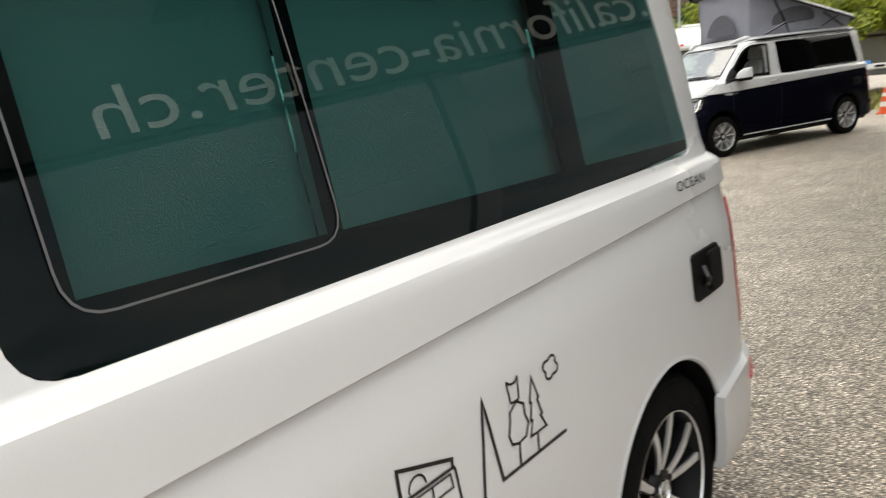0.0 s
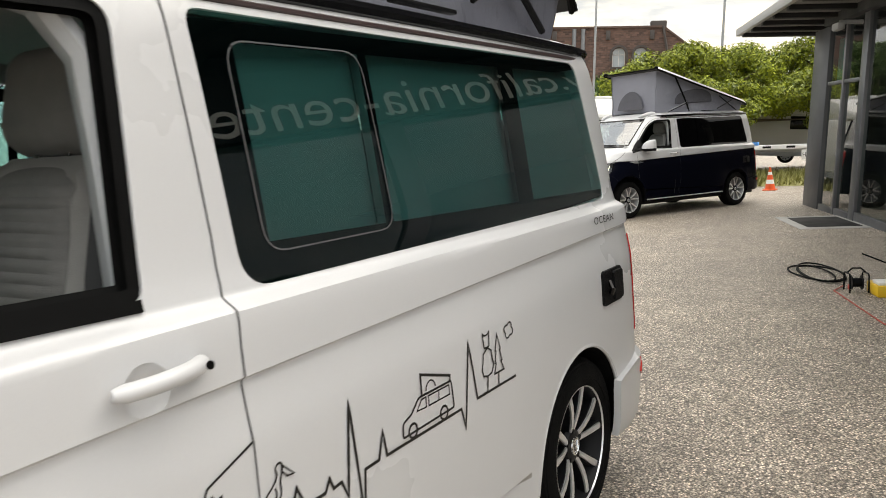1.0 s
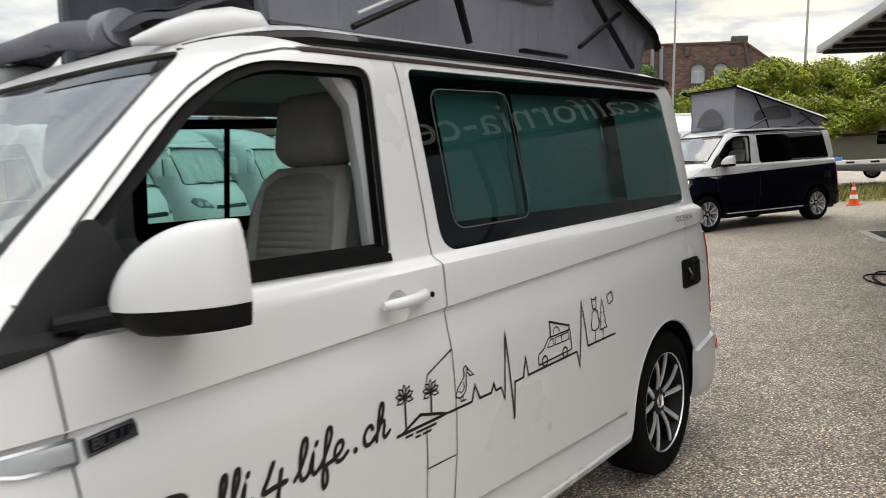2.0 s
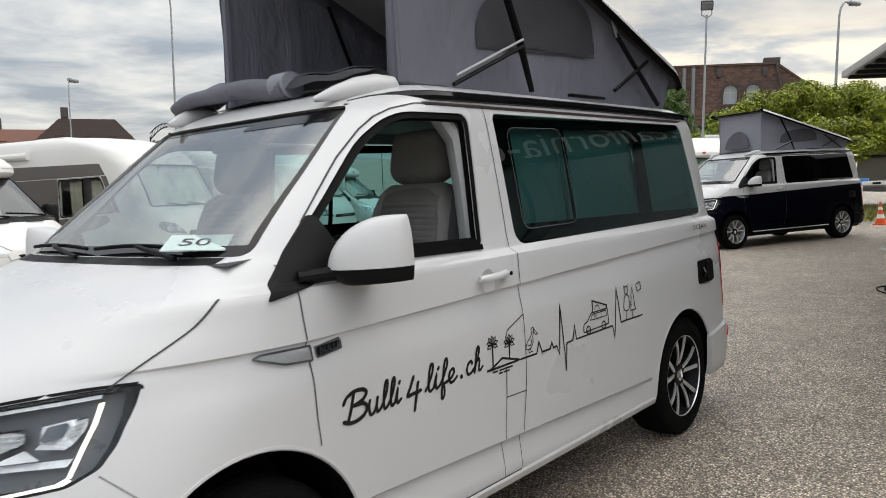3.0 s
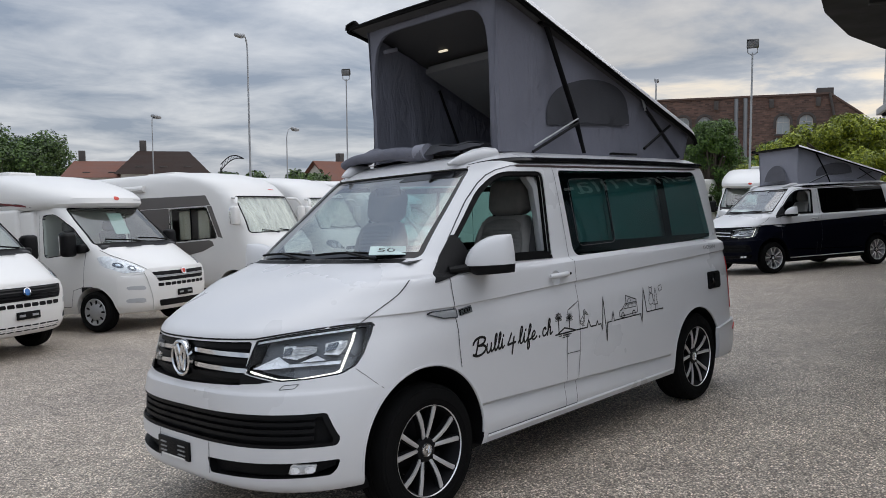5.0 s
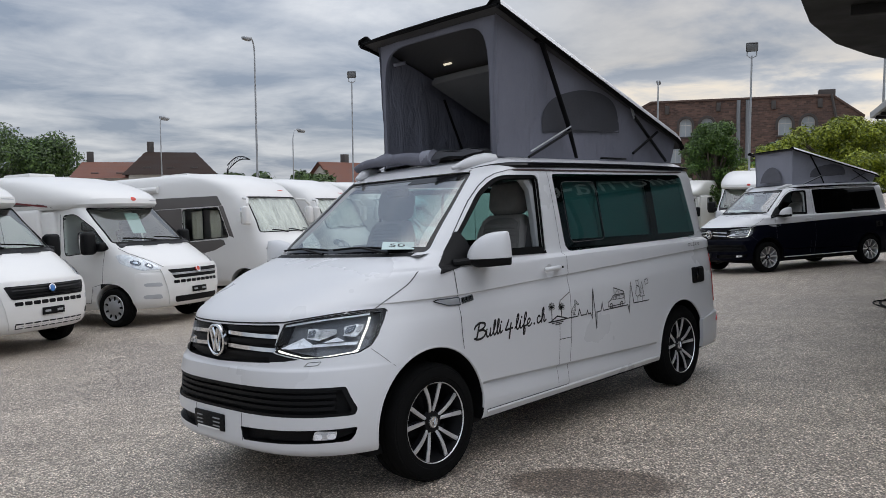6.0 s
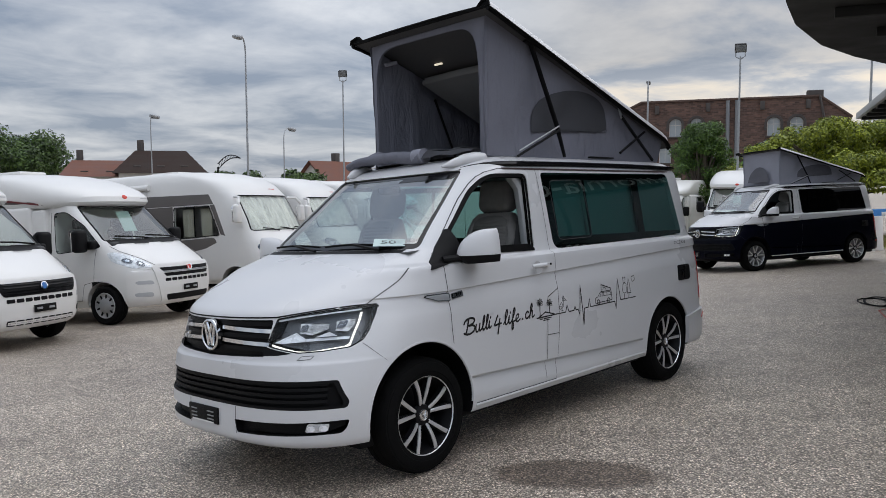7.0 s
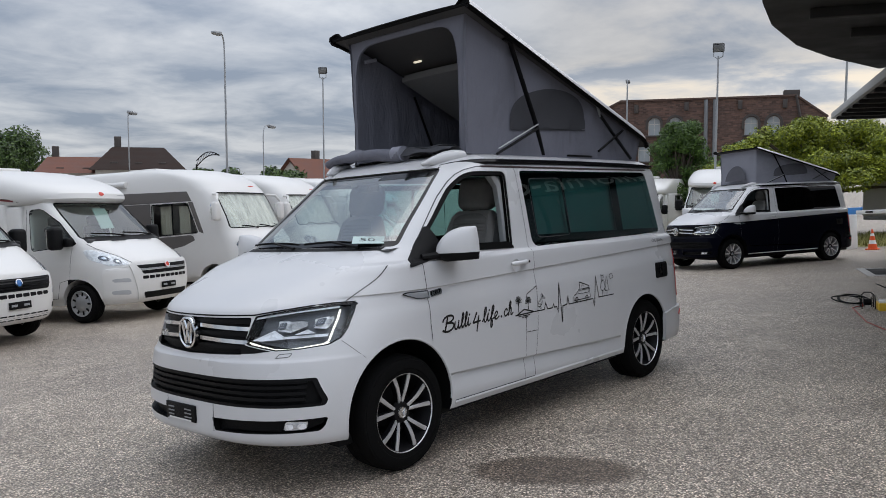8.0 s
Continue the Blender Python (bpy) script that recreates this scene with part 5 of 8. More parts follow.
        for i in range(13):
            f = i / 12
            y = -0.60 + 0.42 * f
            h = 0.105 * math.sin(math.pi * f) ** 1.5 * (1.2 - 0.5 * f)
            rows.append([Vector((-0.79 - 0.20 * u, y, 1.955 + h * math.sin(math.pi * (0.15 + 0.7 * u)) + 0.004 * math.sin(9 * f + 4 * u))) for u in np.linspace(0, 1, 10)])
        add_grid(bm, rows)
        part("flap_fold", bm, CANVAS, roof)
        part("cuff", tube([(-0.855, 0.055, 1.976), (-0.862, 0.145, 1.976)], [0.0645, 0.0665], 20, 0.85), CANVAS_LIGHT, roof, "paler cuff of the rolled flap")
        # bed panel pushed up under the roof, and the folds of the inner canvas
        bm = bmesh.new()
        for z0, z1, o in ((0.0, 0.035, 0.0), (0.04, 0.072, -0.03)):
            rows = []
            for x in (-1.56 + o, -1.60 + o, -2.2, -2.8, -3.2):
                z = 2.66 + (x + 1.56) * 0.40
                rows.append([Vector((x, y, z + z0 + 0.01 * (1 - (y / 0.55) ** 2))) for y in np.linspace(-0.52, 0.52, 9)])
            add_grid(bm, rows)
            add_grid(bm, [[p + Vector((0, 0, z1 - z0)) for p in r] for r in rows], flip=True)
            add_grid(bm, [[p + Vector((0, 0, z1 - z0)) for p in rows[0]], rows[0]])
        part("bed_panel", bm, BED_CLOTH, roof, "grey padded bed panel")
        part("roof_lamp", box((-1.20, -0.52, 2.80), (0.14, 0.02, 0.03), 0.008, pose(0, 0, 0, 0, 16, 0)), CANVAS_LIGHT, roof, "small grey lamp strip")
        bm = box((0, 0, 0), (0.020, 0.085, 0.012), 0.004)
        bmesh.ops.transform(bm, matrix=LAMP_AT @ pose(0, 0, 0, 0, -18, 0), verts=bm.verts)
        part("reading_lamp", bm, WARM_LED, roof, "small lit reading lamp")
        for k in (1, -1):
            part("inner_strut", tube([(-1.75, k * 0.565, 2.56), (-2.02, k * 0.565, 1.98)], 0.012, 6), BLACK_PLASTIC, roof)
            bm = bmesh.new()
            rows = []
            for i in range(60):
                x = -1.10 - 2.0 * i / 59
                hi = min(roof_line(x) - 0.08, 2.62 + (x + 1.56) * 0.40 if x < -1.56 else 9)
                rows.append([Vector((x, k * (0.582 - 0.016 * noise.noise(Vector((x * 7, z * 1.2, 2.0 + k))) - 0.014 * max(0, math.sin(x * 24 + 0.8 * math.sin(z * 3))) * (hi - z)), z)) for z in np.linspace(1.95, max(1.98, hi), 10)])
            add_grid(bm, rows, flip=k > 0)
            part("inner_canvas", bm, CANVAS, roof, "folds of the inner canvas")
    else:
        mid = bm.verts.new((-0.985, 0, 2.3))
        ov = [bm.verts.new(p) for p in outer]
        for a, b in zip(ov, ov[1:]):
            bm.faces.new((a, b, mid))
        bm.faces.new((ov[-1], ov[0], mid))
        part("canvas_front", bm, canvas, roof)
        bm = bmesh.new()
        add_drape(bm, [(0.33 * math.cos(a), 2.05 + 0.45 * math.sin(a)) for a in np.linspace(0, math.pi, 20)], lambda y, z, l: Vector((-0.935 - 0.15 * (z - 1.935) + l, y, z)), 12, 10, 0.012)
        part("mesh_window", bm, CANVAS_DARK if open_front else CANVAS_MESH, roof, "half-round dark mesh window")
    # gutter rail and roof seam
    for k in (1, -1):
        bm = bmesh.new()
        xs = list(np.linspace(-1.02, -3.50, 16)) + [-3.60]
        zs = [1.862 + 0.012 * math.sin(math.pi * (-0.7 - x) / 2.9) for x in np.linspace(-1.02, -3.50, 16)] + [1.845]
        lead = [(-0.745, k * 0.590, 1.850), (-0.80, k * 0.640, 1.858), (-0.87, k * 0.695, 1.862), (-0.94, k * 0.735, 1.864)]
        add_tube(bm, lead + [(x, k * (van_y(x, z) + 0.010), z) for x, z in zip(xs, zs)], [0.003, 0.010, 0.017, 0.021] + [0.021] * 16 + [0.012], 8, True, 1.05)
        part("gutter_rail", bm, BLACK_GLOSS, root, "black awning rail along the gutter")
        bm = bmesh.new()
        add_tube(bm, [(x, k * (van_y(x, 1.835) + 0.004), 1.833) for x in np.linspace(-0.72, -3.52, 12)], 0.007, 6)
        part("gutter_edge", bm, mat("brown_seal", (0.05, 0.03, 0.03), 0.5), root)
    for k in (1, -1):
        bm = bmesh.new()
        add_tube(bm, [(-0.66, k * 0.50, 1.862), (-0.74, k * 0.535, 1.886), (-0.82, k * 0.57, 1.906), (-0.90, k * 0.595, 1.916), (-0.97, k * 0.608, 1.914), (-1.02, k * 0.615, 1.895)], [0.010, 0.030, 0.043, 0.048, 0.044, 0.012], 16)
        part("roof_fairing", bm, WHITE, root, "white moulded roof corner")
    bm = bmesh.new()
    rows = [[Vector((x, y, 1.944 + 0.018 * (1 - (y / 0.6) ** 2))) for y in np.linspace(-0.60, 0.60, 9)] for x in (-0.98, -1.4, -3.5)]
    add_grid(bm, rows)
    part("roof_tray", bm, WHITE, root)


def camper_van(m, label, upper, lower, canvas, tinted, screen, open_front, trim):
    root = thing("camper_van", m, label, "van", "camper vans with raised roofs")
    me = SHELL.copy()
    for x in (upper, lower, BLACK_PLASTIC, CABIN):
        me.materials.append(x)
    body = new("body", me)
    body.parent = root
    body.modifiers.new("weighted", "WEIGHTED_NORMAL").keep_sharp = True
    for x in (0.02, -3.0):
        for side in (1, -1):
            van_wheel(root, x, side, DARK_ALLOY if open_front else SILVER_ALLOY)
    van_glass(root, tinted, screen, open_front)
    van_nose(root)
    van_side_details(root, {"trim": trim, "low": lower})
    van_cabin(root)
    van_wipers(root)
    van_tent(root, canvas, open_front)
    part("underbody", box((-1.6, 0, 0.255), (4.1, 1.6, 0.07), 0.02), BLACK_PLASTIC, root)
    return root


WHITE_VAN = camper_van(YARD.copy(), "white camper van with raised grey canvas roof and black stickers", WHITE, WHITE, CANVAS, TINTED, WINDSCREEN, True, True)
V2_FRONT, V2_TURN = Vector((-14.8, -3.6, 0.0)), -26.0
TWO_TONE_VAN = camper_van(YARD @ pose(*V2_FRONT, 0, 0, V2_TURN), "two-tone white over navy camper van with raised pale grey canvas roof", WHITE, NAVY, CANVAS_LIGHT, PRIVACY, WINDSCREEN, False, False)

# ---- motorhomes: x forward, y to their left, origin on the ground under the front axle ----


class Hull:
    """A rounded vehicle body: rows of height, nose, nose start, fullness, half width."""

    def __init__(self, rows, tail, full=4.0):
        self.rows, self.tail, self.full = rows, tail, full

    def plan(self, z):
        zs = [r[0] for r in self.rows]
        return [float(np.interp(z, zs, [r[k] for r in self.rows])) for k in range(1, 5)]

    def y(self, x, z):
        xf, xc, n, w = self.plan(z)
        return w * (1 - min(1.0, (x - xc) / (xf - xc)) ** n) ** (1 / n) if x > xc else w

    def x(self, y, z):
        xf, xc, n, w = self.plan(z)
        return xc + (xf - xc) * max(0.0, 1 - min(1.0, abs(y) / w) ** n) ** (1 / n)

    def nose(self, y, z, lift):
        e = 0.006
        n = Vector((1.0, -(self.x(y + e, z) - self.x(y - e, z)) / (2 * e), -(self.x(y, z + e) - self.x(y, z - e)) / (2 * e))).normalized()
        return Vector((self.x(y, z), y, z)) + n * lift

    def side(self, k):
        return lambda x, z, lift: Vector((x, k * (self.y(x, z) + lift), z))

    def solid(self, levels, inset=0.0, x0=None, x1=None):
        bm = bmesh.new()
        rows = []
        for z in levels:
            xf, xc, n, w = self.plan(z)
            half = [(xc + (xf - xc) * math.cos(a) ** (2 / n), w * math.sin(a) ** (2 / n)) for a in np.linspace(0, math.pi / 2, 22)]
            half += [(xc + (self.tail - 0.08 - xc) * k / 8, w) for k in range(1, 8)]
            half += [(self.tail - 0.08 * math.sin(a), w - 0.08 + 0.08 * math.cos(a)) for a in np.linspace(0, math.pi / 2, 5)] + [(self.tail - 0.08, 0.0)]
            ring = [Vector((min(x - inset, 9 if x1 is None else x1) if x > -1.5 else max(x + inset, -99 if x0 is None else x0), y * (1 - inset / w), z)) for x, y in half]
            rows.append(ring + [Vector((p.x, -p.y, p.z)) for p in ring[-2:0:-1]])
        vs = add_grid(bm, rows, closed_u=True)
        bm.faces.new(vs[0][::-1])
        bm.faces.new(vs[-1])
        bmesh.ops.remove_doubles(bm, verts=bm.verts, dist=0.0008)
        return bm


CAB = Hull([(0.30, 0.84, 0.0, 2.8, 0.93), (0.42, 0.93, 0.0, 2.8, 0.985), (0.62, 0.955, 0.0, 2.8, 1.00), (0.85, 0.94, 0.0, 2.8, 1.005), (0.98, 0.91, -0.05, 2.7, 1.005), (1.06, 0.84, -0.1, 2.6, 1.00),
            (1.15, 0.70, -0.15, 2.6, 0.995), (1.26, 0.50, -0.2, 2.7, 0.985), (1.36, 0.28, -0.25, 3.0, 0.975), (1.42, 0.14, -0.3, 3.6, 0.972), (1.60, -0.05, -0.5, 3.8, 0.958),
            (1.85, -0.32, -0.8, 3.8, 0.935), (2.10, -0.58, -1.0, 3.8, 0.91), (2.16, -0.68, -1.1, 3.8, 0.90)], -1.9)
CAP = Hull([(2.06, -0.48, -1.9, 3.4, 0.98), (2.09, -0.38, -1.9, 3.4, 1.03), (2.14, -0.34, -1.9, 3.4, 1.06), (2.23, -0.36, -1.9, 3.3, 1.08), (2.34, -0.48, -2.0, 3.1, 1.09), (2.48, -0.78, -2.2, 2.8, 1.08),
            (2.60, -1.15, -2.5, 2.6, 1.06), (2.68, -1.55, -2.9, 2.5, 1.03), (2.73, -2.0, -3.3, 2.4, 0.96)], -5.6)
LINER = Hull([(0.36, 0.80, 0.1, 3.0, 1.02), (0.46, 0.90, 0.1, 3.2, 1.10), (0.70, 0.94, 0.1, 3.2, 1.13), (1.00, 0.90, 0.05, 3.2, 1.14), (1.22, 0.80, 0.0, 3.2, 1.14), (1.38, 0.66, -0.1, 3.4, 1.14), (1.46, 0.58, -0.1, 3.6, 1.14),
              (1.75, 0.44, -0.2, 3.8, 1.13), (2.10, 0.25, -0.4, 3.8, 1.12), (2.30, 0.13, -0.5, 3.6, 1.11), (2.36, 0.10, -0.6, 3.4, 1.11), (2.55, -0.06, -0.8, 3.0, 1.10), (2.72, -0.34, -1.2, 2.6, 1.07), (2.82, -0.72, -1.7, 2.5, 1.01),
              (2.87, -1.15, -2.2, 2.4, 0.92)], -6.2)

CAB_SCREEN = rounded([(-0.91, 1.43), (0.91, 1.43), (0.83, 2.075), (-0.83, 2.075)], 0.05)
CAB_WINDOW = rounded([(-0.02, 1.33), (-1.04, 1.24), (-1.09, 1.97), (-0.80, 1.98), (-0.40, 1.72)], (0.09, 0.10, 0.08, 0.10, 0.05))
LINER_SCREEN = rounded([(-1.03, 1.48), (1.03, 1.48), (0.97, 2.28), (-0.97, 2.28)], 0.08)
LINER_WINDOW = rounded([(-0.34, 1.42), (-1.56, 1.37), (-1.56, 2.08), (-0.60, 2.08)], 0.05)


def arch_tool(x, r, side, y0=0.62):
    return prism([(x + r * math.cos(k * math.tau / 40 + 0.03), 0.34 + r * math.sin(k * math.tau / 40 + 0.03)) for k in range(40)], "y", side * y0, side * 1.3)


def cab_shell():
    levels = [0.30, 0.34, 0.38, 0.42, 0.5, 0.62, 0.75, 0.85, 0.92, 0.98, 1.02, 1.06, 1.10, 1.15, 1.20, 1.26, 1.31, 1.36, 1.39, 1.42, 1.45, 1.52, 1.60, 1.72, 1.85, 1.96, 2.06, 2.14]
    tools = [prism(CAB_SCREEN, "x", -1.1, 0.4), prism(CAB_WINDOW, "y", -1.3, 1.3), CAB.solid([0.85, 1.0, 1.2, 1.36, 1.5, 1.7, 1.9, 2.08], 0.06, None, 0.1)] + [arch_tool(0.0, 0.40, s) for s in (1, -1)]
    tools += [prism(rounded([(-0.55, z - 0.045), (0.55, z - 0.045), (0.58, z + 0.045), (-0.58, z + 0.045)], 0.02), "x", 0.82, 1.2) for z in (0.86,)]
    bm = cut(CAB.solid(levels), tools)
    for f in bm.faces:
        c = f.calc_center_median()
        if math.hypot(c.x, c.z - 0.34) < 0.397 and abs(c.y) > 0.6:
            f.material_index = 1
        elif c.z > 0.8 and c.x < CAB.x(c.y, c.z) - 0.03 and abs(c.y) < CAB.y(c.x, c.z) - 0.03:
            f.material_index = 2
    me = bpy.data.meshes.new("cab")
    bm.to_mesh(me)
    bm.free()
    me.shade_smooth()
    me.set_sharp_from_angle(angle=radians(32))
    for m in (GRP, BLACK_PLASTIC, CAB_SEAT):
        me.materials.append(m)
    return me


def liner_shell():
    levels = [0.36, 0.40, 0.46, 0.55, 0.70, 0.85, 1.0, 1.12, 1.22, 1.30, 1.38, 1.46, 1.60, 1.75, 1.95, 2.10, 2.22, 2.30, 2.36, 2.45, 2.55, 2.64, 2.72, 2.78, 2.82, 2.85, 2.87]
    tools = [prism(LINER_SCREEN, "x", -0.9, 1.0), prism(LINER_WINDOW, "y", -1.3, 1.3), LINER.solid([0.9, 1.2, 1.5, 1.8, 2.1, 2.4, 2.5], 0.07, None, 0.3)] + [arch_tool(x, 0.40, s, 0.7) for s in (1, -1) for x in (0.0, -3.9)]
    bm = cut(LINER.solid(levels), tools)
    for f in bm.faces:
        c = f.calc_center_median()
        if min(math.hypot(c.x, c.z - 0.34), math.hypot(c.x + 3.9, c.z - 0.34)) < 0.397 and abs(c.y) > 0.6:
            f.material_index = 1
        elif c.z > 0.8 and c.z < 2.6 and c.x < LINER.x(c.y, c.z) - 0.03 and abs(c.y) < LINER.y(c.x, c.z) - 0.03:
            f.material_index = 2
    me = bpy.data.meshes.new("body")
    bm.to_mesh(me)
    bm.free()
    me.shade_smooth()
    me.set_sharp_from_angle(angle=radians(32))
    for m in (GRP, BLACK_PLASTIC, CABIN):
        me.materials.append(m)
    return me


CURTAIN = mat("cream_curtain", (0.42, 0.38, 0.31), 0.85, vary=0.2, scale=3, fine=20, stretch=(6, 6, 0.6))
BLIND = mat("silver_window_blind", (0.58, 0.56, 0.52), 0.42, metal=0.2, vary=0.35, scale=3.0, fine=12, bump=0.9, bump_scale=5, stretch=(1, 3, 0.6))
MAROON = mat("maroon_stripe", (0.16, 0.02, 0.025), 0.4)
RED_MARK = mat("red_emblem", (0.55, 0.04, 0.02), 0.4)
BLUE_MARK = mat("blue_emblem", (0.04, 0.16, 0.42), 0.3)
CAB_SEAT = mat("dark_cab_cloth", (0.09, 0.09, 0.10), 0.85, vary=0.15, bump=0.3, bump_scale=300)


def steel_wheel(root, x, side, w=0.89):
    hub = new("wheel")
    hub.parent = root
    hub.location = (x, side * w, 0.338)
    bm = bmesh.new()
    add_lathe(bm, [(r, h * side) for r, h in ((0.21, -0.10), (0.29, -0.112), (0.328, -0.09), (0.337, -0.03), (0.332, -0.02), (0.338, 0.0), (0.332, 0.02), (0.337, 0.03), (0.328, 0.09), (0.29, 0.112), (0.22, 0.10))], 44)
    bmesh.ops.recalc_face_normals(bm, faces=bm.faces)
    part("tyre", bm, TYRE, hub)
    bm = bmesh.new()
    add_lathe(bm, [(r, h * side) for r, h in ((0.222, 0.10), (0.215, 0.108), (0.19, 0.095), (0.15, 0.085), (0.13, 0.10), (0.06, 0.112), (0.0, 0.114))], 36)
    bmesh.ops.recalc_face_normals(bm, faces=bm.faces)
    part("wheel_trim", bm, SILVER_ALLOY, hub, "silver plastic wheel trim")
    for k in range(9):
        a = k * math.tau / 9
        bm = bmesh.new()
        add_box(bm, (0.158 * math.cos(a), 0.094 * side, 0.158 * math.sin(a)), (0.085, 0.014, 0.034), 0.010, pose(0, 0, 0, 0, -math.degrees(a), 0))
        part("trim_slot", bm, BLACK_PLASTIC, hub)


def cab_front(root, mark, black_grille):
    """Lamps, bumper with its shield and recesses, grilles and emblem of the van-based cab."""
    def plate(name, poly, lift, thick, material, parent, n=(20, 6), label=""):
        bm = bmesh.new()
        add_drape(bm, poly, CAB.nose, n[0], n[1], lift, thick)
        return part(name, bm, material, parent, label)
    bumper = plate("bumper", rounded([(-0.89, 0.34), (0.89, 0.34), (0.94, 0.45), (0.955, 0.80), (0.945, 0.90), (0.66, 0.925), (-0.66, 0.925), (-0.945, 0.90), (-0.955, 0.80), (-0.94, 0.45)], 0.02), 0.026, 0.03, GRP, root, (60, 14))
    plate("bumper_shield", rounded([(-0.58, 0.36), (0.58, 0.36), (0.62, 0.55), (0.70, 0.955), (0.62, 0.985), (-0.62, 0.985), (-0.70, 0.955), (-0.62, 0.55)], 0.025), 0.048, 0.03, GRP, root, (40, 16))
    for k in (1, -1):
        def place(y, z, lift, k=k):
            p = CAB.nose(y, z, lift)
            return Vector((p.x, k * p.y, p.z))
        lamp = new("headlamp")
        lamp.parent = root
        poly = rounded([(0.66, 0.955), (0.90, 0.945), (0.978, 1.06), (0.965, 1.235), (0.90, 1.235), (0.74, 1.11)], (0.02, 0.04, 0.03, 0.04, 0.02, 0.03))
        bm = bmesh.new()
        add_drape(bm, poly, place, 14, 10, 0.004, 0.02)
        part("reflector", bm, CRYSTAL, lamp)
        for yy, zz in ((0.79, 1.02), (0.885, 1.08)):
            bm = bmesh.new()
            add_drape(bm, [(yy + 0.042 * math.cos(a), zz + 0.045 * math.sin(a)) for a in np.linspace(0, math.tau, 16)[:-1]], place, 6, 6, 0.012, 0.01)
            part("bulb_bowl", bm, SMOKED_CHROME, lamp)
            bm = bmesh.new()
            add_drape(bm, [(yy + 0.020 * math.cos(a), zz + 0.020 * math.sin(a)) for a in np.linspace(0, math.tau, 12)[:-1]], place, 4, 4, 0.018, 0.01)
            part("bulb", bm, CHROME, lamp)
        bm = bmesh.new()
        add_drape(bm, poly, place, 14, 10, 0.024)
        part("lens", bm, LENS, lamp)
        for low, high in ((0.46, 0.54), (0.665, 0.735)):
            bm = bmesh.new()
            add_drape(bm, rounded([(0.69, low), (0.89, low + 0.01), (0.895, high), (0.71, high)], 0.03), place, 10, 4, 0.030, 0.006)
            part("bumper_recess", bm, BLACK_PLASTIC if black_grille and low < 0.5 else LIGHT_GREY, bumper)
        bm = bmesh.new()
        add_ribbon(bm, [(0.10, 0.995), (0.63, 0.992), (0.72, 1.10), (0.86, 1.25), (0.90, 1.34)], 0.008, place, 0.003, step=0.02)
        part("bonnet_gap", bm, SEAM, root)
    grille = new("grille")
    grille.parent = root
    if black_grille:
        plate("grille_field", rounded([(-0.56, 0.76), (0.56, 0.76), (0.63, 0.93), (-0.63, 0.93)], 0.03), 0.054, 0.02, BLACK_PLASTIC, grille, (24, 6))
        for z in (0.79, 0.83, 0.87, 0.91):
            plate("grille_bar", [(-0.55, z - 0.008), (0.55, z - 0.008), (0.55, z + 0.008), (-0.55, z + 0.008)], 0.062, 0.02, BLACK_GLOSS, grille, (20, 1))
    else:
        for y0, y1, z0, z1 in ((0.56, 0.60, 0.868, 0.928), (0.51, 0.55, 0.785, 0.842)):
            plate("grille_slot", rounded([(-y0, z0), (y0, z0), (y1, z1), (-y1, z1)], 0.012), 0.054, 0.012, BLACK_PLASTIC, grille, (24, 4))
        plate("bright_bar", [(-0.55, 0.848), (0.55, 0.848), (0.55, 0.862), (-0.55, 0.862)], 0.060, 0.01, SILVER_ALLOY, grille, (20, 1))
    for i in range(9):
        y = -0.48 + 0.12 * i
        for z in (0.70, 0.42) if black_grille else (0.725,):
            plate("bumper_grid_cell", rounded([(y - 0.053, z - 0.026), (y + 0.053, z - 0.026), (y + 0.053, z + 0.026), (y - 0.053, z + 0.026)], 0.008, 2), 0.052, 0.01, BLACK_PLASTIC, grille, (3, 2))
    if black_grille:
        plate("lower_grid_bar", [(-0.52, 0.412), (0.52, 0.412), (0.52, 0.428), (-0.52, 0.428)], 0.056, 0.006, GRP, grille, (20, 1))
    else:
        plate("lower_slot", rounded([(-0.50, 0.405), (0.50, 0.405), (0.52, 0.485), (-0.52, 0.485)], 0.02), 0.052, 0.01, BLACK_PLASTIC, grille, (20, 3))
    high = 0.865 if black_grille else 0.905
    plate("emblem", [(0.040 * math.cos(a), high + 0.040 * math.sin(a)) for a in np.linspace(0, math.tau, 24)[:-1]], 0.080, 0.03, mark, root, (10, 8), "round emblem")
    bm = bmesh.new()
    add_ribbon(bm, [(0.047 * math.cos(a), high + 0.047 * math.sin(a)) for a in np.linspace(0, math.tau, 24)[:-1]], 0.013, CAB.nose, 0.084, True)
    part("emblem_ring", bm, CHROME, root)
    part("number_plate_holder", box((1.010, 0, 0.57), (0.014, 0.36, 0.10), 0.004), BLACK_PLASTIC, root)
    for y in (-0.1, 0.1):
        part("plate_bar", box((1.020, y, 0.57), (0.006, 0.09, 0.03)), STEEL, root)
    bm = bmesh.new()
    add_drape(bm, rounded([(-0.88, 1.375), (0.88, 1.375), (0.87, 1.45), (-0.87, 1.45)], 0.02), CAB.nose, 30, 4, 0.004)
    part("scuttle", bm, BLACK_PLASTIC, root)


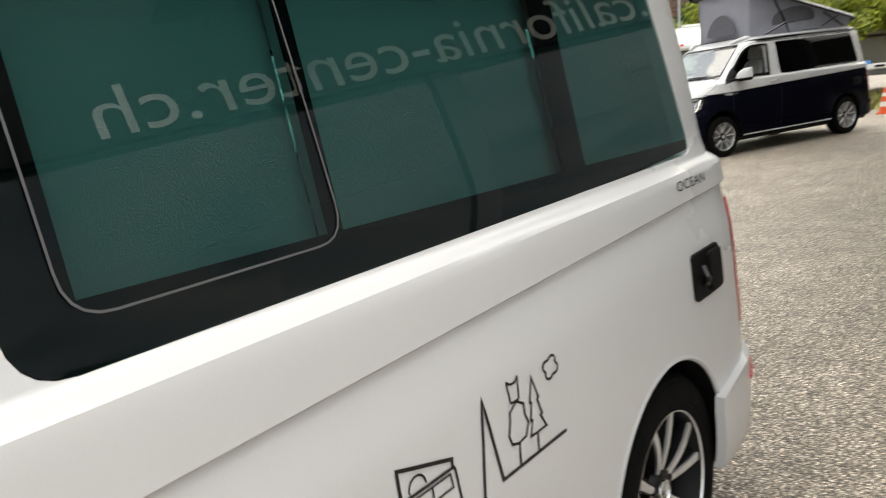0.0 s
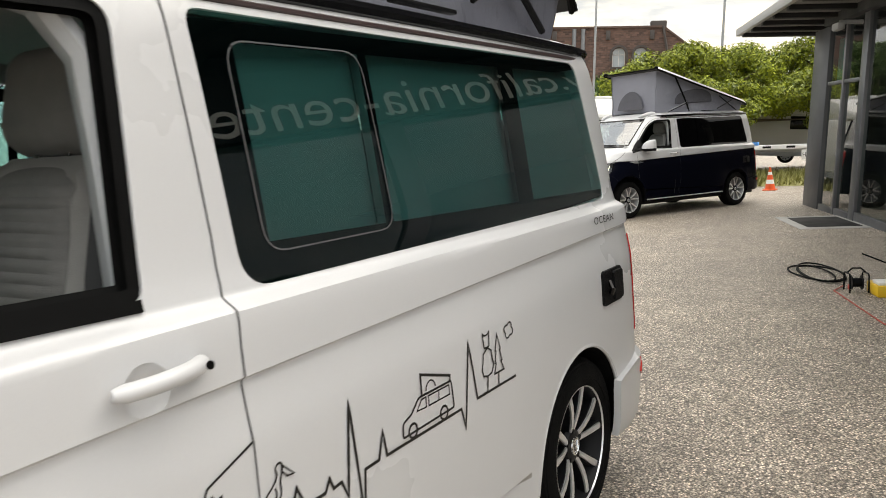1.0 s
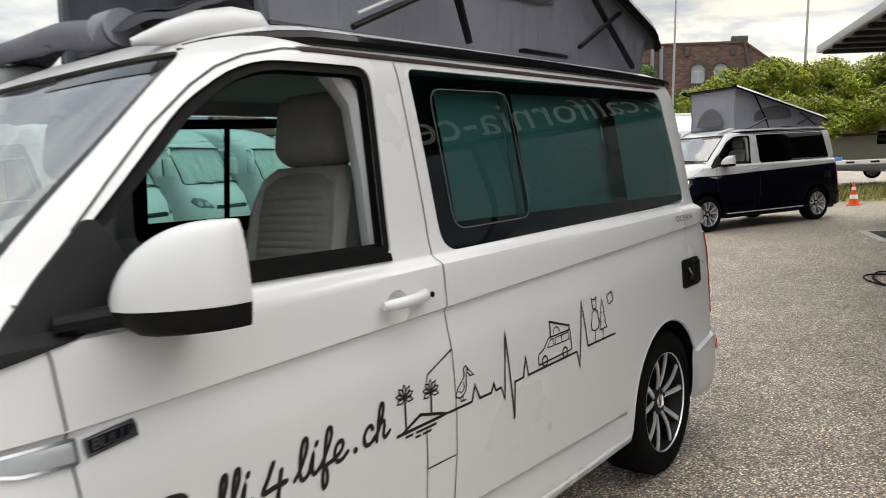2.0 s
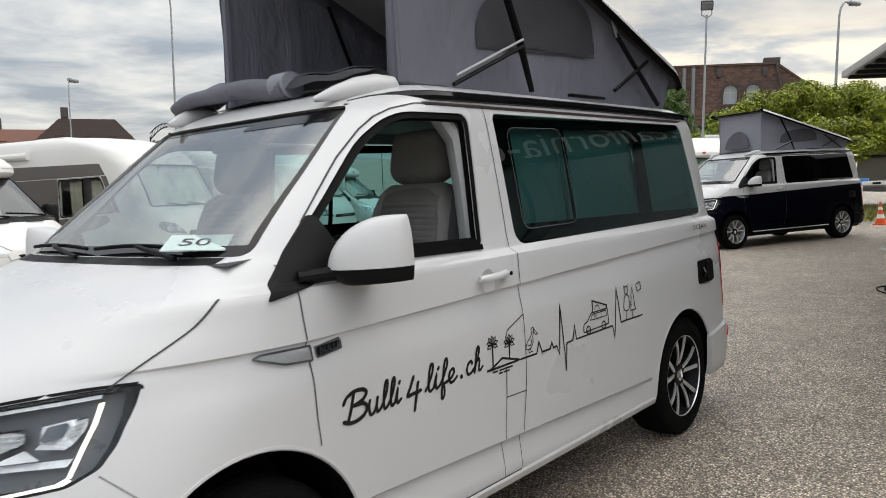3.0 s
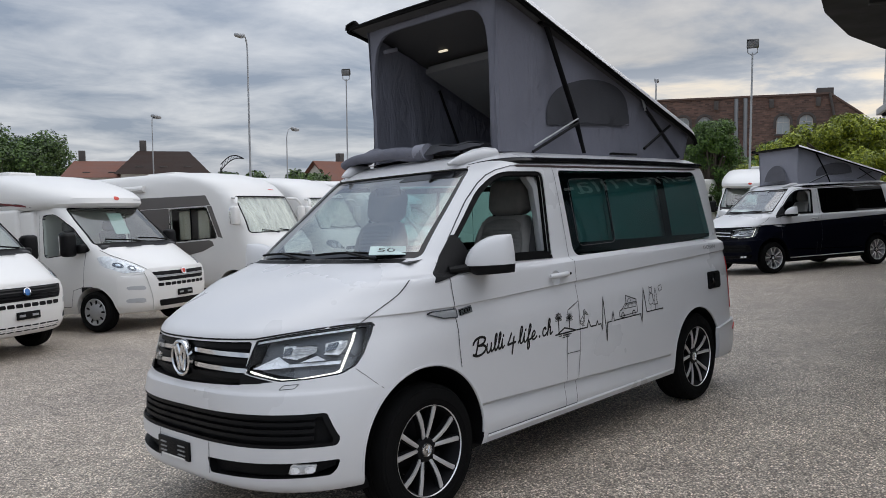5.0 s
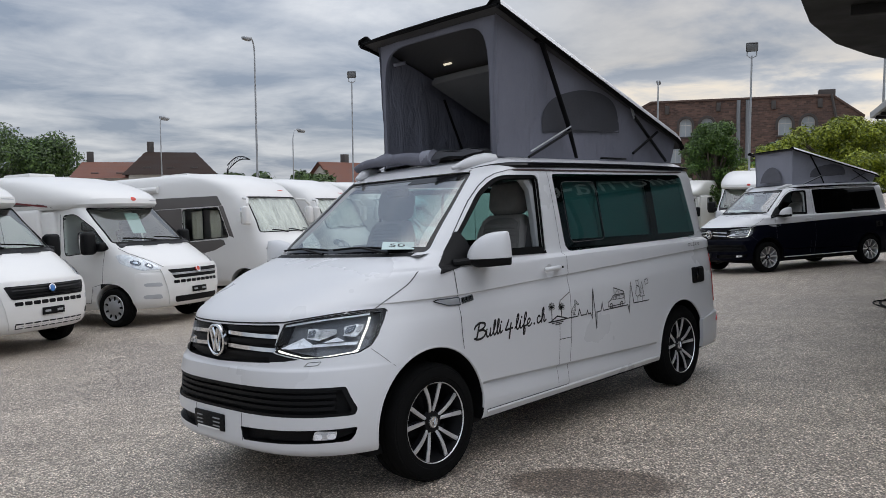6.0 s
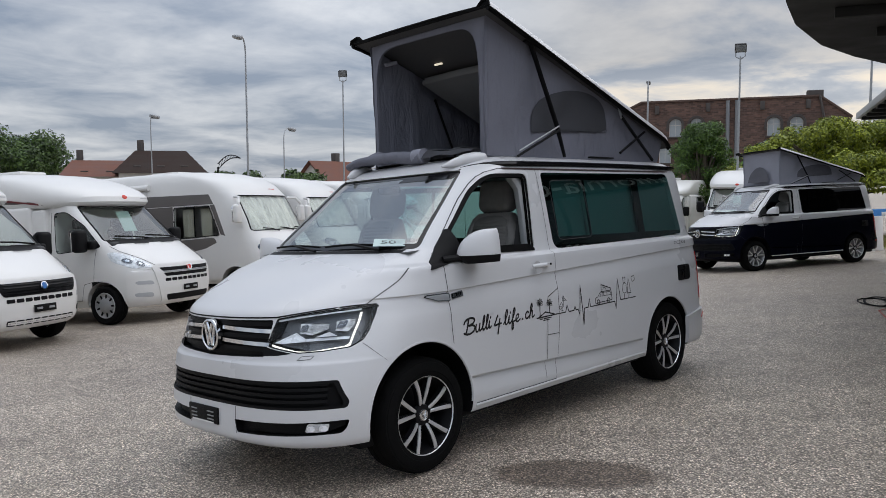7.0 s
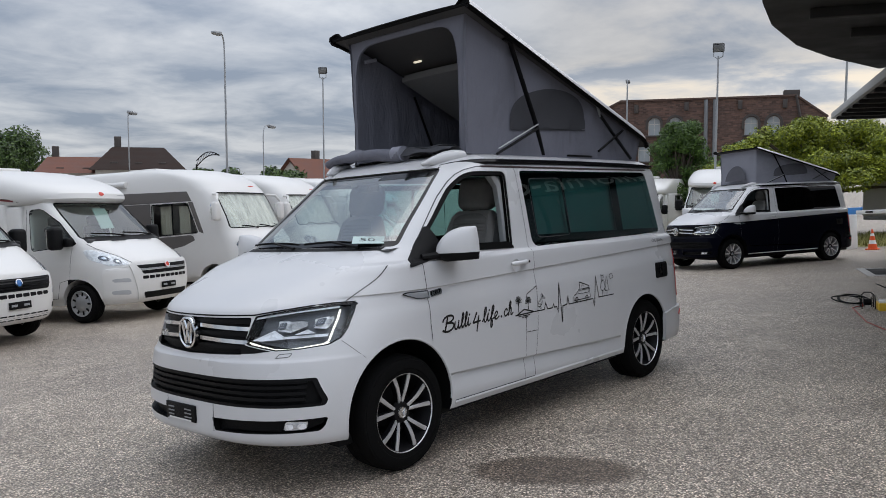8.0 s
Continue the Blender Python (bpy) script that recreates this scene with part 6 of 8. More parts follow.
def van_based_motorhome(m, label, mark=RED_MARK, black_grille=False, stripe=True, group="motorhomes in a row"):
    root = thing("motorhome", m, label, "motorhome", group)
    cab = new("cab", CAB_MESH)
    cab.parent = root
    levels = [2.06, 2.09, 2.11, 2.14, 2.18, 2.23, 2.28, 2.35, 2.43, 2.50, 2.57, 2.61, 2.65, 2.68, 2.71, 2.73]
    bm = CAP.solid(levels)
    part("overcab", bm, GRP, root)
    part("house", box((-3.55, 0, 1.28), (4.1, 2.19, 1.62), 0.06, None, 3), GRP, root)
    part("house_skirt", box((-3.6, 0, 0.42), (3.9, 2.1, 0.24), 0.03), LIGHT_GREY, root)
    part("pillar_panel", box((-1.42, 0, 1.25), (0.42, 2.04, 1.58), 0.05, None, 3), GRP, root)
    bm = bmesh.new()
    add_drape(bm, CAB_SCREEN, CAB.nose, 20, 12, -0.01)
    part("windscreen", bm, CAB_GLASS, root)
    bm = bmesh.new()
    add_ribbon(bm, CAB_SCREEN, 0.05, CAB.nose, -0.006, True)
    part("screen_border", bm, BLACK_PLASTIC, root)
    for k in (1, -1):
        place = CAB.side(k)
        bm = bmesh.new()
        add_drape(bm, CAB_WINDOW, place, 14, 10, -0.012, flip=k > 0)
        part("door_glass", bm, PANE, root)
        bm = bmesh.new()
        add_ribbon(bm, CAB_WINDOW, 0.03, place, -0.002, True)
        part("window_seal", bm, RUBBER, root)
        bm = bmesh.new()
        add_ribbon(bm, [(-0.10, 1.42), (-0.16, 1.1), (-0.20, 0.75), (-0.42, 0.70), (-0.50, 0.42), (-1.14, 0.42), (-1.14, 1.98)], 0.007, place, 0.002)
        part("door_gap", bm, SEAM, root)
        mirror = new("door_mirror")
        mirror.parent = root
        part("housing", box((-0.28, k * 1.18, 1.45), (0.17, 0.24, 0.38), 0.06, None, 4), BLACK_PLASTIC, mirror)
        part("arm", box((-0.20, k * 1.01, 1.38), (0.20, 0.16, 0.15), 0.04, None, 3), BLACK_PLASTIC, mirror)
        part("mirror_glass", box((-0.368, k * 1.18, 1.45), (0.005, 0.19, 0.31), 0.01), CHROME, mirror)
        steel_wheel(root, 0.0, k)
        steel_wheel(root, -3.8, k)
        win = new("house_window")
        win.parent = root
        part("frame", box((-3.2, k * 1.10, 1.72), (1.0, 0.03, 0.55), 0.02), BLACK_PLASTIC, win)
        part("pane", box((-3.2, k * 1.117, 1.72), (0.92, 0.012, 0.47), 0.01), BLACK_GLOSS, win)
        if stripe:
            bm = bmesh.new()
            p2 = CAP.side(k)
            add_drape(bm, [(-4.9, 2.36), (-1.6, 2.14), (-1.2, 2.10), (-1.6, 2.24), (-4.9, 2.56)], p2, 20, 4, 0.004, 0.003)
            part("roof_stripe", bm, GREY_SIDE, root)
            bm = bmesh.new()
            add_ribbon(bm, [(-4.9, 2.44), (-2.2, 2.25), (-1.3, 2.13)], 0.03, p2, 0.008)
            part("red_stripe", bm, MAROON, root)
        seat = new("cab_seat")
        seat.parent = root
        part("backrest", box((-0.95, k * 0.45, 1.35), (0.14, 0.48, 0.65), 0.06, pose(0, 0, 0, 0, -10, 0), 3), CAB_SEAT, seat)
        part("head_restraint", box((-1.02, k * 0.45, 1.76), (0.11, 0.27, 0.18), 0.05, None, 3), CAB_SEAT, seat)
    part("dashboard", box((-0.10, 0, 1.33), (0.5, 1.75, 0.18), 0.06, None, 3), CABIN_DARK, root)
    for y0, y1 in ((-0.70, 0.0), (0.0, 0.70)):
        part("wiper", tube([CAB.nose(y1, 1.445, 0.02), CAB.nose((y0 + y1) / 2, 1.47, 0.035), CAB.nose(y0, 1.50, 0.02)], 0.012, 6), RUBBER, root)
    for k in range(8):
        for s in (1, -1):
            part("bonnet_vent", box((CAB.x(0, 1.36) - 0.02, s * (0.18 + 0.04 * k), 1.373), (0.07, 0.018, 0.012), 0.004), SEAM, root)
    cab_front(root, mark, black_grille)
    bm = bmesh.new()
    add_drape(bm, [(0.06 * math.cos(a), 2.22 + 0.035 * math.sin(a)) for a in np.linspace(0, math.tau, 20)[:-1]], CAP.nose, 8, 6, 0.006, 0.006)
    part("maker_mark", bm, RED_MARK, root)
    bm = bmesh.new()
    add_drape(bm, [(0.42, 2.19), (0.72, 2.19), (0.72, 2.205), (0.42, 2.205)], CAP.nose, 6, 1, 0.004, 0.003)
    part("lettering_bar", bm, LIGHT_GREY, root)
    part("price_sheet", box((-0.40, 0.05, 1.78), (0.006, 0.32, 0.42), 0, pose(0, 0, 0, 0, -28, 0)), PAPER_GREEN, root)
    part("dash_sheet", box((-0.12, -0.15, 1.428), (0.2, 0.3, 0.005)), PAPER, root)
    part("roof_hatch", box((-2.9, 0, 2.79), (0.7, 0.6, 0.09), 0.03), GRP, root)
    return root


def integrated_motorhome(m, label, side_paint, group="motorhomes in a row"):
    root = thing("motorhome", m, label, "motorhome", group)
    body = new("body", LINER_MESH)
    body.parent = root
    bm = bmesh.new()
    add_drape(bm, LINER_SCREEN, LINER.nose, 24, 14, -0.012)
    part("windscreen", bm, PANE, root)
    bm = bmesh.new()
    add_ribbon(bm, LINER_SCREEN, 0.05, LINER.nose, -0.006, True)
    part("screen_border", bm, BLACK_PLASTIC, root)
    bm = bmesh.new()
    rows = []
    for i in range(9):
        z = 1.50 + 0.77 * i / 8
        rows.append([Vector((LINER.x(y, z) - 0.06 + 0.016 * math.sin(y * 17 + z * 2) + 0.014 * math.sin(y * 41 - z * 5), y, z)) for y in np.linspace(-0.96, 0.96, 60)])
    add_grid(bm, rows)
    part("screen_blind", bm, BLIND, root, "crumpled silver thermal blind")
    for k in (1, -1):
        place = LINER.side(k)
        bm = bmesh.new()
        add_drape(bm, LINER_WINDOW, place, 16, 10, -0.012, flip=k > 0)
        part("cab_glass", bm, PANE, root)
        for x in (-0.80, -1.30):
            part("cab_curtain", box((x, k * 0.96, 1.72), (0.28, 0.03, 0.62), 0.012), CURTAIN, root, "cream cab curtain")
        bm = bmesh.new()
        add_ribbon(bm, LINER_WINDOW, 0.035, place, 0.0, True)
        add_ribbon(bm, [(-1.0, 1.40), (-1.0, 2.08)], 0.03, place, 0.0)
        part("window_seal", bm, RUBBER, root)
        bm = bmesh.new()
        add_drape(bm, [(-6.1, 0.92), (-2.0, 0.92), (-0.75, 1.14), (-0.35, 1.30), (-0.55, 1.38), (-1.9, 1.33), (-6.1, 1.34)], place, 30, 6, 0.004, 0.004)
        part("lower_band", bm, side_paint, root)
        for poly in ([(-6.1, 1.36), (-1.58, 1.36), (-1.58, 2.10), (-6.1, 2.10)], [(-6.1, 2.11), (-0.48, 2.11), (-0.62, 2.36), (-6.1, 2.40)], [(-0.32, 1.44), (-0.20, 1.40), (-0.46, 2.10), (-0.575, 2.10)]):
            bm = bmesh.new()
            add_drape(bm, poly, place, 20, 6, 0.003, 0.004)
            part("side_panel", bm, side_paint, root)
        part("awning_box", tube([(-2.2, k * 1.13, 2.56), (-5.8, k * 1.13, 2.56)], 0.07, 10), GRP, root)
        mirror = new("door_mirror")
        mirror.parent = root
        bm = bmesh.new()
        add_tube(bm, [(0.02, k * 1.04, 2.24), (0.20, k * 1.14, 2.22), (0.26, k * 1.24, 2.10), (0.26, k * 1.25, 2.0)], 0.03, 8)
        part("arm", bm, GRP, mirror)
        part("housing", box((0.24, k * 1.27, 1.86), (0.13, 0.20, 0.40), 0.05, None, 3), GRP, mirror)
        part("mirror_glass", box((0.172, k * 1.27, 1.86), (0.006, 0.16, 0.34), 0.02), CHROME, mirror)
        steel_wheel(root, 0.0, k, 0.98)
        steel_wheel(root, -3.9, k, 0.98)

        def pk(y, z, lift, k=k):
            p = LINER.nose(y, z, lift)
            return Vector((p.x, k * p.y, p.z))
        lamp = new("headlamp")
        lamp.parent = root
        poly = rounded([(0.66, 0.96), (0.98, 1.0), (1.06, 1.12), (1.0, 1.22), (0.80, 1.16)], 0.04)
        bm = bmesh.new()
        add_drape(bm, poly, pk, 12, 8, 0.004, 0.01)
        part("reflector", bm, SMOKED_CHROME, lamp)
        for yy in (0.80, 0.93):
            bm = bmesh.new()
            add_drape(bm, [(yy + 0.045 * math.cos(a), 1.07 + 0.05 * math.sin(a)) for a in np.linspace(0, math.tau, 14)[:-1]], pk, 6, 6, 0.012, 0.01)
            part("bulb_bowl", bm, LIGHT_GREY, lamp)
        bm = bmesh.new()
        add_drape(bm, poly, pk, 12, 8, 0.02)
        part("lens", bm, LENS, lamp)
    bm = bmesh.new()
    add_drape(bm, rounded([(-0.62, 0.94), (0.62, 0.94), (0.60, 1.02), (-0.60, 1.02)], 0.02), LINER.nose, 20, 3, 0.004, 0.01)
    part("grille", bm, BLACK_PLASTIC, root)
    bm = bmesh.new()
    add_drape(bm, rounded([(-0.60, 0.55), (0.60, 0.55), (0.62, 0.70), (-0.62, 0.70)], 0.03), LINER.nose, 20, 3, 0.004, 0.01)
    part("lower_grille", bm, BLACK_PLASTIC, root)
    bm = bmesh.new()
    add_drape(bm, [(-0.30, 0.975), (0.30, 0.975), (0.30, 0.99), (-0.30, 0.99)], LINER.nose, 10, 1, 0.016, 0.004)
    part("lettering_bar", bm, CHROME, root)
    for y0, y1 in ((-0.75, -0.25), (-0.15, 0.35), (0.45, 0.95)):
        part("wiper", tube([LINER.nose(y1, 1.455, 0.02), LINER.nose((y0 + y1) / 2, 1.50, 0.035), LINER.nose(y0, 1.53, 0.02)], 0.012, 6), RUBBER, root)
    bm = bmesh.new()
    add_drape(bm, [(0.25, 2.42), (0.48, 2.42), (0.48, 2.435), (0.25, 2.435)], LINER.nose, 6, 1, 0.004, 0.003)
    part("lettering_bar", bm, RED_MARK, root)
    part("roof_hatch", box((-2.4, 0, 2.90), (0.8, 0.7, 0.1), 0.03), GRP, root)
    part("rear_door_panel", box((-1.0, 0, 0.33), (1.2, 1.8, 0.08), 0.02), BLACK_PLASTIC, root)
    return root


CAB_MESH, LINER_MESH = cab_shell(), liner_shell()
# the row stands side by side, noses to the yard
ROW_TURN = 112.0
ROW_AXLE, ROW_RIGHT = Vector((-3.30, -9.65, 0)), Vector((0.926, 0.375, 0))


def in_row(k, ahead=0.0):
    p = ROW_AXLE + ROW_RIGHT * k + Vector((-0.375, 0.926, 0)) * ahead
    return YARD @ pose(p.x, p.y, 0, 0, 0, ROW_TURN)


van_based_motorhome(in_row(0.0, 0.12), "white low-profile motorhome with dark roof stripe and red emblem", RED_MARK, False, True)
van_based_motorhome(in_row(3.15, 0.18), "white low-profile motorhome with black grille and blue emblem", BLUE_MARK, True, False)
integrated_motorhome(in_row(-3.95, 0.03), "white integrated motorhome with taupe side and silver screen blind", GREY_SIDE)
integrated_motorhome(in_row(-7.2, -0.2), "white integrated motorhome with light grey side bands", LIGHT_GREY)
integrated_motorhome(in_row(-10.4, -0.1), "white integrated motorhome with light grey side bands", LIGHT_GREY)
van_based_motorhome(in_row(-13.6, 0.0), "white low-profile motorhome parked at the row's end", RED_MARK, False, False)

# ---- showroom building with its canopies ----
BACE = Vector((-17.2, -0.24, 0.0))
ALONG, OUT = Vector((0.936, 0.351, 0.0)), Vector((0.351, -0.936, 0.0))


def facade(s, off, z):
    """A place s along the showroom front, off in front of it."""
    p = BACE + ALONG * s + OUT * off
    return Vector((p.x, p.y, z))


FACADE_TURN = pose(0, 0, 0, 0, 0, math.degrees(math.atan2(0.351, 0.936)))
GREY_STEEL = mat("grey_painted_steel", (0.075, 0.078, 0.085), 0.45, vary=0.1, scale=2)
ALU = mat("aluminium_mullion", (0.16, 0.165, 0.175), 0.4, metal=0.5, vary=0.1)
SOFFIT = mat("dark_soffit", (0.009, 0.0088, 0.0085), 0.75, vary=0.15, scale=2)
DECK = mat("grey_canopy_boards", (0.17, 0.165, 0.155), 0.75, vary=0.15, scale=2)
FASCIA = mat("pale_fascia", (0.34, 0.34, 0.335), 0.5, vary=0.08, scale=1.5)
RENDERED = mat("showroom_wall", (0.35, 0.34, 0.33), 0.8, vary=0.1, scale=1)
CONCRETE = mat("concrete_edge", (0.42, 0.41, 0.39), 0.85, vary=0.2, scale=3, bump=0.3, bump_scale=60)
SHOP_GLASS = glass("showroom_glass", (0.60, 0.70, 0.68), 0.13)
TEAL = mat("teal_board", (0.03, 0.28, 0.25), 0.5, vary=0.05)


def fbox(name, s0, s1, o0, o1, z0, z1, material, parent, bevel=0.01, label=""):
    bm = box((0, 0, 0), (abs(s1 - s0), abs(o1 - o0), z1 - z0), bevel)
    bmesh.ops.transform(bm, matrix=Matrix.Translation(facade((s0 + s1) / 2, (o0 + o1) / 2, (z0 + z1) / 2)) @ FACADE_TURN, verts=bm.verts)
    return part(name, bm, material, parent, label)


def showroom():
    root = thing("showroom_building", Matrix.Identity(4), "glass-fronted showroom with grey steel columns and dark canopies", "building", kind="structure")
    fbox("corner_column", 0.0, 1.05, -0.55, 0.0, -0.4, 3.30, GREY_STEEL, root, 0.02, "wide grey steel-clad corner column")
    edges = [1.05, 2.05, 3.1, 7.2, 11.4, 16.6]
    for a, b in zip(edges, edges[1:]):
        base = ground_z(facade((a + b) / 2, 0, 0).y)
        w = new("shop_window")
        w.parent = root
        wide = 0.05 if b < 3 else 0.14
        fbox("mullion", b - wide, b + wide, -0.12, 0.0, base - 0.2, 3.3, ALU, w)
        fbox("sill", a + 0.05, b - 0.05, -0.10, -0.01, base - 0.2, base + 0.10, ALU, w)
        if b < 3.2:
            fbox("transom", a + 0.05, b - 0.05, -0.10, -0.01, 2.25, 2.31, ALU, w)
        bm = bmesh.new()
        add_grid(bm, [[facade(a + 0.05, -0.05, z), facade(b - 0.05, -0.05, z)] for z in (base + 0.1, 3.28)])
        part("pane", bm, SHOP_GLASS, w)
    fbox("teal_board", 1.2, 1.95, -0.16, -0.13, 2.33, 3.05, TEAL, root, 0.005)
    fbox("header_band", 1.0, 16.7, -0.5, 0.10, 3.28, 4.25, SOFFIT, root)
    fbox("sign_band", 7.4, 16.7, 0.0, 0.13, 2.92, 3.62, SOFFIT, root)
    fbox("end_wall", -0.2, 0.0, -8.0, -0.5, -1.0, 4.2, RENDERED, root)
    fbox("rear_wall", 0.0, 16.7, -8.2, -8.0, -0.5, 4.2, RENDERED, root)
    fbox("near_end_wall", 16.7, 16.9, -8.2, 0.0, -0.5, 4.2, RENDERED, root)
    fbox("showroom_ceiling", 0.0, 16.7, -8.0, -0.5, 3.3, 3.5, RENDERED, root)
    fbox("showroom_floor", 0.0, 16.7, -8.0, -0.12, -0.3, 0.03, CONCRETE, root)
    # far canopy: pale edge, dark boarded underside with beams
    far = new("far_canopy")
    far.parent = root
    fbox("edge_fascia", -1.6, 7.4, 1.12, 1.20, 3.40, 3.55, FASCIA, far)
    fbox("end_fascia", -1.68, -1.6, -0.6, 1.20, 3.40, 3.55, FASCIA, far)
    fbox("deck", -1.6, 7.4, -0.6, 1.12, 3.44, 3.52, DECK, far)
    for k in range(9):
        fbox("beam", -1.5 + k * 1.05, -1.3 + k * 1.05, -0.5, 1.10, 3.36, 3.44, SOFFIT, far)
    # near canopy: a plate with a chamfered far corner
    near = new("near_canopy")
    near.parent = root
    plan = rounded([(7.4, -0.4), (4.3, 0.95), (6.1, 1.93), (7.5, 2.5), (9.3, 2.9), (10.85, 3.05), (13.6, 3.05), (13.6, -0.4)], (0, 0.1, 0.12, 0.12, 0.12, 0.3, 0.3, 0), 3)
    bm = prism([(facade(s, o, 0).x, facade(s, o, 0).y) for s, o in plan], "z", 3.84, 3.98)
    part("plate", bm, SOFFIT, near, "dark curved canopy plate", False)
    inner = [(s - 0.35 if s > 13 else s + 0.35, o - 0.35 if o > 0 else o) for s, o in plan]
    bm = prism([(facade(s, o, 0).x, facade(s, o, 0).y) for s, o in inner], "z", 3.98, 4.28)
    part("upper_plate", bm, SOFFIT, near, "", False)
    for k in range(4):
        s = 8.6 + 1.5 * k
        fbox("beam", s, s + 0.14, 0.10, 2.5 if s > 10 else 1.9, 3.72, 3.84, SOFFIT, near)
    sec = new("security_camera")
    sec.parent = root
    fbox("bracket", 2.9, 2.96, 0.0, 0.35, 3.12, 3.18, FASCIA, sec)
    fbox("housing", 2.75, 3.1, 0.30, 0.42, 3.02, 3.14, FASCIA, sec, 0.03)
    # letters over the windows, which the van's side glass mirrors
    sign = new("sign_letters")
    sign.parent = root
    bm = bmesh.new()
    w = add_text(bm, "www.california-center.ch", 0.60, lambda u, v: Vector((u, 0, v)))
    k = 6.8 / w
    for v in bm.verts:
        v.co = facade(14.25 - (6.8 - v.co.x * k), 0.16, 2.96 + v.co.z)
    part("letters", bm, PAPER, sign, "pale sign letters", False)
    return root


showroom()

# unseen wall, added so the two-tone van's side mirrors dark instead of sky
bm = box((0, 0, 2.6), (33.0, 0.4, 7.2), 0.03)
bmesh.ops.transform(bm, matrix=pose(-32.0, 10.0, 0, 0, 0, 20), verts=bm.verts)
tagged(part("unseen_wall_north", bm, mat("unseen_dark_wall", (0.06, 0.055, 0.05), 0.85, vary=0.2, scale=0.6, bump=0.3, bump_scale=20), None), "plain dark wall added out of view to darken reflections in the two-tone van", "wall", kind="structure")

mat_frame = thing("entrance_mat", YARD.copy(), "dark entrance grate in a pale concrete frame", "mat", kind="structure")
for s0, s1, o0, o1, m, h in ((2.35, 4.15, -0.1, 0.97, CONCRETE, 0.008), (2.55, 3.95, 0.05, 0.82, SOFFIT, 0.012)):
    bm = box((0, 0, 0), (s1 - s0, o1 - o0, 0.02), 0.003)
    p = facade((s0 + s1) / 2, (o0 + o1) / 2, h - 0.01)
    bmesh.ops.transform(bm, matrix=Matrix.Translation(p) @ FACADE_TURN, verts=bm.verts)
    part("frame" if m is CONCRETE else "grate", bm, m, mat_frame)

# ---- cable reel, cables and yellow box on the ground ----
YELLOW = mat("yellow_plastic", (0.72, 0.44, 0.02), 0.45, vary=0.08)
RED_CABLE = mat("red_cable", (0.45, 0.05, 0.03), 0.5)


def on_yard(x, y, rz=0.0):
    return YARD @ pose(x, y, 0, 0, 0, rz)


reel = thing("cable_reel", on_yard(-8.23, 1.43, 20) @ Matrix.Scale(0.6, 4), "black cable reel on a tubular steel frame", "cable reel")
bm = bmesh.new()
add_lathe(bm, [(0.03, -0.08), (0.11, -0.08), (0.11, -0.07), (0.07, -0.065), (0.07, 0.065), (0.11, 0.07), (0.11, 0.08), (0.03, 0.08)], 24, "Y", (0, 0, 0.15))
part("drum", bm, BLACK_PLASTIC, reel)
for y in (-0.13, 0.13):
    part("frame_hoop", tube([(-0.16, y, 0.012), (-0.16, y, 0.27), (-0.10, y, 0.30), (0.14, y, 0.30), (0.16, y, 0.26), (0.16, y, 0.012)], 0.012, 8), BLACK_PLASTIC, reel)
part("handle", tube([(0, -0.13, 0.30), (0.0, -0.06, 0.37), (0, 0.06, 0.37), (0, 0.13, 0.30)], 0.012, 8), BLACK_PLASTIC, reel)
part("red_wheel", box((0, -0.1, 0.08), (0.10, 0.02, 0.08), 0.01), RED_CABLE, reel)
ybox = thing("tool_box", on_yard(-8.18, 1.64, 20) @ Matrix.Scale(0.85, 4), "small yellow plastic box with a grey lid", "box")
part("box", box((0, 0, 0.06), (0.38, 0.20, 0.12), 0.015), YELLOW, ybox)
part("lid", box((0.04, 0, 0.135), (0.20, 0.16, 0.04), 0.012), PAPER, ybox)
cable = thing("black_cable", on_yard(-8.7, 1.15), "black cable lying in loose loops", "cable")
pts = []
for i in range(120):
    a = i / 120 * math.tau * 3.2
    pts.append((-0.35 + 0.10 * i / 120 + (0.50 - 0.10 * math.sin(i * 0.083)) * math.cos(a) - 0.12, -0.15 + (0.20 + 0.07 * math.sin(i * 0.057)) * math.sin(a) + 0.16 * math.cos(a), 0.012 + 0.012 * (i / 120)))
part("loop", tube(pts, 0.009, 6), RUBBER, cable)
part("lead", tube([(0.1, 0.3, 0.30), (0.5, 0.62, 0.24), (1.1, 0.95, 0.05), (1.5, 1.2, 0.012)], 0.008, 6), RUBBER, cable)
redc = thing("red_cable", on_yard(-8.45, 1.30), "thin red cable across the asphalt", "cable")
part("lead", tube([(0.0, 0.0, 0.012), (0.25, -0.05, 0.01), (0.7, 0.12, 0.01), (1.5, 0.42, 0.01), (2.4, 0.95, 0.01), (3.4, 1.6, 0.01)], 0.006, 6), RED_CABLE, redc)

# ---- brick building far behind ----
BRICK = mat("brown_brick", (0.128, 0.080, 0.063), 0.85, vary=0.30, scale=0.5, fine=5.0, bump=0.3, bump_scale=6)
ROOF_TILE = mat("brown_roof_tile", (0.11, 0.070, 0.056), 0.85, vary=0.22, scale=0.8, fine=8, stretch=(1, 1, 3))
RED_TILE = mat("red_roof_tile", (0.15, 0.062, 0.042), 0.85, vary=0.2, scale=0.8, fine=8, stretch=(1, 1, 3))
DARK_TILE = mat("dark_roof_tile", (0.034, 0.022, 0.018), 0.85, vary=0.25, scale=0.8, fine=8, stretch=(1, 1, 3), spec=0.2)
STONE = mat("dark_stone_trim", (0.07, 0.06, 0.055), 0.8, vary=0.15)
PLASTER = mat("pale_plaster", (0.62, 0.60, 0.56), 0.85, vary=0.08)
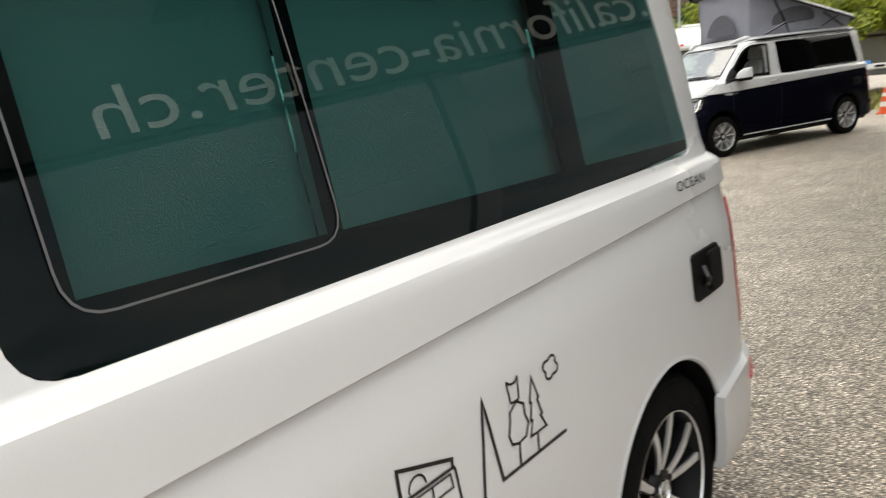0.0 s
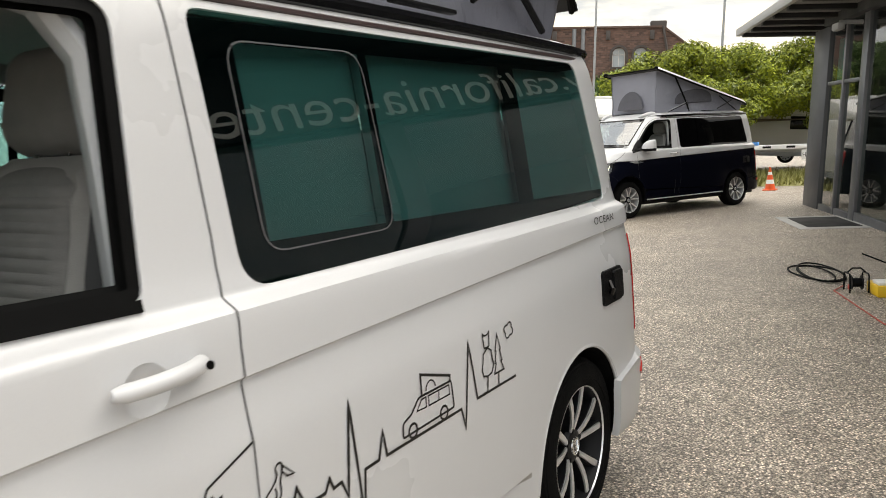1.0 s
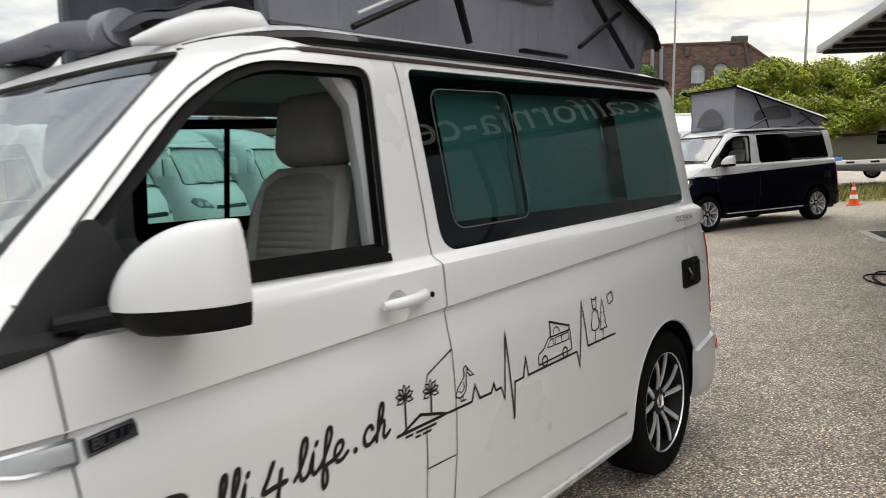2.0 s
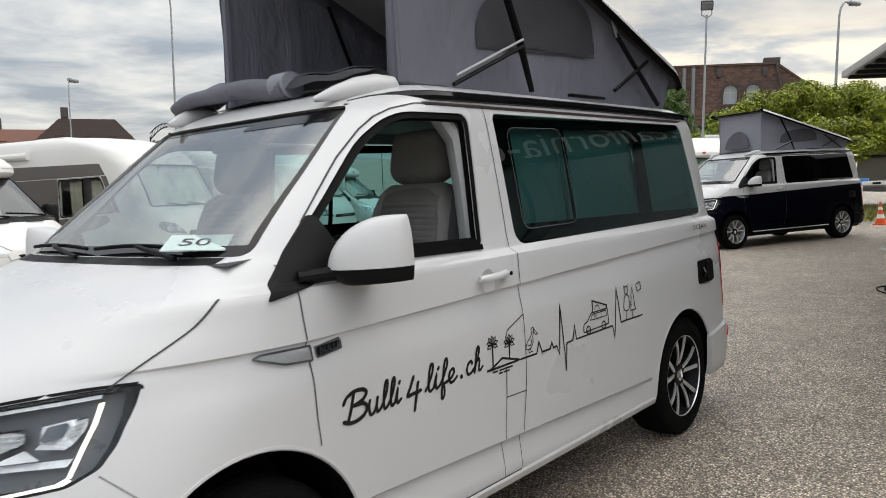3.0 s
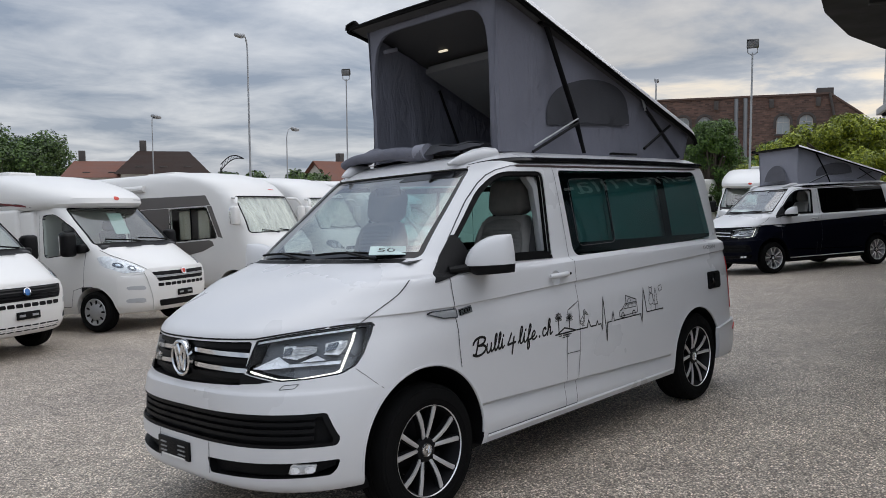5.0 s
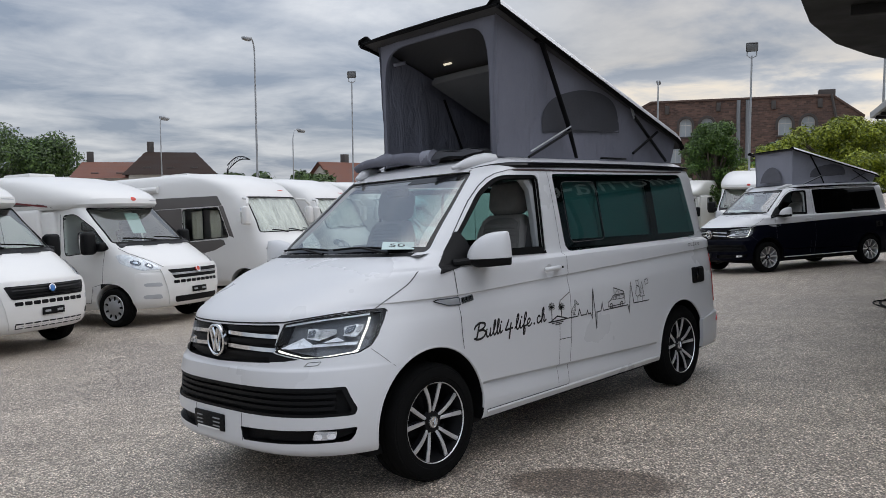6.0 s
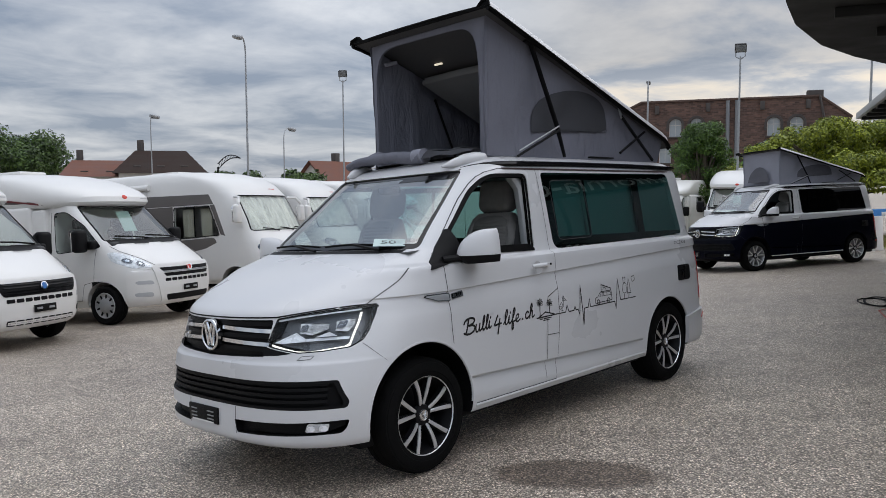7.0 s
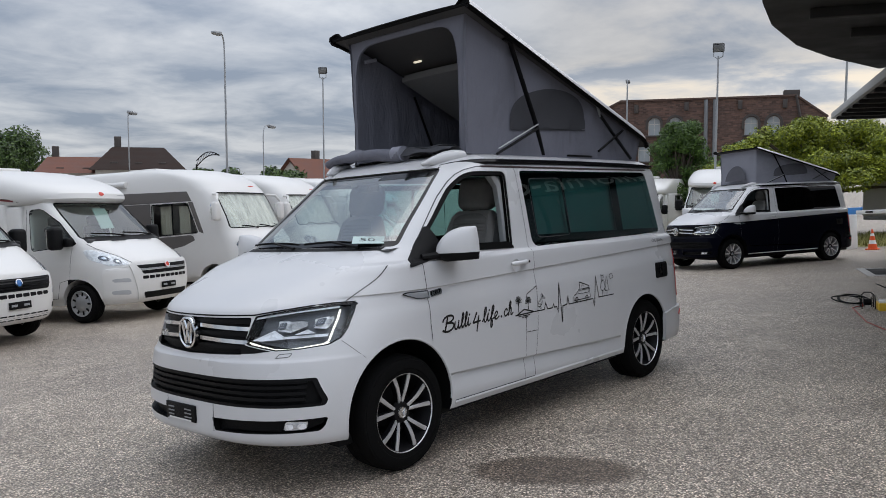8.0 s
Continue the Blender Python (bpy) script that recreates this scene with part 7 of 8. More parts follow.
WINDOW_PALE = mat("pale_window_pane", (0.42, 0.46, 0.48), 0.15, vary=0.15, scale=1)
ZINC = mat("zinc_pipe", (0.22, 0.23, 0.24), 0.5, metal=0.4)


def brick_courses(m):
    """Lay courses of bricks with pale joints and a few burnt ones into a wall's colour."""
    n, l = m.node_tree.nodes, m.node_tree.links
    b = n["Principled BSDF"]
    tc, turn, tex, mix = n.new("ShaderNodeTexCoord"), n.new("ShaderNodeMapping"), n.new("ShaderNodeTexBrick"), n.new("ShaderNodeMix")
    turn.inputs["Rotation"].default_value = (radians(-90), 0, 0)
    tex.inputs["Scale"].default_value, tex.inputs["Brick Width"].default_value, tex.inputs["Row Height"].default_value = 1.0, 0.34, 0.14
    tex.inputs["Mortar Size"].default_value = 0.016
    tex.inputs["Color1"].default_value, tex.inputs["Color2"].default_value, tex.inputs["Mortar"].default_value = (1.25, 1.15, 1.1, 1), (0.5, 0.48, 0.5, 1), (0.9, 0.95, 1.0, 1)
    mix.data_type, mix.blend_type = "RGBA", "MULTIPLY"
    mix.inputs["Factor"].default_value = 1.0
    l.new(tc.outputs["Object"], turn.inputs[0])
    l.new(turn.outputs[0], tex.inputs["Vector"])
    l.new(b.inputs["Base Color"].links[0].from_socket, mix.inputs["A"])
    l.new(tex.outputs["Color"], mix.inputs["B"])
    l.new(mix.outputs["Result"], b.inputs["Base Color"])


brick_courses(BRICK)


def brick_building():
    # local: x to the right along the front, y back, origin at the front's left foot
    d = Vector((-0.385, 0.923, 0))
    root = thing("brick_building", Matrix.Translation((-57.3, -31.4, -2.5)) @ pose(0, 0, 0, 0, 0, math.degrees(math.atan2(d.y, d.x))), "long brown brick building with arched windows and hipped ends", "building")
    L, H = 17.7, 11.3
    wins = [(4.4, 9.1), (6.1, 9.1), (12.1, 9.0), (13.8, 9.0), (3.6, 6.9), (5.4, 6.9), (11.3, 6.8), (13.1, 6.8), (14.9, 6.8), (7.4, 6.9)]
    tools = []
    for x, z in wins:
        arch = [(x - 0.5, z - 0.75), (x + 0.5, z - 0.75)] + [(x + 0.5 * math.cos(a), z + 0.25 + 0.5 * math.sin(a)) for a in np.linspace(0, math.pi, 10)]
        tools.append(prism(arch, "y", -0.5, 0.30))
    front = prism([(0.0, 0), (L, 0), (L, 9.7), (15.4, H), (1.6, H), (0.0, 10.6)], "y", 0.0, 5.0)
    bm = cut(front, tools)
    part("wall", bm, BRICK, root, "", False)
    part("roof", prism([(-0.1, 10.58), (1.55, H + 0.1), (15.45, H + 0.1), (L + 0.1, 9.68), (L + 0.1, 9.53), (15.4, H - 0.04), (1.6, H - 0.04), (-0.1, 10.44)], "y", -0.15, 5.2), ROOF_TILE, root, "", False)
    for x, z in wins:
        w = new("window")
        w.parent = root
        bm = prism([(x - 0.5, z - 0.75), (x + 0.5, z - 0.75)] + [(x + 0.5 * math.cos(a), z + 0.25 + 0.5 * math.sin(a)) for a in np.linspace(0, math.pi, 10)], "y", 0.22, 0.26)
        part("pane", bm, WINDOW_PALE, w, "", False)
        bm = bmesh.new()
        for o in ((0, 0.03), (-0.47, 0.05), (0.47, 0.05)):
            add_box(bm, (x + o[0], 0.2, z), (o[1], 0.06, 1.5))
        add_box(bm, (x, 0.2, z + 0.2), (1.0, 0.06, 0.05))
        part("frame", bm, PLASTER, w)
        bm = bmesh.new()
        add_tube(bm, [(x - 0.62, -0.03, z - 0.3)] + [(x - 0.62 * math.cos(a), -0.03, z + 0.25 + 0.62 * math.sin(a)) for a in np.linspace(0, math.pi, 12)] + [(x + 0.62, -0.03, z - 0.3)], 0.13, 4)
        part("arch_trim", bm, STONE, w)
        part("sill", box((x, -0.06, z - 0.82), (1.3, 0.25, 0.14), 0.02), STONE, w)
    for x in (8.55, 9.25):
        part("drain_pipe", tube([(x, -0.12, H - 0.1), (x + 0.1, -0.12, 0.0)], 0.16, 8), ZINC, root)
    part("chimney", box((15.1, 0.6, H + 0.15), (1.2, 1.0, 0.7), 0.04), STONE, root)
    for x, z in ((7.0, 10.7), (14.6, 10.7), (11.2, 10.7), (2.9, 10.6)):
        part("roof_vent", box((x, -0.1, z), (0.35, 0.3, 0.7), 0.04), STONE, root)
    part("hip_edge", tube([(15.4, -0.15, H + 0.05), (16.3, -0.15, 7.0)], 0.1, 6), STONE, root)


brick_building()


def small_house(m, label, w, d, eaves, ridge, roof, wall):
    root = thing("house", m, label, "house", "houses behind the yard")
    part("wall", prism([(-w / 2, -3), (w / 2, -3), (w / 2, eaves), (0, ridge - 0.15), (-w / 2, eaves)], "y", -d / 2, d / 2), wall, root, "", False)
    for k in (1, -1):
        bm = bmesh.new()
        o = 0.5
        rows = []
        for i in range(9):
            f = i / 8
            x, z = k * (w / 2 + 0.4) * (1 - f), eaves - 0.3 + (ridge - eaves + 0.3) * f
            rows.append([Vector((x, y, z)) for y in (-d / 2 - o, 0, d / 2 + o)])
        add_grid(bm, rows)
        add_grid(bm, [[p - Vector((0, 0, 0.18)) for p in r] for r in rows])
        part("roof_slope", bm, roof, root)
    part("chimney", box((w * 0.12, -d * 0.25, ridge + 0.2), (0.7, 0.7, 1.5), 0.03), STONE, root)
    for k in (-0.3, 0.0, 0.3):
        part("roof_window", box((w * 0.25, d * k, eaves + (ridge - eaves) * 0.5 + 0.06), (0.7, 0.9, 0.08), 0.02, pose(0, 0, 0, 0, math.degrees(math.atan2(ridge - eaves, w / 2)), 0)), WINDOW_PALE, root)
    return root


def hipped_house(x, y, turn, label, w, d, eaves, ridge, ridge_len, roof):
    root = thing("house", Matrix.Translation((x, y, -2.0)) @ pose(0, 0, 0, 0, 0, turn), label, "house", "houses behind the yard")
    part("wall", box((0, 0, (eaves - 1) / 2), (w - 0.8, d - 0.8, eaves + 1)), PLASTER, root)
    r = ridge_len / 2
    a, b, c, e = [Vector(p) for p in ((-w / 2, -d / 2, eaves), (w / 2, -d / 2, eaves), (w / 2, d / 2, eaves), (-w / 2, d / 2, eaves))]
    f, g = Vector((-r, 0, ridge)), Vector((r, 0, ridge))
    for quad in ((a, b, g, f), (c, e, f, g), (b, c, g, g), (e, a, f, f)):
        bm = bmesh.new()
        rows = [[quad[0].lerp(quad[3], k / 10) + Vector((0, 0, 0.03 * (k % 2))), quad[1].lerp(quad[2], k / 10) + Vector((0, 0, 0.03 * (k % 2)))] for k in range(11)]
        add_grid(bm, rows)
        part("roof_slope", bm, roof, root, weld=True)
    part("chimney", box((-r * 0.8, 0.3, ridge + 0.25), (0.45, 0.45, 1.0), 0.03), STONE, root)
    for k in (-0.25, 0.0, 0.25):
        part("snow_guard", box((w * k, -d * 0.36, eaves + (ridge - eaves) * 0.30), (0.5, 0.1, 0.1), 0.02), STONE, root)


hipped_house(-24.1, -49.3, 152, "house with a steep dark brown tiled hip roof", 6.2, 6.0, 4.7, 6.35, 3.4, DARK_TILE)
hipped_house(-22.0, -52.9, 155, "low house with a red tiled hip roof", 6.6, 5.0, 4.5, 5.7, 5.0, RED_TILE)
small_house(Matrix.Translation((-53.0, -66.2, -2.2)) @ pose(0, 0, 0, 0, 0, -84), "white house with a red tiled gable roof", 4.6, 5.6, 4.6, 6.8, RED_TILE, PLASTER)

# ---- lamp posts ----
LAMP_GLASS = mat("lamp_glass", (0.16, 0.165, 0.17), 0.2)


def street_lamp(x, y, top, reach, turn, label, r=0.055):
    z0 = ground_z(y)
    root = thing("street_lamp", Matrix.Translation((x, y, z0)) @ pose(0, 0, 0, 0, 0, turn), label, "street lamp", "street lamps round the yard")
    h = top - z0
    pts = [(0, 0, 0), (0, 0, h * 0.6)] + [(reach * (1 - math.cos(a)) * 0.6, 0, h - 0.7 + 0.7 * math.sin(a)) for a in np.linspace(0, math.pi / 2, 8)] + [(reach, 0, h - 0.02)]
    part("mast", tube(pts, [r * 1.3, r] + [r * 0.75] * (len(pts) - 2), 8), STEEL, root)
    part("base_sleeve", tube([(0, 0, 0), (0, 0, 0.9)], r * 1.9, 8), STEEL, root)
    part("lantern", box((reach + 0.2, 0, h - 0.03), (0.62, 0.26, 0.16), 0.06, pose(0, 0, 0, 0, 6, 0), 3), STEEL, root)
    part("lantern_glass", box((reach + 0.2, 0, h - 0.12), (0.48, 0.2, 0.06), 0.03), LAMP_GLASS, root)


def flood_mast(x, y, top, turn, label, size=0.42):
    z0 = ground_z(y)
    root = thing("floodlight_mast", Matrix.Translation((x, y, z0)) @ pose(0, 0, 0, 0, 0, turn), label, "floodlight", "floodlight masts round the yard")
    h = top - z0
    part("mast", tube([(0, 0, 0), (0, 0, h * 0.5), (0, 0, h - 0.2)], [0.05, 0.04, 0.032], 8), STEEL, root)
    part("bracket", tube([(0, 0, h - 0.3), (0, -size * 0.4, h - 0.2), (0, -size * 0.4, h)], 0.02, 6), STEEL, root)
    part("bracket", tube([(0, 0, h - 0.3), (0, size * 0.4, h - 0.2), (0, size * 0.4, h)], 0.02, 6), STEEL, root)
    part("lamp_head", box((0.04, 0, h + 0.12), (0.22, size, size * 0.75), 0.03, pose(0, 0, 0, 0, 20, 0)), BLACK_PLASTIC, root)
    part("lamp_glass", box((0.16, 0, h + 0.08), (0.02, size * 0.9, size * 0.62), 0.01, pose(0, 0, 0, 0, 20, 0)), LAMP_GLASS, root)


street_lamp(-18.6, -29.7, 9.0, 0.45, 25, "tall galvanised street lamp with a short curved arm", 0.05)
street_lamp(-17.0, -36.5, 5.6, 0.15, 205, "thin galvanised street lamp", 0.035)
street_lamp(-22.9, -32.7, 5.05, 0.75, 205, "low street lamp with a curved arm", 0.04)
street_lamp(-40.8, -20.0, 8.1, 0.15, 205, "distant galvanised street lamp with a small lantern", 0.06)
street_lamp(-36.0, -6.3, 8.2, 0.6, 150, "distant street lamp beside the trees", 0.06)
flood_mast(-22.5, -27.0, 7.3, 40, "galvanised mast with a box floodlight")
flood_mast(-26.4, -8.3, 6.8, 25, "galvanised mast with a box floodlight")

# ---- trees ----


def leaf_mat(name, color):
    m = mat(name, color, 0.6, vary=0.35, scale=0.9, fine=14)
    b = m.node_tree.nodes["Principled BSDF"]
    n, l = m.node_tree.nodes, m.node_tree.links
    geo, shade, mix = n.new("ShaderNodeNewGeometry"), n.new("ShaderNodeValToRGB"), n.new("ShaderNodeMix")
    shade.color_ramp.elements[0].color, shade.color_ramp.elements[1].color = (0.30, 0.38, 0.45, 1), (1.6, 1.5, 1.1, 1)
    mix.data_type, mix.blend_type = "RGBA", "MULTIPLY"
    mix.inputs["Factor"].default_value = 1.0
    l.new(geo.outputs["Random Per Island"], shade.inputs[0])
    l.new(b.inputs["Base Color"].links[0].from_socket, mix.inputs["A"])
    l.new(shade.outputs[0], mix.inputs["B"])
    l.new(mix.outputs["Result"], b.inputs["Base Color"])
    return m


LEAF_BRIGHT = leaf_mat("bright_green_leaves", (0.20, 0.24, 0.018))
LEAF_DARK = leaf_mat("dark_green_leaves", (0.062, 0.125, 0.022))
LEAF_MID = leaf_mat("mid_green_leaves", (0.05, 0.095, 0.022))
BARK = mat("tree_bark", (0.09, 0.07, 0.055), 0.9, vary=0.3, bump=0.6, bump_scale=30)


def tree(x, y, label, trunk_h, blobs, leaves, size, material, seed):
    """A tapered trunk with limbs to clumps, each clump a shell of small leaves."""
    rng = random.Random(seed)
    z0 = ground_z(y)
    root = thing("tree", Matrix.Translation((x, y, z0)), label, "tree", "trees round the yard")
    bm = bmesh.new()
    add_tube(bm, [(0, 0, -0.1), (0.03, 0.02, trunk_h * 0.5), (0, 0.05, trunk_h)], [0.22, 0.16, 0.12], 10)
    for bx, by, bz, br in blobs:
        add_tube(bm, [(0, 0.05, trunk_h * 0.9), (bx * 0.4, by * 0.4, trunk_h + (bz - trunk_h) * 0.55), (bx * 0.85, by * 0.85, bz)], [0.09, 0.06, 0.02], 6)
    part("trunk", bm, BARK, root)
    verts, faces = [], []
    total = sum(b[3] ** 2 for b in blobs)
    for bx, by, bz, br in blobs:
        for _ in range(int(leaves * br * br / total)):
            u = Vector((rng.gauss(0, 1), rng.gauss(0, 1), rng.gauss(0, 1))).normalized()
            rr = br * ((0.55 + 0.45 * rng.random() ** 0.5) if rng.random() < 0.75 else 0.2 + 0.4 * rng.random()) * (1 + 0.28 * noise.noise(Vector((u.x * 2.1 + bx, u.y * 2.1 + by, u.z * 2.1 + bz))))
            p = Vector((bx, by, bz)) + Vector((u.x * rr, u.y * rr, u.z * rr * 0.72))
            s = size * (0.6 + 0.8 * rng.random())
            nrm = (u + Vector((rng.gauss(0, 0.5), rng.gauss(0, 0.5), rng.gauss(0, 0.5) + 0.35))).normalized()
            t = nrm.orthogonal().normalized()
            t = (Matrix.Rotation(rng.random() * math.tau, 3, nrm) @ t)
            b2 = nrm.cross(t)
            i = len(verts)
            verts += [p - t * s, p - b2 * s * 0.45 + nrm * s * 0.12, p + t * s, p + b2 * s * 0.45 + nrm * s * 0.12]
            faces.append((i, i + 1, i + 2, i + 3))
    me = bpy.data.meshes.new("crown")
    me.from_pydata(verts, [], faces)
    me.materials.append(material)
    ob = new("crown", me)
    ob.parent = root
    return root


def blobs_of(seed, n, rx, ry, z0, z1, r0, r1, flat_top=False):
    rng = random.Random(seed)
    out = []
    for k in range(n):
        a, q = rng.random() * math.tau, rng.random() ** 0.5
        f = rng.random()
        out.append((rx * q * math.cos(a), ry * q * math.sin(a), z0 + (z1 - z0) * (f if not flat_top else (0.35 + 0.65 * f) * (1 - 0.45 * q * q)), r0 + (r1 - r0) * rng.random()))
    return out


def umbrella(seed, n, rx, ry, z0, z1, r0, r1):
    """Clumps in tiers over a wide dome, the lower tiers hanging at its rim."""
    rng = random.Random(seed)
    out = []
    for k in range(n):
        a, q, tier = rng.random() * math.tau, rng.random() ** 0.5, rng.choice((1.0, 1.0, 0.78, 0.55))
        z = z0 + (z1 - z0) * tier * math.sqrt(max(0.0, 1 - 0.92 * q * q)) + rng.uniform(-0.15, 0.12)
        out.append((rx * q * math.cos(a), ry * q * math.sin(a), z, r0 + (r1 - r0) * rng.random()))
    return out


tree(-29.6, -5.4, "broad bright green tree with a flat spreading crown", 1.9, umbrella(3, 130, 3.2, 4.2, 1.45, 4.35, 0.42, 0.72), 105000, 0.06, LEAF_BRIGHT, 5)
tree(-31.0, -0.4, "broad bright green tree with a flat spreading crown", 2.0, umbrella(8, 120, 3.2, 3.9, 1.45, 4.5, 0.42, 0.72), 90000, 0.06, LEAF_BRIGHT, 6)
tree(-31.2, -12.0, "young dark green tree with an upright crown", 1.6, [(x * (1.6 - 0.25 * z), y * (1.6 - 0.25 * z), z, r) for x, y, z, r in blobs_of(4, 80, 1.75, 1.75, 1.2, 5.1, 0.30, 0.60)], 44000, 0.06, LEAF_DARK, 7)
tree(-39.5, -12.0, "dark green tree behind the floodlight mast", 1.6, blobs_of(9, 18, 2.2, 2.2, 1.4, 4.4, 0.8, 1.2), 9000, 0.14, LEAF_DARK, 8)
tree(-17.6, -66.0, "rounded mid-green tree beyond the motorhomes", 3.0, blobs_of(5, 44, 5.6, 5.6, 3.2, 8.0, 0.9, 2.0), 44000, 0.14, LEAF_MID, 9)
tree(-34.0, -58.0, "small mid-green tree between the houses", 2.0, blobs_of(6, 14, 3.0, 3.0, 3.2, 4.7, 0.9, 1.4), 6000, 0.2, LEAF_MID, 10)
tree(-40.0, -54.5, "small mid-green tree between the houses", 2.0, blobs_of(7, 14, 2.6, 2.6, 3.0, 4.9, 0.9, 1.4), 6000, 0.2, LEAF_MID, 11)

# ---- behind the two-tone van: more motorhomes, barrier, cone, grass ----
van_based_motorhome(Matrix.Translation((-22.9, -6.9, ground_z(-6.9))) @ pose(0, 0, 0, 0, 0, 14), "white low-profile motorhome behind the two-tone van", RED_MARK, False, False, "motorhomes behind the vans")
van_based_motorhome(Matrix.Translation((-26.2, -11.6, ground_z(-11.6))) @ pose(0, 0, 0, 0, 0, 14), "white low-profile motorhome behind the two-tone van", RED_MARK, False, False, "motorhomes behind the vans")
GREY_HOME = van_based_motorhome(Matrix.Translation((-34.0, 0.2, ground_z(0.2))) @ pose(0, 0, 0, 0, 0, 100) @ Matrix.Scale(0.88, 4), "grey-white motorhome beyond the barrier", RED_MARK, False, False, "motorhomes behind the vans")

ORANGE = mat("orange_cone_plastic", (0.75, 0.10, 0.02), 0.5, vary=0.1)
BLUE_BOARD = mat("blue_board", (0.05, 0.25, 0.62), 0.4)
cone = thing("traffic_cone", YARD @ pose(-21.2, -1.52, 0) @ Matrix.Scale(0.74, 4), "orange and white traffic cone on the asphalt", "traffic cone")
for i, (r0, r1, z0, z1, m) in enumerate(((0.17, 0.135, 0.04, 0.22, ORANGE), (0.135, 0.105, 0.22, 0.36, PAPER), (0.105, 0.075, 0.36, 0.52, ORANGE), (0.075, 0.055, 0.52, 0.62, PAPER), (0.055, 0.025, 0.62, 0.78, ORANGE))):
    bm = bmesh.new()
    add_lathe(bm, [(r0, z0), (r1, z1)], 20, "Z")
    part("orange_band" if m is ORANGE else "white_band", bm, m, cone)
part("foot", box((0, 0, 0.02), (0.42, 0.42, 0.04), 0.01), ORANGE, cone)
barrier = thing("barrier", YARD @ pose(-21.7, -2.3, 0, 0, 0, 72), "white barrier post with a long striped arm", "barrier")
part("post", box((0, 0, 0.50), (0.42, 0.36, 1.0), 0.02), PAPER, barrier)
part("blue_board", box((0.1, 0, 1.10), (0.75, 0.05, 0.20), 0.01), BLUE_BOARD, barrier)
part("arm", box((2.6, 0.0, 1.06), (4.6, 0.06, 0.11), 0.01), PAPER, barrier)
for k in range(7):
    part("dark_stripe", box((0.7 + 0.62 * k, 0.0, 1.06), (0.22, 0.068, 0.05)), BLACK_PLASTIC, barrier)
part("sign_board", box((2.0, 0.0, 0.86), (0.85, 0.03, 0.24), 0.005), PAPER, barrier)
bm = bmesh.new()
add_text(bm, "HIER ANKAUF", 0.15, lambda u, v: Vector((1.61 + u, -0.018, 0.81 + v)), fit=0.78)
part("sign_letters", bm, STICKER, barrier, "", False)

GRASS = mat("dry_grass", (0.20, 0.19, 0.06), 0.9, vary=0.35, scale=2, fine=40)
rng = random.Random(21)
verts, faces = [], []
for _ in range(9000):
    x, y = -22.6 - rng.random() * 7.5, -14 + rng.random() * 22
    h, a = 0.10 + 0.16 * rng.random(), rng.random() * math.tau
    z = ground_z(y)
    c, s = math.cos(a) * 0.03, math.sin(a) * 0.03
    i = len(verts)
    verts += [(x - c, y - s, z), (x + c, y + s, z), (x + 3 * s, y - 3 * c, z + h)]
    faces.append((i, i + 1, i + 2))
me = bpy.data.meshes.new("grass")
me.from_pydata(verts, [], faces)
me.materials.append(GRASS)
tagged(new("grass", me), "dry yellow-green grass along the yard's edge", "grass", kind="stuff")
bm = bmesh.new()
add_grid(bm, [[Vector((x, y, ground_z(y) + 0.012)) for x in (-22.5, -26.5, -30.5)] for y in np.linspace(-14, 8, 12)])
tagged(part("grass_verge", bm, GRASS, None), "dry grass verge at the yard's edge", "verge", kind="structure")

# ---- lattice boom behind the dark roof ----
boom = thing("lattice_boom", Matrix.Translation((-27.5, -47.4, 3.0)), "thin dark lattice boom rising behind the motorhomes", "crane")
ends = (Vector((0, 0, 0)), Vector((-1.4, 0.85, 0.85)))
for k in (0.0, 0.42):
    pts = [ends[0].lerp(ends[1], f) + Vector((0, 0, k * math.sin(math.pi * min(1, f * 0.5 + 0.5)) + 0.35 * math.sin(math.pi * f))) for f in np.linspace(0, 1, 9)]
    part("chord", tube([tuple(p) for p in pts], 0.035, 6), BLACK_PLASTIC, boom)
for j in range(8):
    a = ends[0].lerp(ends[1], j / 8) + Vector((0, 0, 0.35 * math.sin(math.pi * j / 8)))
    b = ends[0].lerp(ends[1], (j + 1) / 8) + Vector((0, 0, 0.35 * math.sin(math.pi * (j + 1) / 8) + 0.42 * math.sin(math.pi * min(1, (j + 1) / 16 + 0.5))))
    part("brace", tube([tuple(a), tuple(b)], 0.02, 5), BLACK_PLASTIC, boom)
part("mast", tube([(0, 0, -5.0), (0, 0, 0.2)], 0.05, 6), BLACK_PLASTIC, boom)

# ---- line stickers on the white van's left side ----


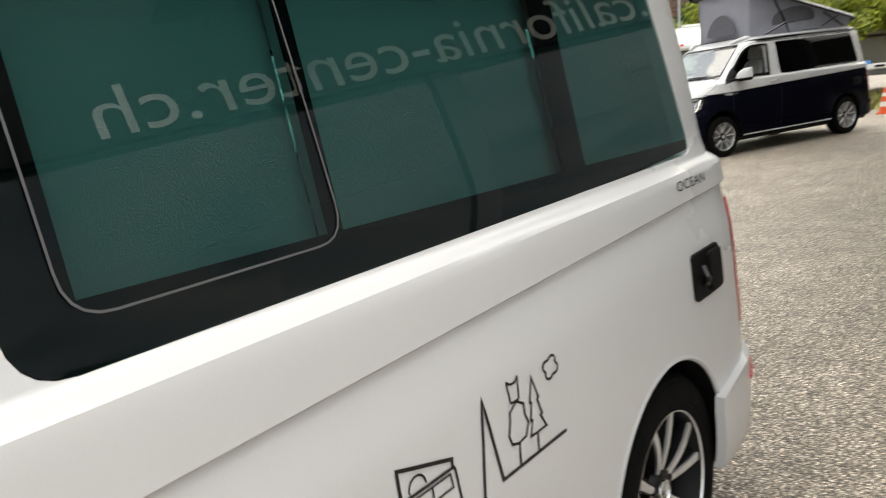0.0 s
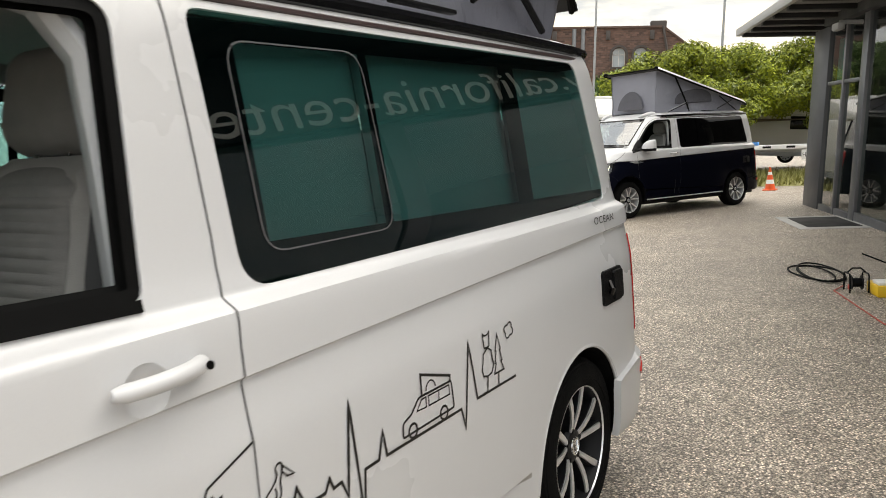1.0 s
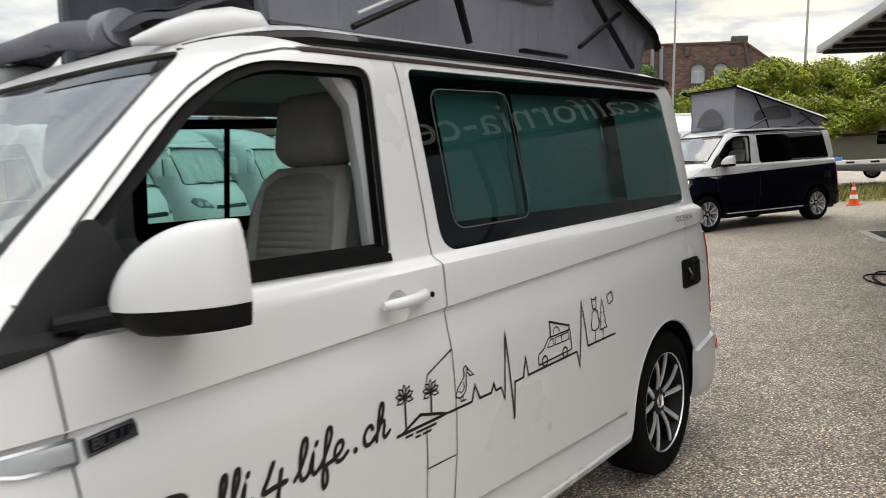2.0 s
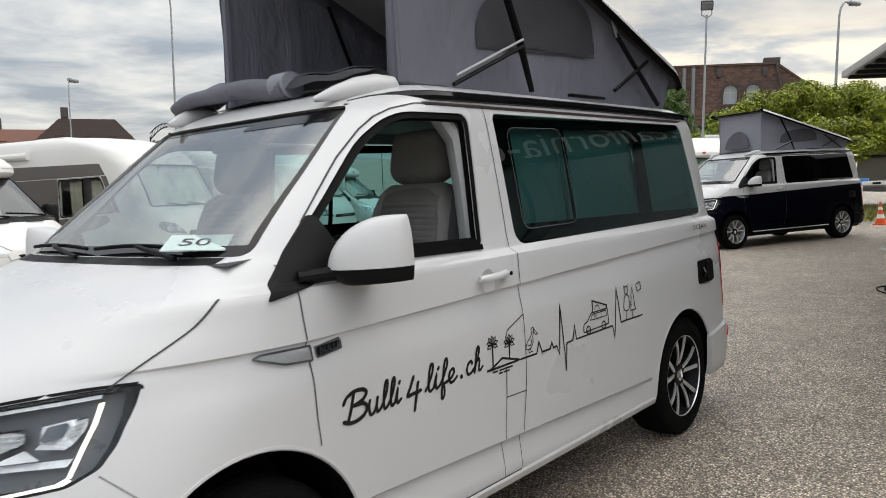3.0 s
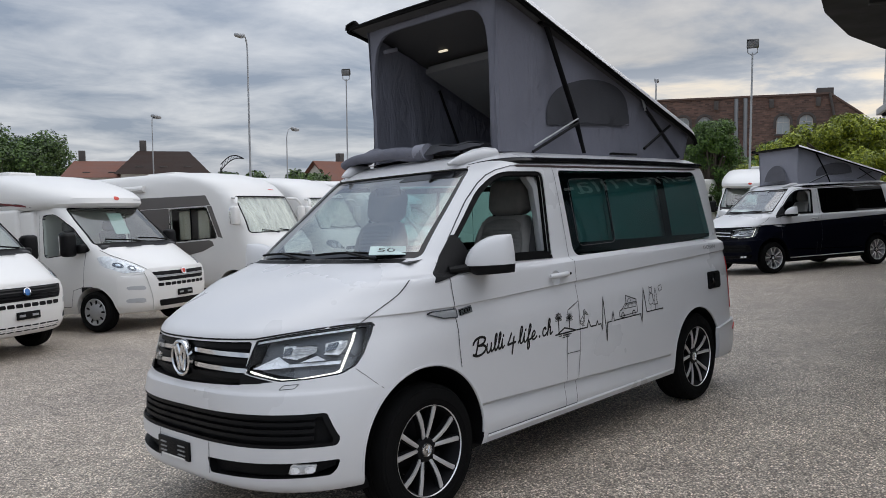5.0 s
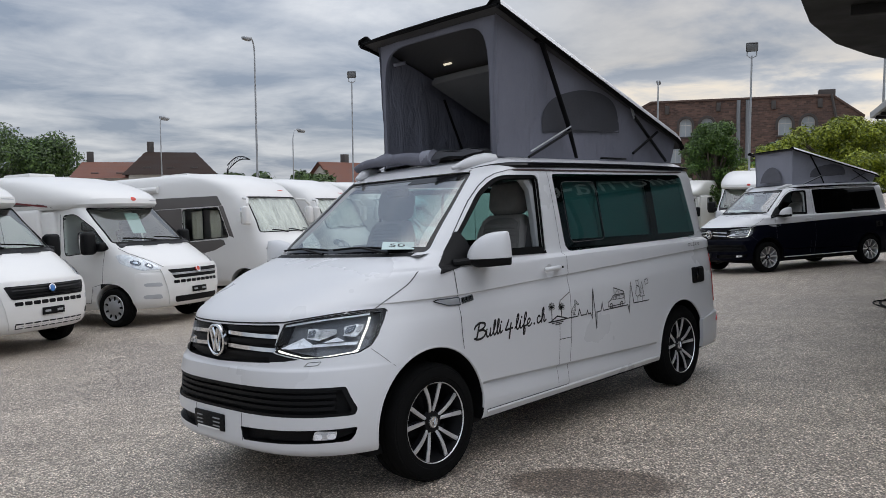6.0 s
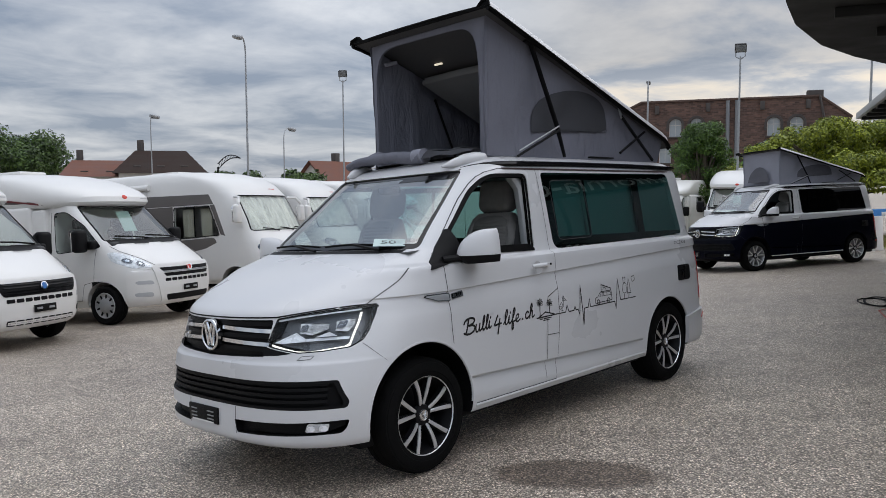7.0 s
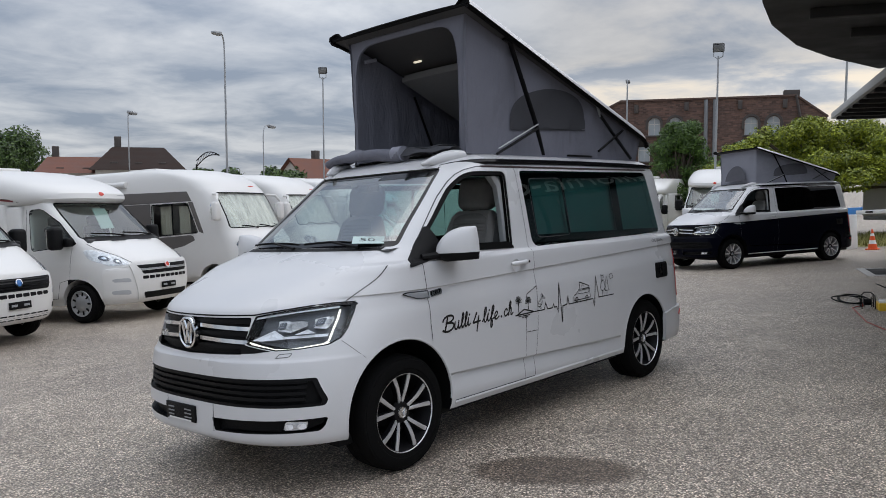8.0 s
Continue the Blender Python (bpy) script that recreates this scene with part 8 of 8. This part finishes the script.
def stickers(root):
    place = on_side(1)
    base = 0.792
    art = new("sticker_drawing")
    art.parent = root

    def line(name, pts, width=0.0065, closed=False):
        bm = bmesh.new()
        add_ribbon(bm, pts, width * 1.2, place, 0.0022, closed, 0.03)
        part(name, bm, STICKER, art)

    # the pulse line with its peaks
    line("pulse_line", [(-1.28, base), (-1.40, base), (-1.421, 0.838), (-1.442, base), (-1.505, base), (-1.521, 0.818), (-1.532, base), (-1.56, base + 0.003), (-1.579, 0.752), (-1.604, 0.966), (-1.630, 0.672),
                        (-1.643, base), (-1.696, base + 0.002), (-1.717, 0.857), (-1.728, base + 0.002), (-2.072, base + 0.005), (-2.090, 0.737), (-2.130, 0.972), (-2.162, base + 0.008), (-2.401, base + 0.008)])
    # beach: dune, water lines
    line("dune", [(-1.05, base - 0.002), (-1.28, base), (-1.154, 0.822), (-1.075, base)], 0.0075)
    for x0, x1, z in ((-1.085, -1.118, 0.778), (-1.13, -1.222, 0.778), (-1.125, -1.15, 0.766), (-1.158, -1.198, 0.766)):
        line("water_line", [(x0, z), (x1, z)], 0.006)
    for cx, z0, z1 in ((-1.095, 0.80, 0.885), (-1.208, 0.808, 0.872)):
        line("palm_trunk", [(cx + 0.004, z0), (cx, z1)], 0.0065)
        for k in range(7):
            a = radians(-25 + k * 38.5)
            r = 0.036
            tip = (cx + r * math.cos(a), z1 + 0.004 + r * math.sin(a) * 0.9)
            side = (-math.sin(a) * 0.009, math.cos(a) * 0.009)
            mid = (cx + r * 0.55 * math.cos(a), z1 + 0.004 + r * 0.5 * math.sin(a))
            line("palm_leaf", [(cx, z1), (mid[0] + side[0], mid[1] + side[1]), tip, (mid[0] - side[0], mid[1] - side[1])], 0.0035, True)
    # pelican
    line("pelican_body", curve([(-1.322, 0.826), (-1.334, 0.850), (-1.358, 0.868), (-1.370, 0.884), (-1.368, 0.900), (-1.379, 0.908), (-1.388, 0.900), (-1.384, 0.886), (-1.378, 0.868), (-1.378, 0.845), (-1.362, 0.826), (-1.340, 0.820)], 4), 0.0038, True)
    line("pelican_bill", [(-1.386, 0.901), (-1.418, 0.872), (-1.398, 0.874), (-1.384, 0.889)], 0.0035, True)
    line("pelican_wing", curve([(-1.336, 0.842), (-1.352, 0.834), (-1.366, 0.846), (-1.362, 0.862)], 4), 0.0033)
    for cx in (-1.342, -1.356):
        line("pelican_leg", [(cx, 0.822), (cx - 0.003, 0.808), (cx - 0.016, 0.806)], 0.0035)
    # small camper with its roof up
    line("camper_outline", rounded([(-1.797, 0.81), (-1.80, 0.846), (-1.838, 0.858), (-1.873, 0.890), (-2.029, 0.890), (-2.036, 0.815)], 0.008, 3), 0.005, True)
    line("camper_roof", [(-1.888, 0.892), (-1.888, 0.945), (-2.025, 0.905), (-2.022, 0.89)], 0.006)
    line("camper_window", [(-1.862, 0.858), (-1.885, 0.882), (-1.905, 0.882), (-1.905, 0.856)], 0.0035, True)
    line("camper_window", [(-1.917, 0.856), (-1.917, 0.882), (-2.015, 0.882), (-2.018, 0.856)], 0.0035, True)
    line("camper_window", [(-1.965, 0.856), (-1.965, 0.882)], 0.0035)
    line("tent_window", [(-1.915 - 0.022 * math.cos(a) - 0.015, 0.897 + 0.022 * math.sin(a)) for a in np.linspace(0, math.pi, 8)], 0.0035)
    for cx in (-1.84, -1.985):
        line("camper_wheel", [(cx + 0.018 * math.cos(a), 0.815 + 0.018 * math.sin(a)) for a in np.linspace(0, math.tau, 14)[:-1]], 0.006, True)
    # trees, owl and cloud
    line("round_tree", [(-2.226, 0.846), (-2.204, 0.852), (-2.197, 0.872), (-2.206, 0.895), (-2.209, 0.915), (-2.235, 0.928), (-2.258, 0.915), (-2.258, 0.892), (-2.266, 0.872), (-2.252, 0.85)], 0.0045, True)
    line("tree_trunk", [(-2.222, 0.80), (-2.228, 0.846)], 0.005)
    line("fir_tree", [(-2.268, 0.841), (-2.281, 0.870), (-2.274, 0.872), (-2.285, 0.905), (-2.279, 0.908), (-2.296, 0.955), (-2.312, 0.908), (-2.306, 0.905), (-2.318, 0.872), (-2.311, 0.870), (-2.328, 0.841)], 0.0045, True)
    line("tree_trunk", [(-2.290, 0.803), (-2.294, 0.841)], 0.005)
    line("owl", rounded([(-2.217, 0.93), (-2.245, 0.93), (-2.250, 0.975), (-2.240, 0.966), (-2.222, 0.966), (-2.211, 0.975)], 0.004, 2), 0.004, True)
    line("cloud", [(-2.37 + (0.018 + 0.009 * abs(math.sin(2 * a + 0.6))) * math.cos(a) * 1.1, 0.950 + (0.016 + 0.008 * abs(math.sin(2 * a + 0.6))) * math.sin(a)) for a in np.linspace(0, math.tau, 33)[:-1]], 0.0045, True)
    # outline of the filler flap, traced in black
    line("flap_line", [(-1.318, 0.972), (-1.20, 0.926), (-1.19, 0.905)], 0.004)
    line("flap_line", [(-1.178, 0.78), (-1.172, 0.66), (-1.306, 0.657)], 0.0035)
    # lettering in a round brush hand: strokes in units of the small letters' height
    letters = {
        "B": (((0.30, 1.78), (0.26, 1.30), (0.20, 0.70), (0.10, 0.02)), ((-0.12, 1.30), (0.0, 1.66), (0.34, 1.92), (0.72, 1.86), (0.86, 1.58), (0.70, 1.22), (0.34, 1.02)), ((0.34, 1.02), (0.72, 1.00), (0.92, 0.72), (0.84, 0.30), (0.54, 0.03), (0.20, 0.0), (-0.08, 0.18))),
        "u": (((0.0, 0.98), (-0.03, 0.45), (0.10, 0.04), (0.34, 0.06), (0.54, 0.45), (0.60, 0.98)), ((0.60, 0.98), (0.57, 0.35), (0.68, 0.02), (0.92, 0.20))),
        "l": (((0.0, 0.18), (0.24, 0.62), (0.44, 1.30), (0.45, 1.78), (0.33, 1.86), (0.24, 1.50), (0.20, 0.85), (0.22, 0.25), (0.36, 0.0), (0.60, 0.20)),),
        "i": (((0.0, 0.20), (0.16, 0.96), (0.13, 0.35), (0.24, 0.02), (0.48, 0.20)),),
        "f": (((0.0, 0.18), (0.24, 0.66), (0.46, 1.36), (0.46, 1.78), (0.34, 1.86), (0.25, 1.45), (0.20, 0.60), (0.14, -0.40), (0.20, -0.88), (0.34, -0.70), (0.34, -0.20), (0.26, 0.10), (0.56, 0.22)),),
        "e": (((0.0, 0.20), (0.34, 0.42), (0.50, 0.74), (0.38, 0.98), (0.18, 0.82), (0.12, 0.40), (0.26, 0.04), (0.50, 0.06), (0.72, 0.28)),),
        "c": (((0.52, 0.78), (0.42, 0.98), (0.20, 0.86), (0.08, 0.45), (0.20, 0.05), (0.44, 0.05), (0.66, 0.28)),),
        "h": (((0.0, 0.18), (0.24, 0.66), (0.44, 1.36), (0.44, 1.80), (0.32, 1.88), (0.23, 1.45), (0.18, 0.70), (0.14, 0.0)), ((0.16, 0.35), (0.34, 0.86), (0.50, 0.92), (0.54, 0.60), (0.50, 0.20), (0.62, 0.0), (0.84, 0.22))),
        "4": (((0.34, 1.50), (0.18, 0.90), (0.02, 0.34), (0.40, 0.36), (0.84, 0.40)), ((0.64, 1.02), (0.58, 0.30), (0.50, -0.82))),
    }
    advance = {"B": 1.0, "u": 0.92, "l": 0.58, "i": 0.46, "f": 0.54, "e": 0.70, "c": 0.64, "h": 0.84, "4": 0.84}
    words = new("sticker_lettering")
    words.parent = root
    for text, x0, x1, z0, z1, high in (("B", -0.305, -0.405, 0.781, 0.781, 0.050), ("ulli", -0.410, -0.560, 0.784, 0.792, 0.048), ("4", -0.592, -0.662, 0.786, 0.788, 0.050), ("life", -0.688, -0.862, 0.791, 0.798, 0.050), ("ch", -0.918, -1.022, 0.803, 0.806, 0.048)):
        wide = (x0 - x1) / sum(advance[c] for c in text)
        at = 0.0
        for c in text:
            bm = bmesh.new()

            def put(u, v, lift, at=at):
                f = (at + u) * wide
                return place(x0 - f - 0.16 * v * high, z0 + (z1 - z0) * f / (x0 - x1) + v * high, lift)
            strokes = [curve([(u * wide, v * high) for u, v in stroke], 7) for stroke in letters[c]]
            if c == "i":
                strokes.append([(0.27 * wide, 1.36 * high), (0.30 * wide, 1.46 * high)])
            for k, stroke in enumerate(strokes):
                add_ribbon(bm, stroke, 0.0135 if c in "B4" or (c == "i" and k) else 0.0118, lambda u, v, lift: put(u / wide, v / high, lift), 0.0022 + 0.0002 * k, False, 0.004)
                for end in (stroke[0], stroke[-1]):
                    add_drape(bm, [(end[0] + 0.0062 * math.cos(a), end[1] + 0.0062 * math.sin(a)) for a in np.linspace(0, math.tau, 13)[:-1]], lambda u, v, lift: put(u / wide, v / high, lift), 4, 6, 0.0024 + 0.0002 * k)
            part("letter", bm, STICKER, words, "", False)
            at += advance[c]
    bm = bmesh.new()
    add_drape(bm, [(-0.893 + 0.0085 * math.cos(a), 0.806 + 0.0085 * math.sin(a)) for a in np.linspace(0, math.tau, 15)[:-1]], place, 6, 8, 0.0022)
    part("full_stop", bm, STICKER, words, "", False)


stickers(WHITE_VAN)


def price_card(root):
    # the card lies on the dashboard's front edge, tipped up towards the screen
    front, across, back = Vector((-0.035, 0.60, 1.350)), Vector((-0.13, 0.13, -0.008)).normalized(), Vector((-0.19, -0.10, 0.05)).normalized()
    up = across.cross(back).normalized()
    back = up.cross(across)
    m = YARD @ Matrix.Translation(front + back * 0.09) @ Matrix((across, back, up)).transposed().to_4x4()
    card = thing("number_card", m, "pale card with the number 50 lying on the van's dashboard", "card")
    part("card", box((0, 0, 0), (0.20, 0.16, 0.004)), PAPER_GREEN, card)
    bm = bmesh.new()
    add_text(bm, "50", 0.105, lambda u, v: Vector((-0.06 + u, -0.035 + v, 0.0035)))
    part("digits", bm, STICKER, card, "", False)


price_card(WHITE_VAN)
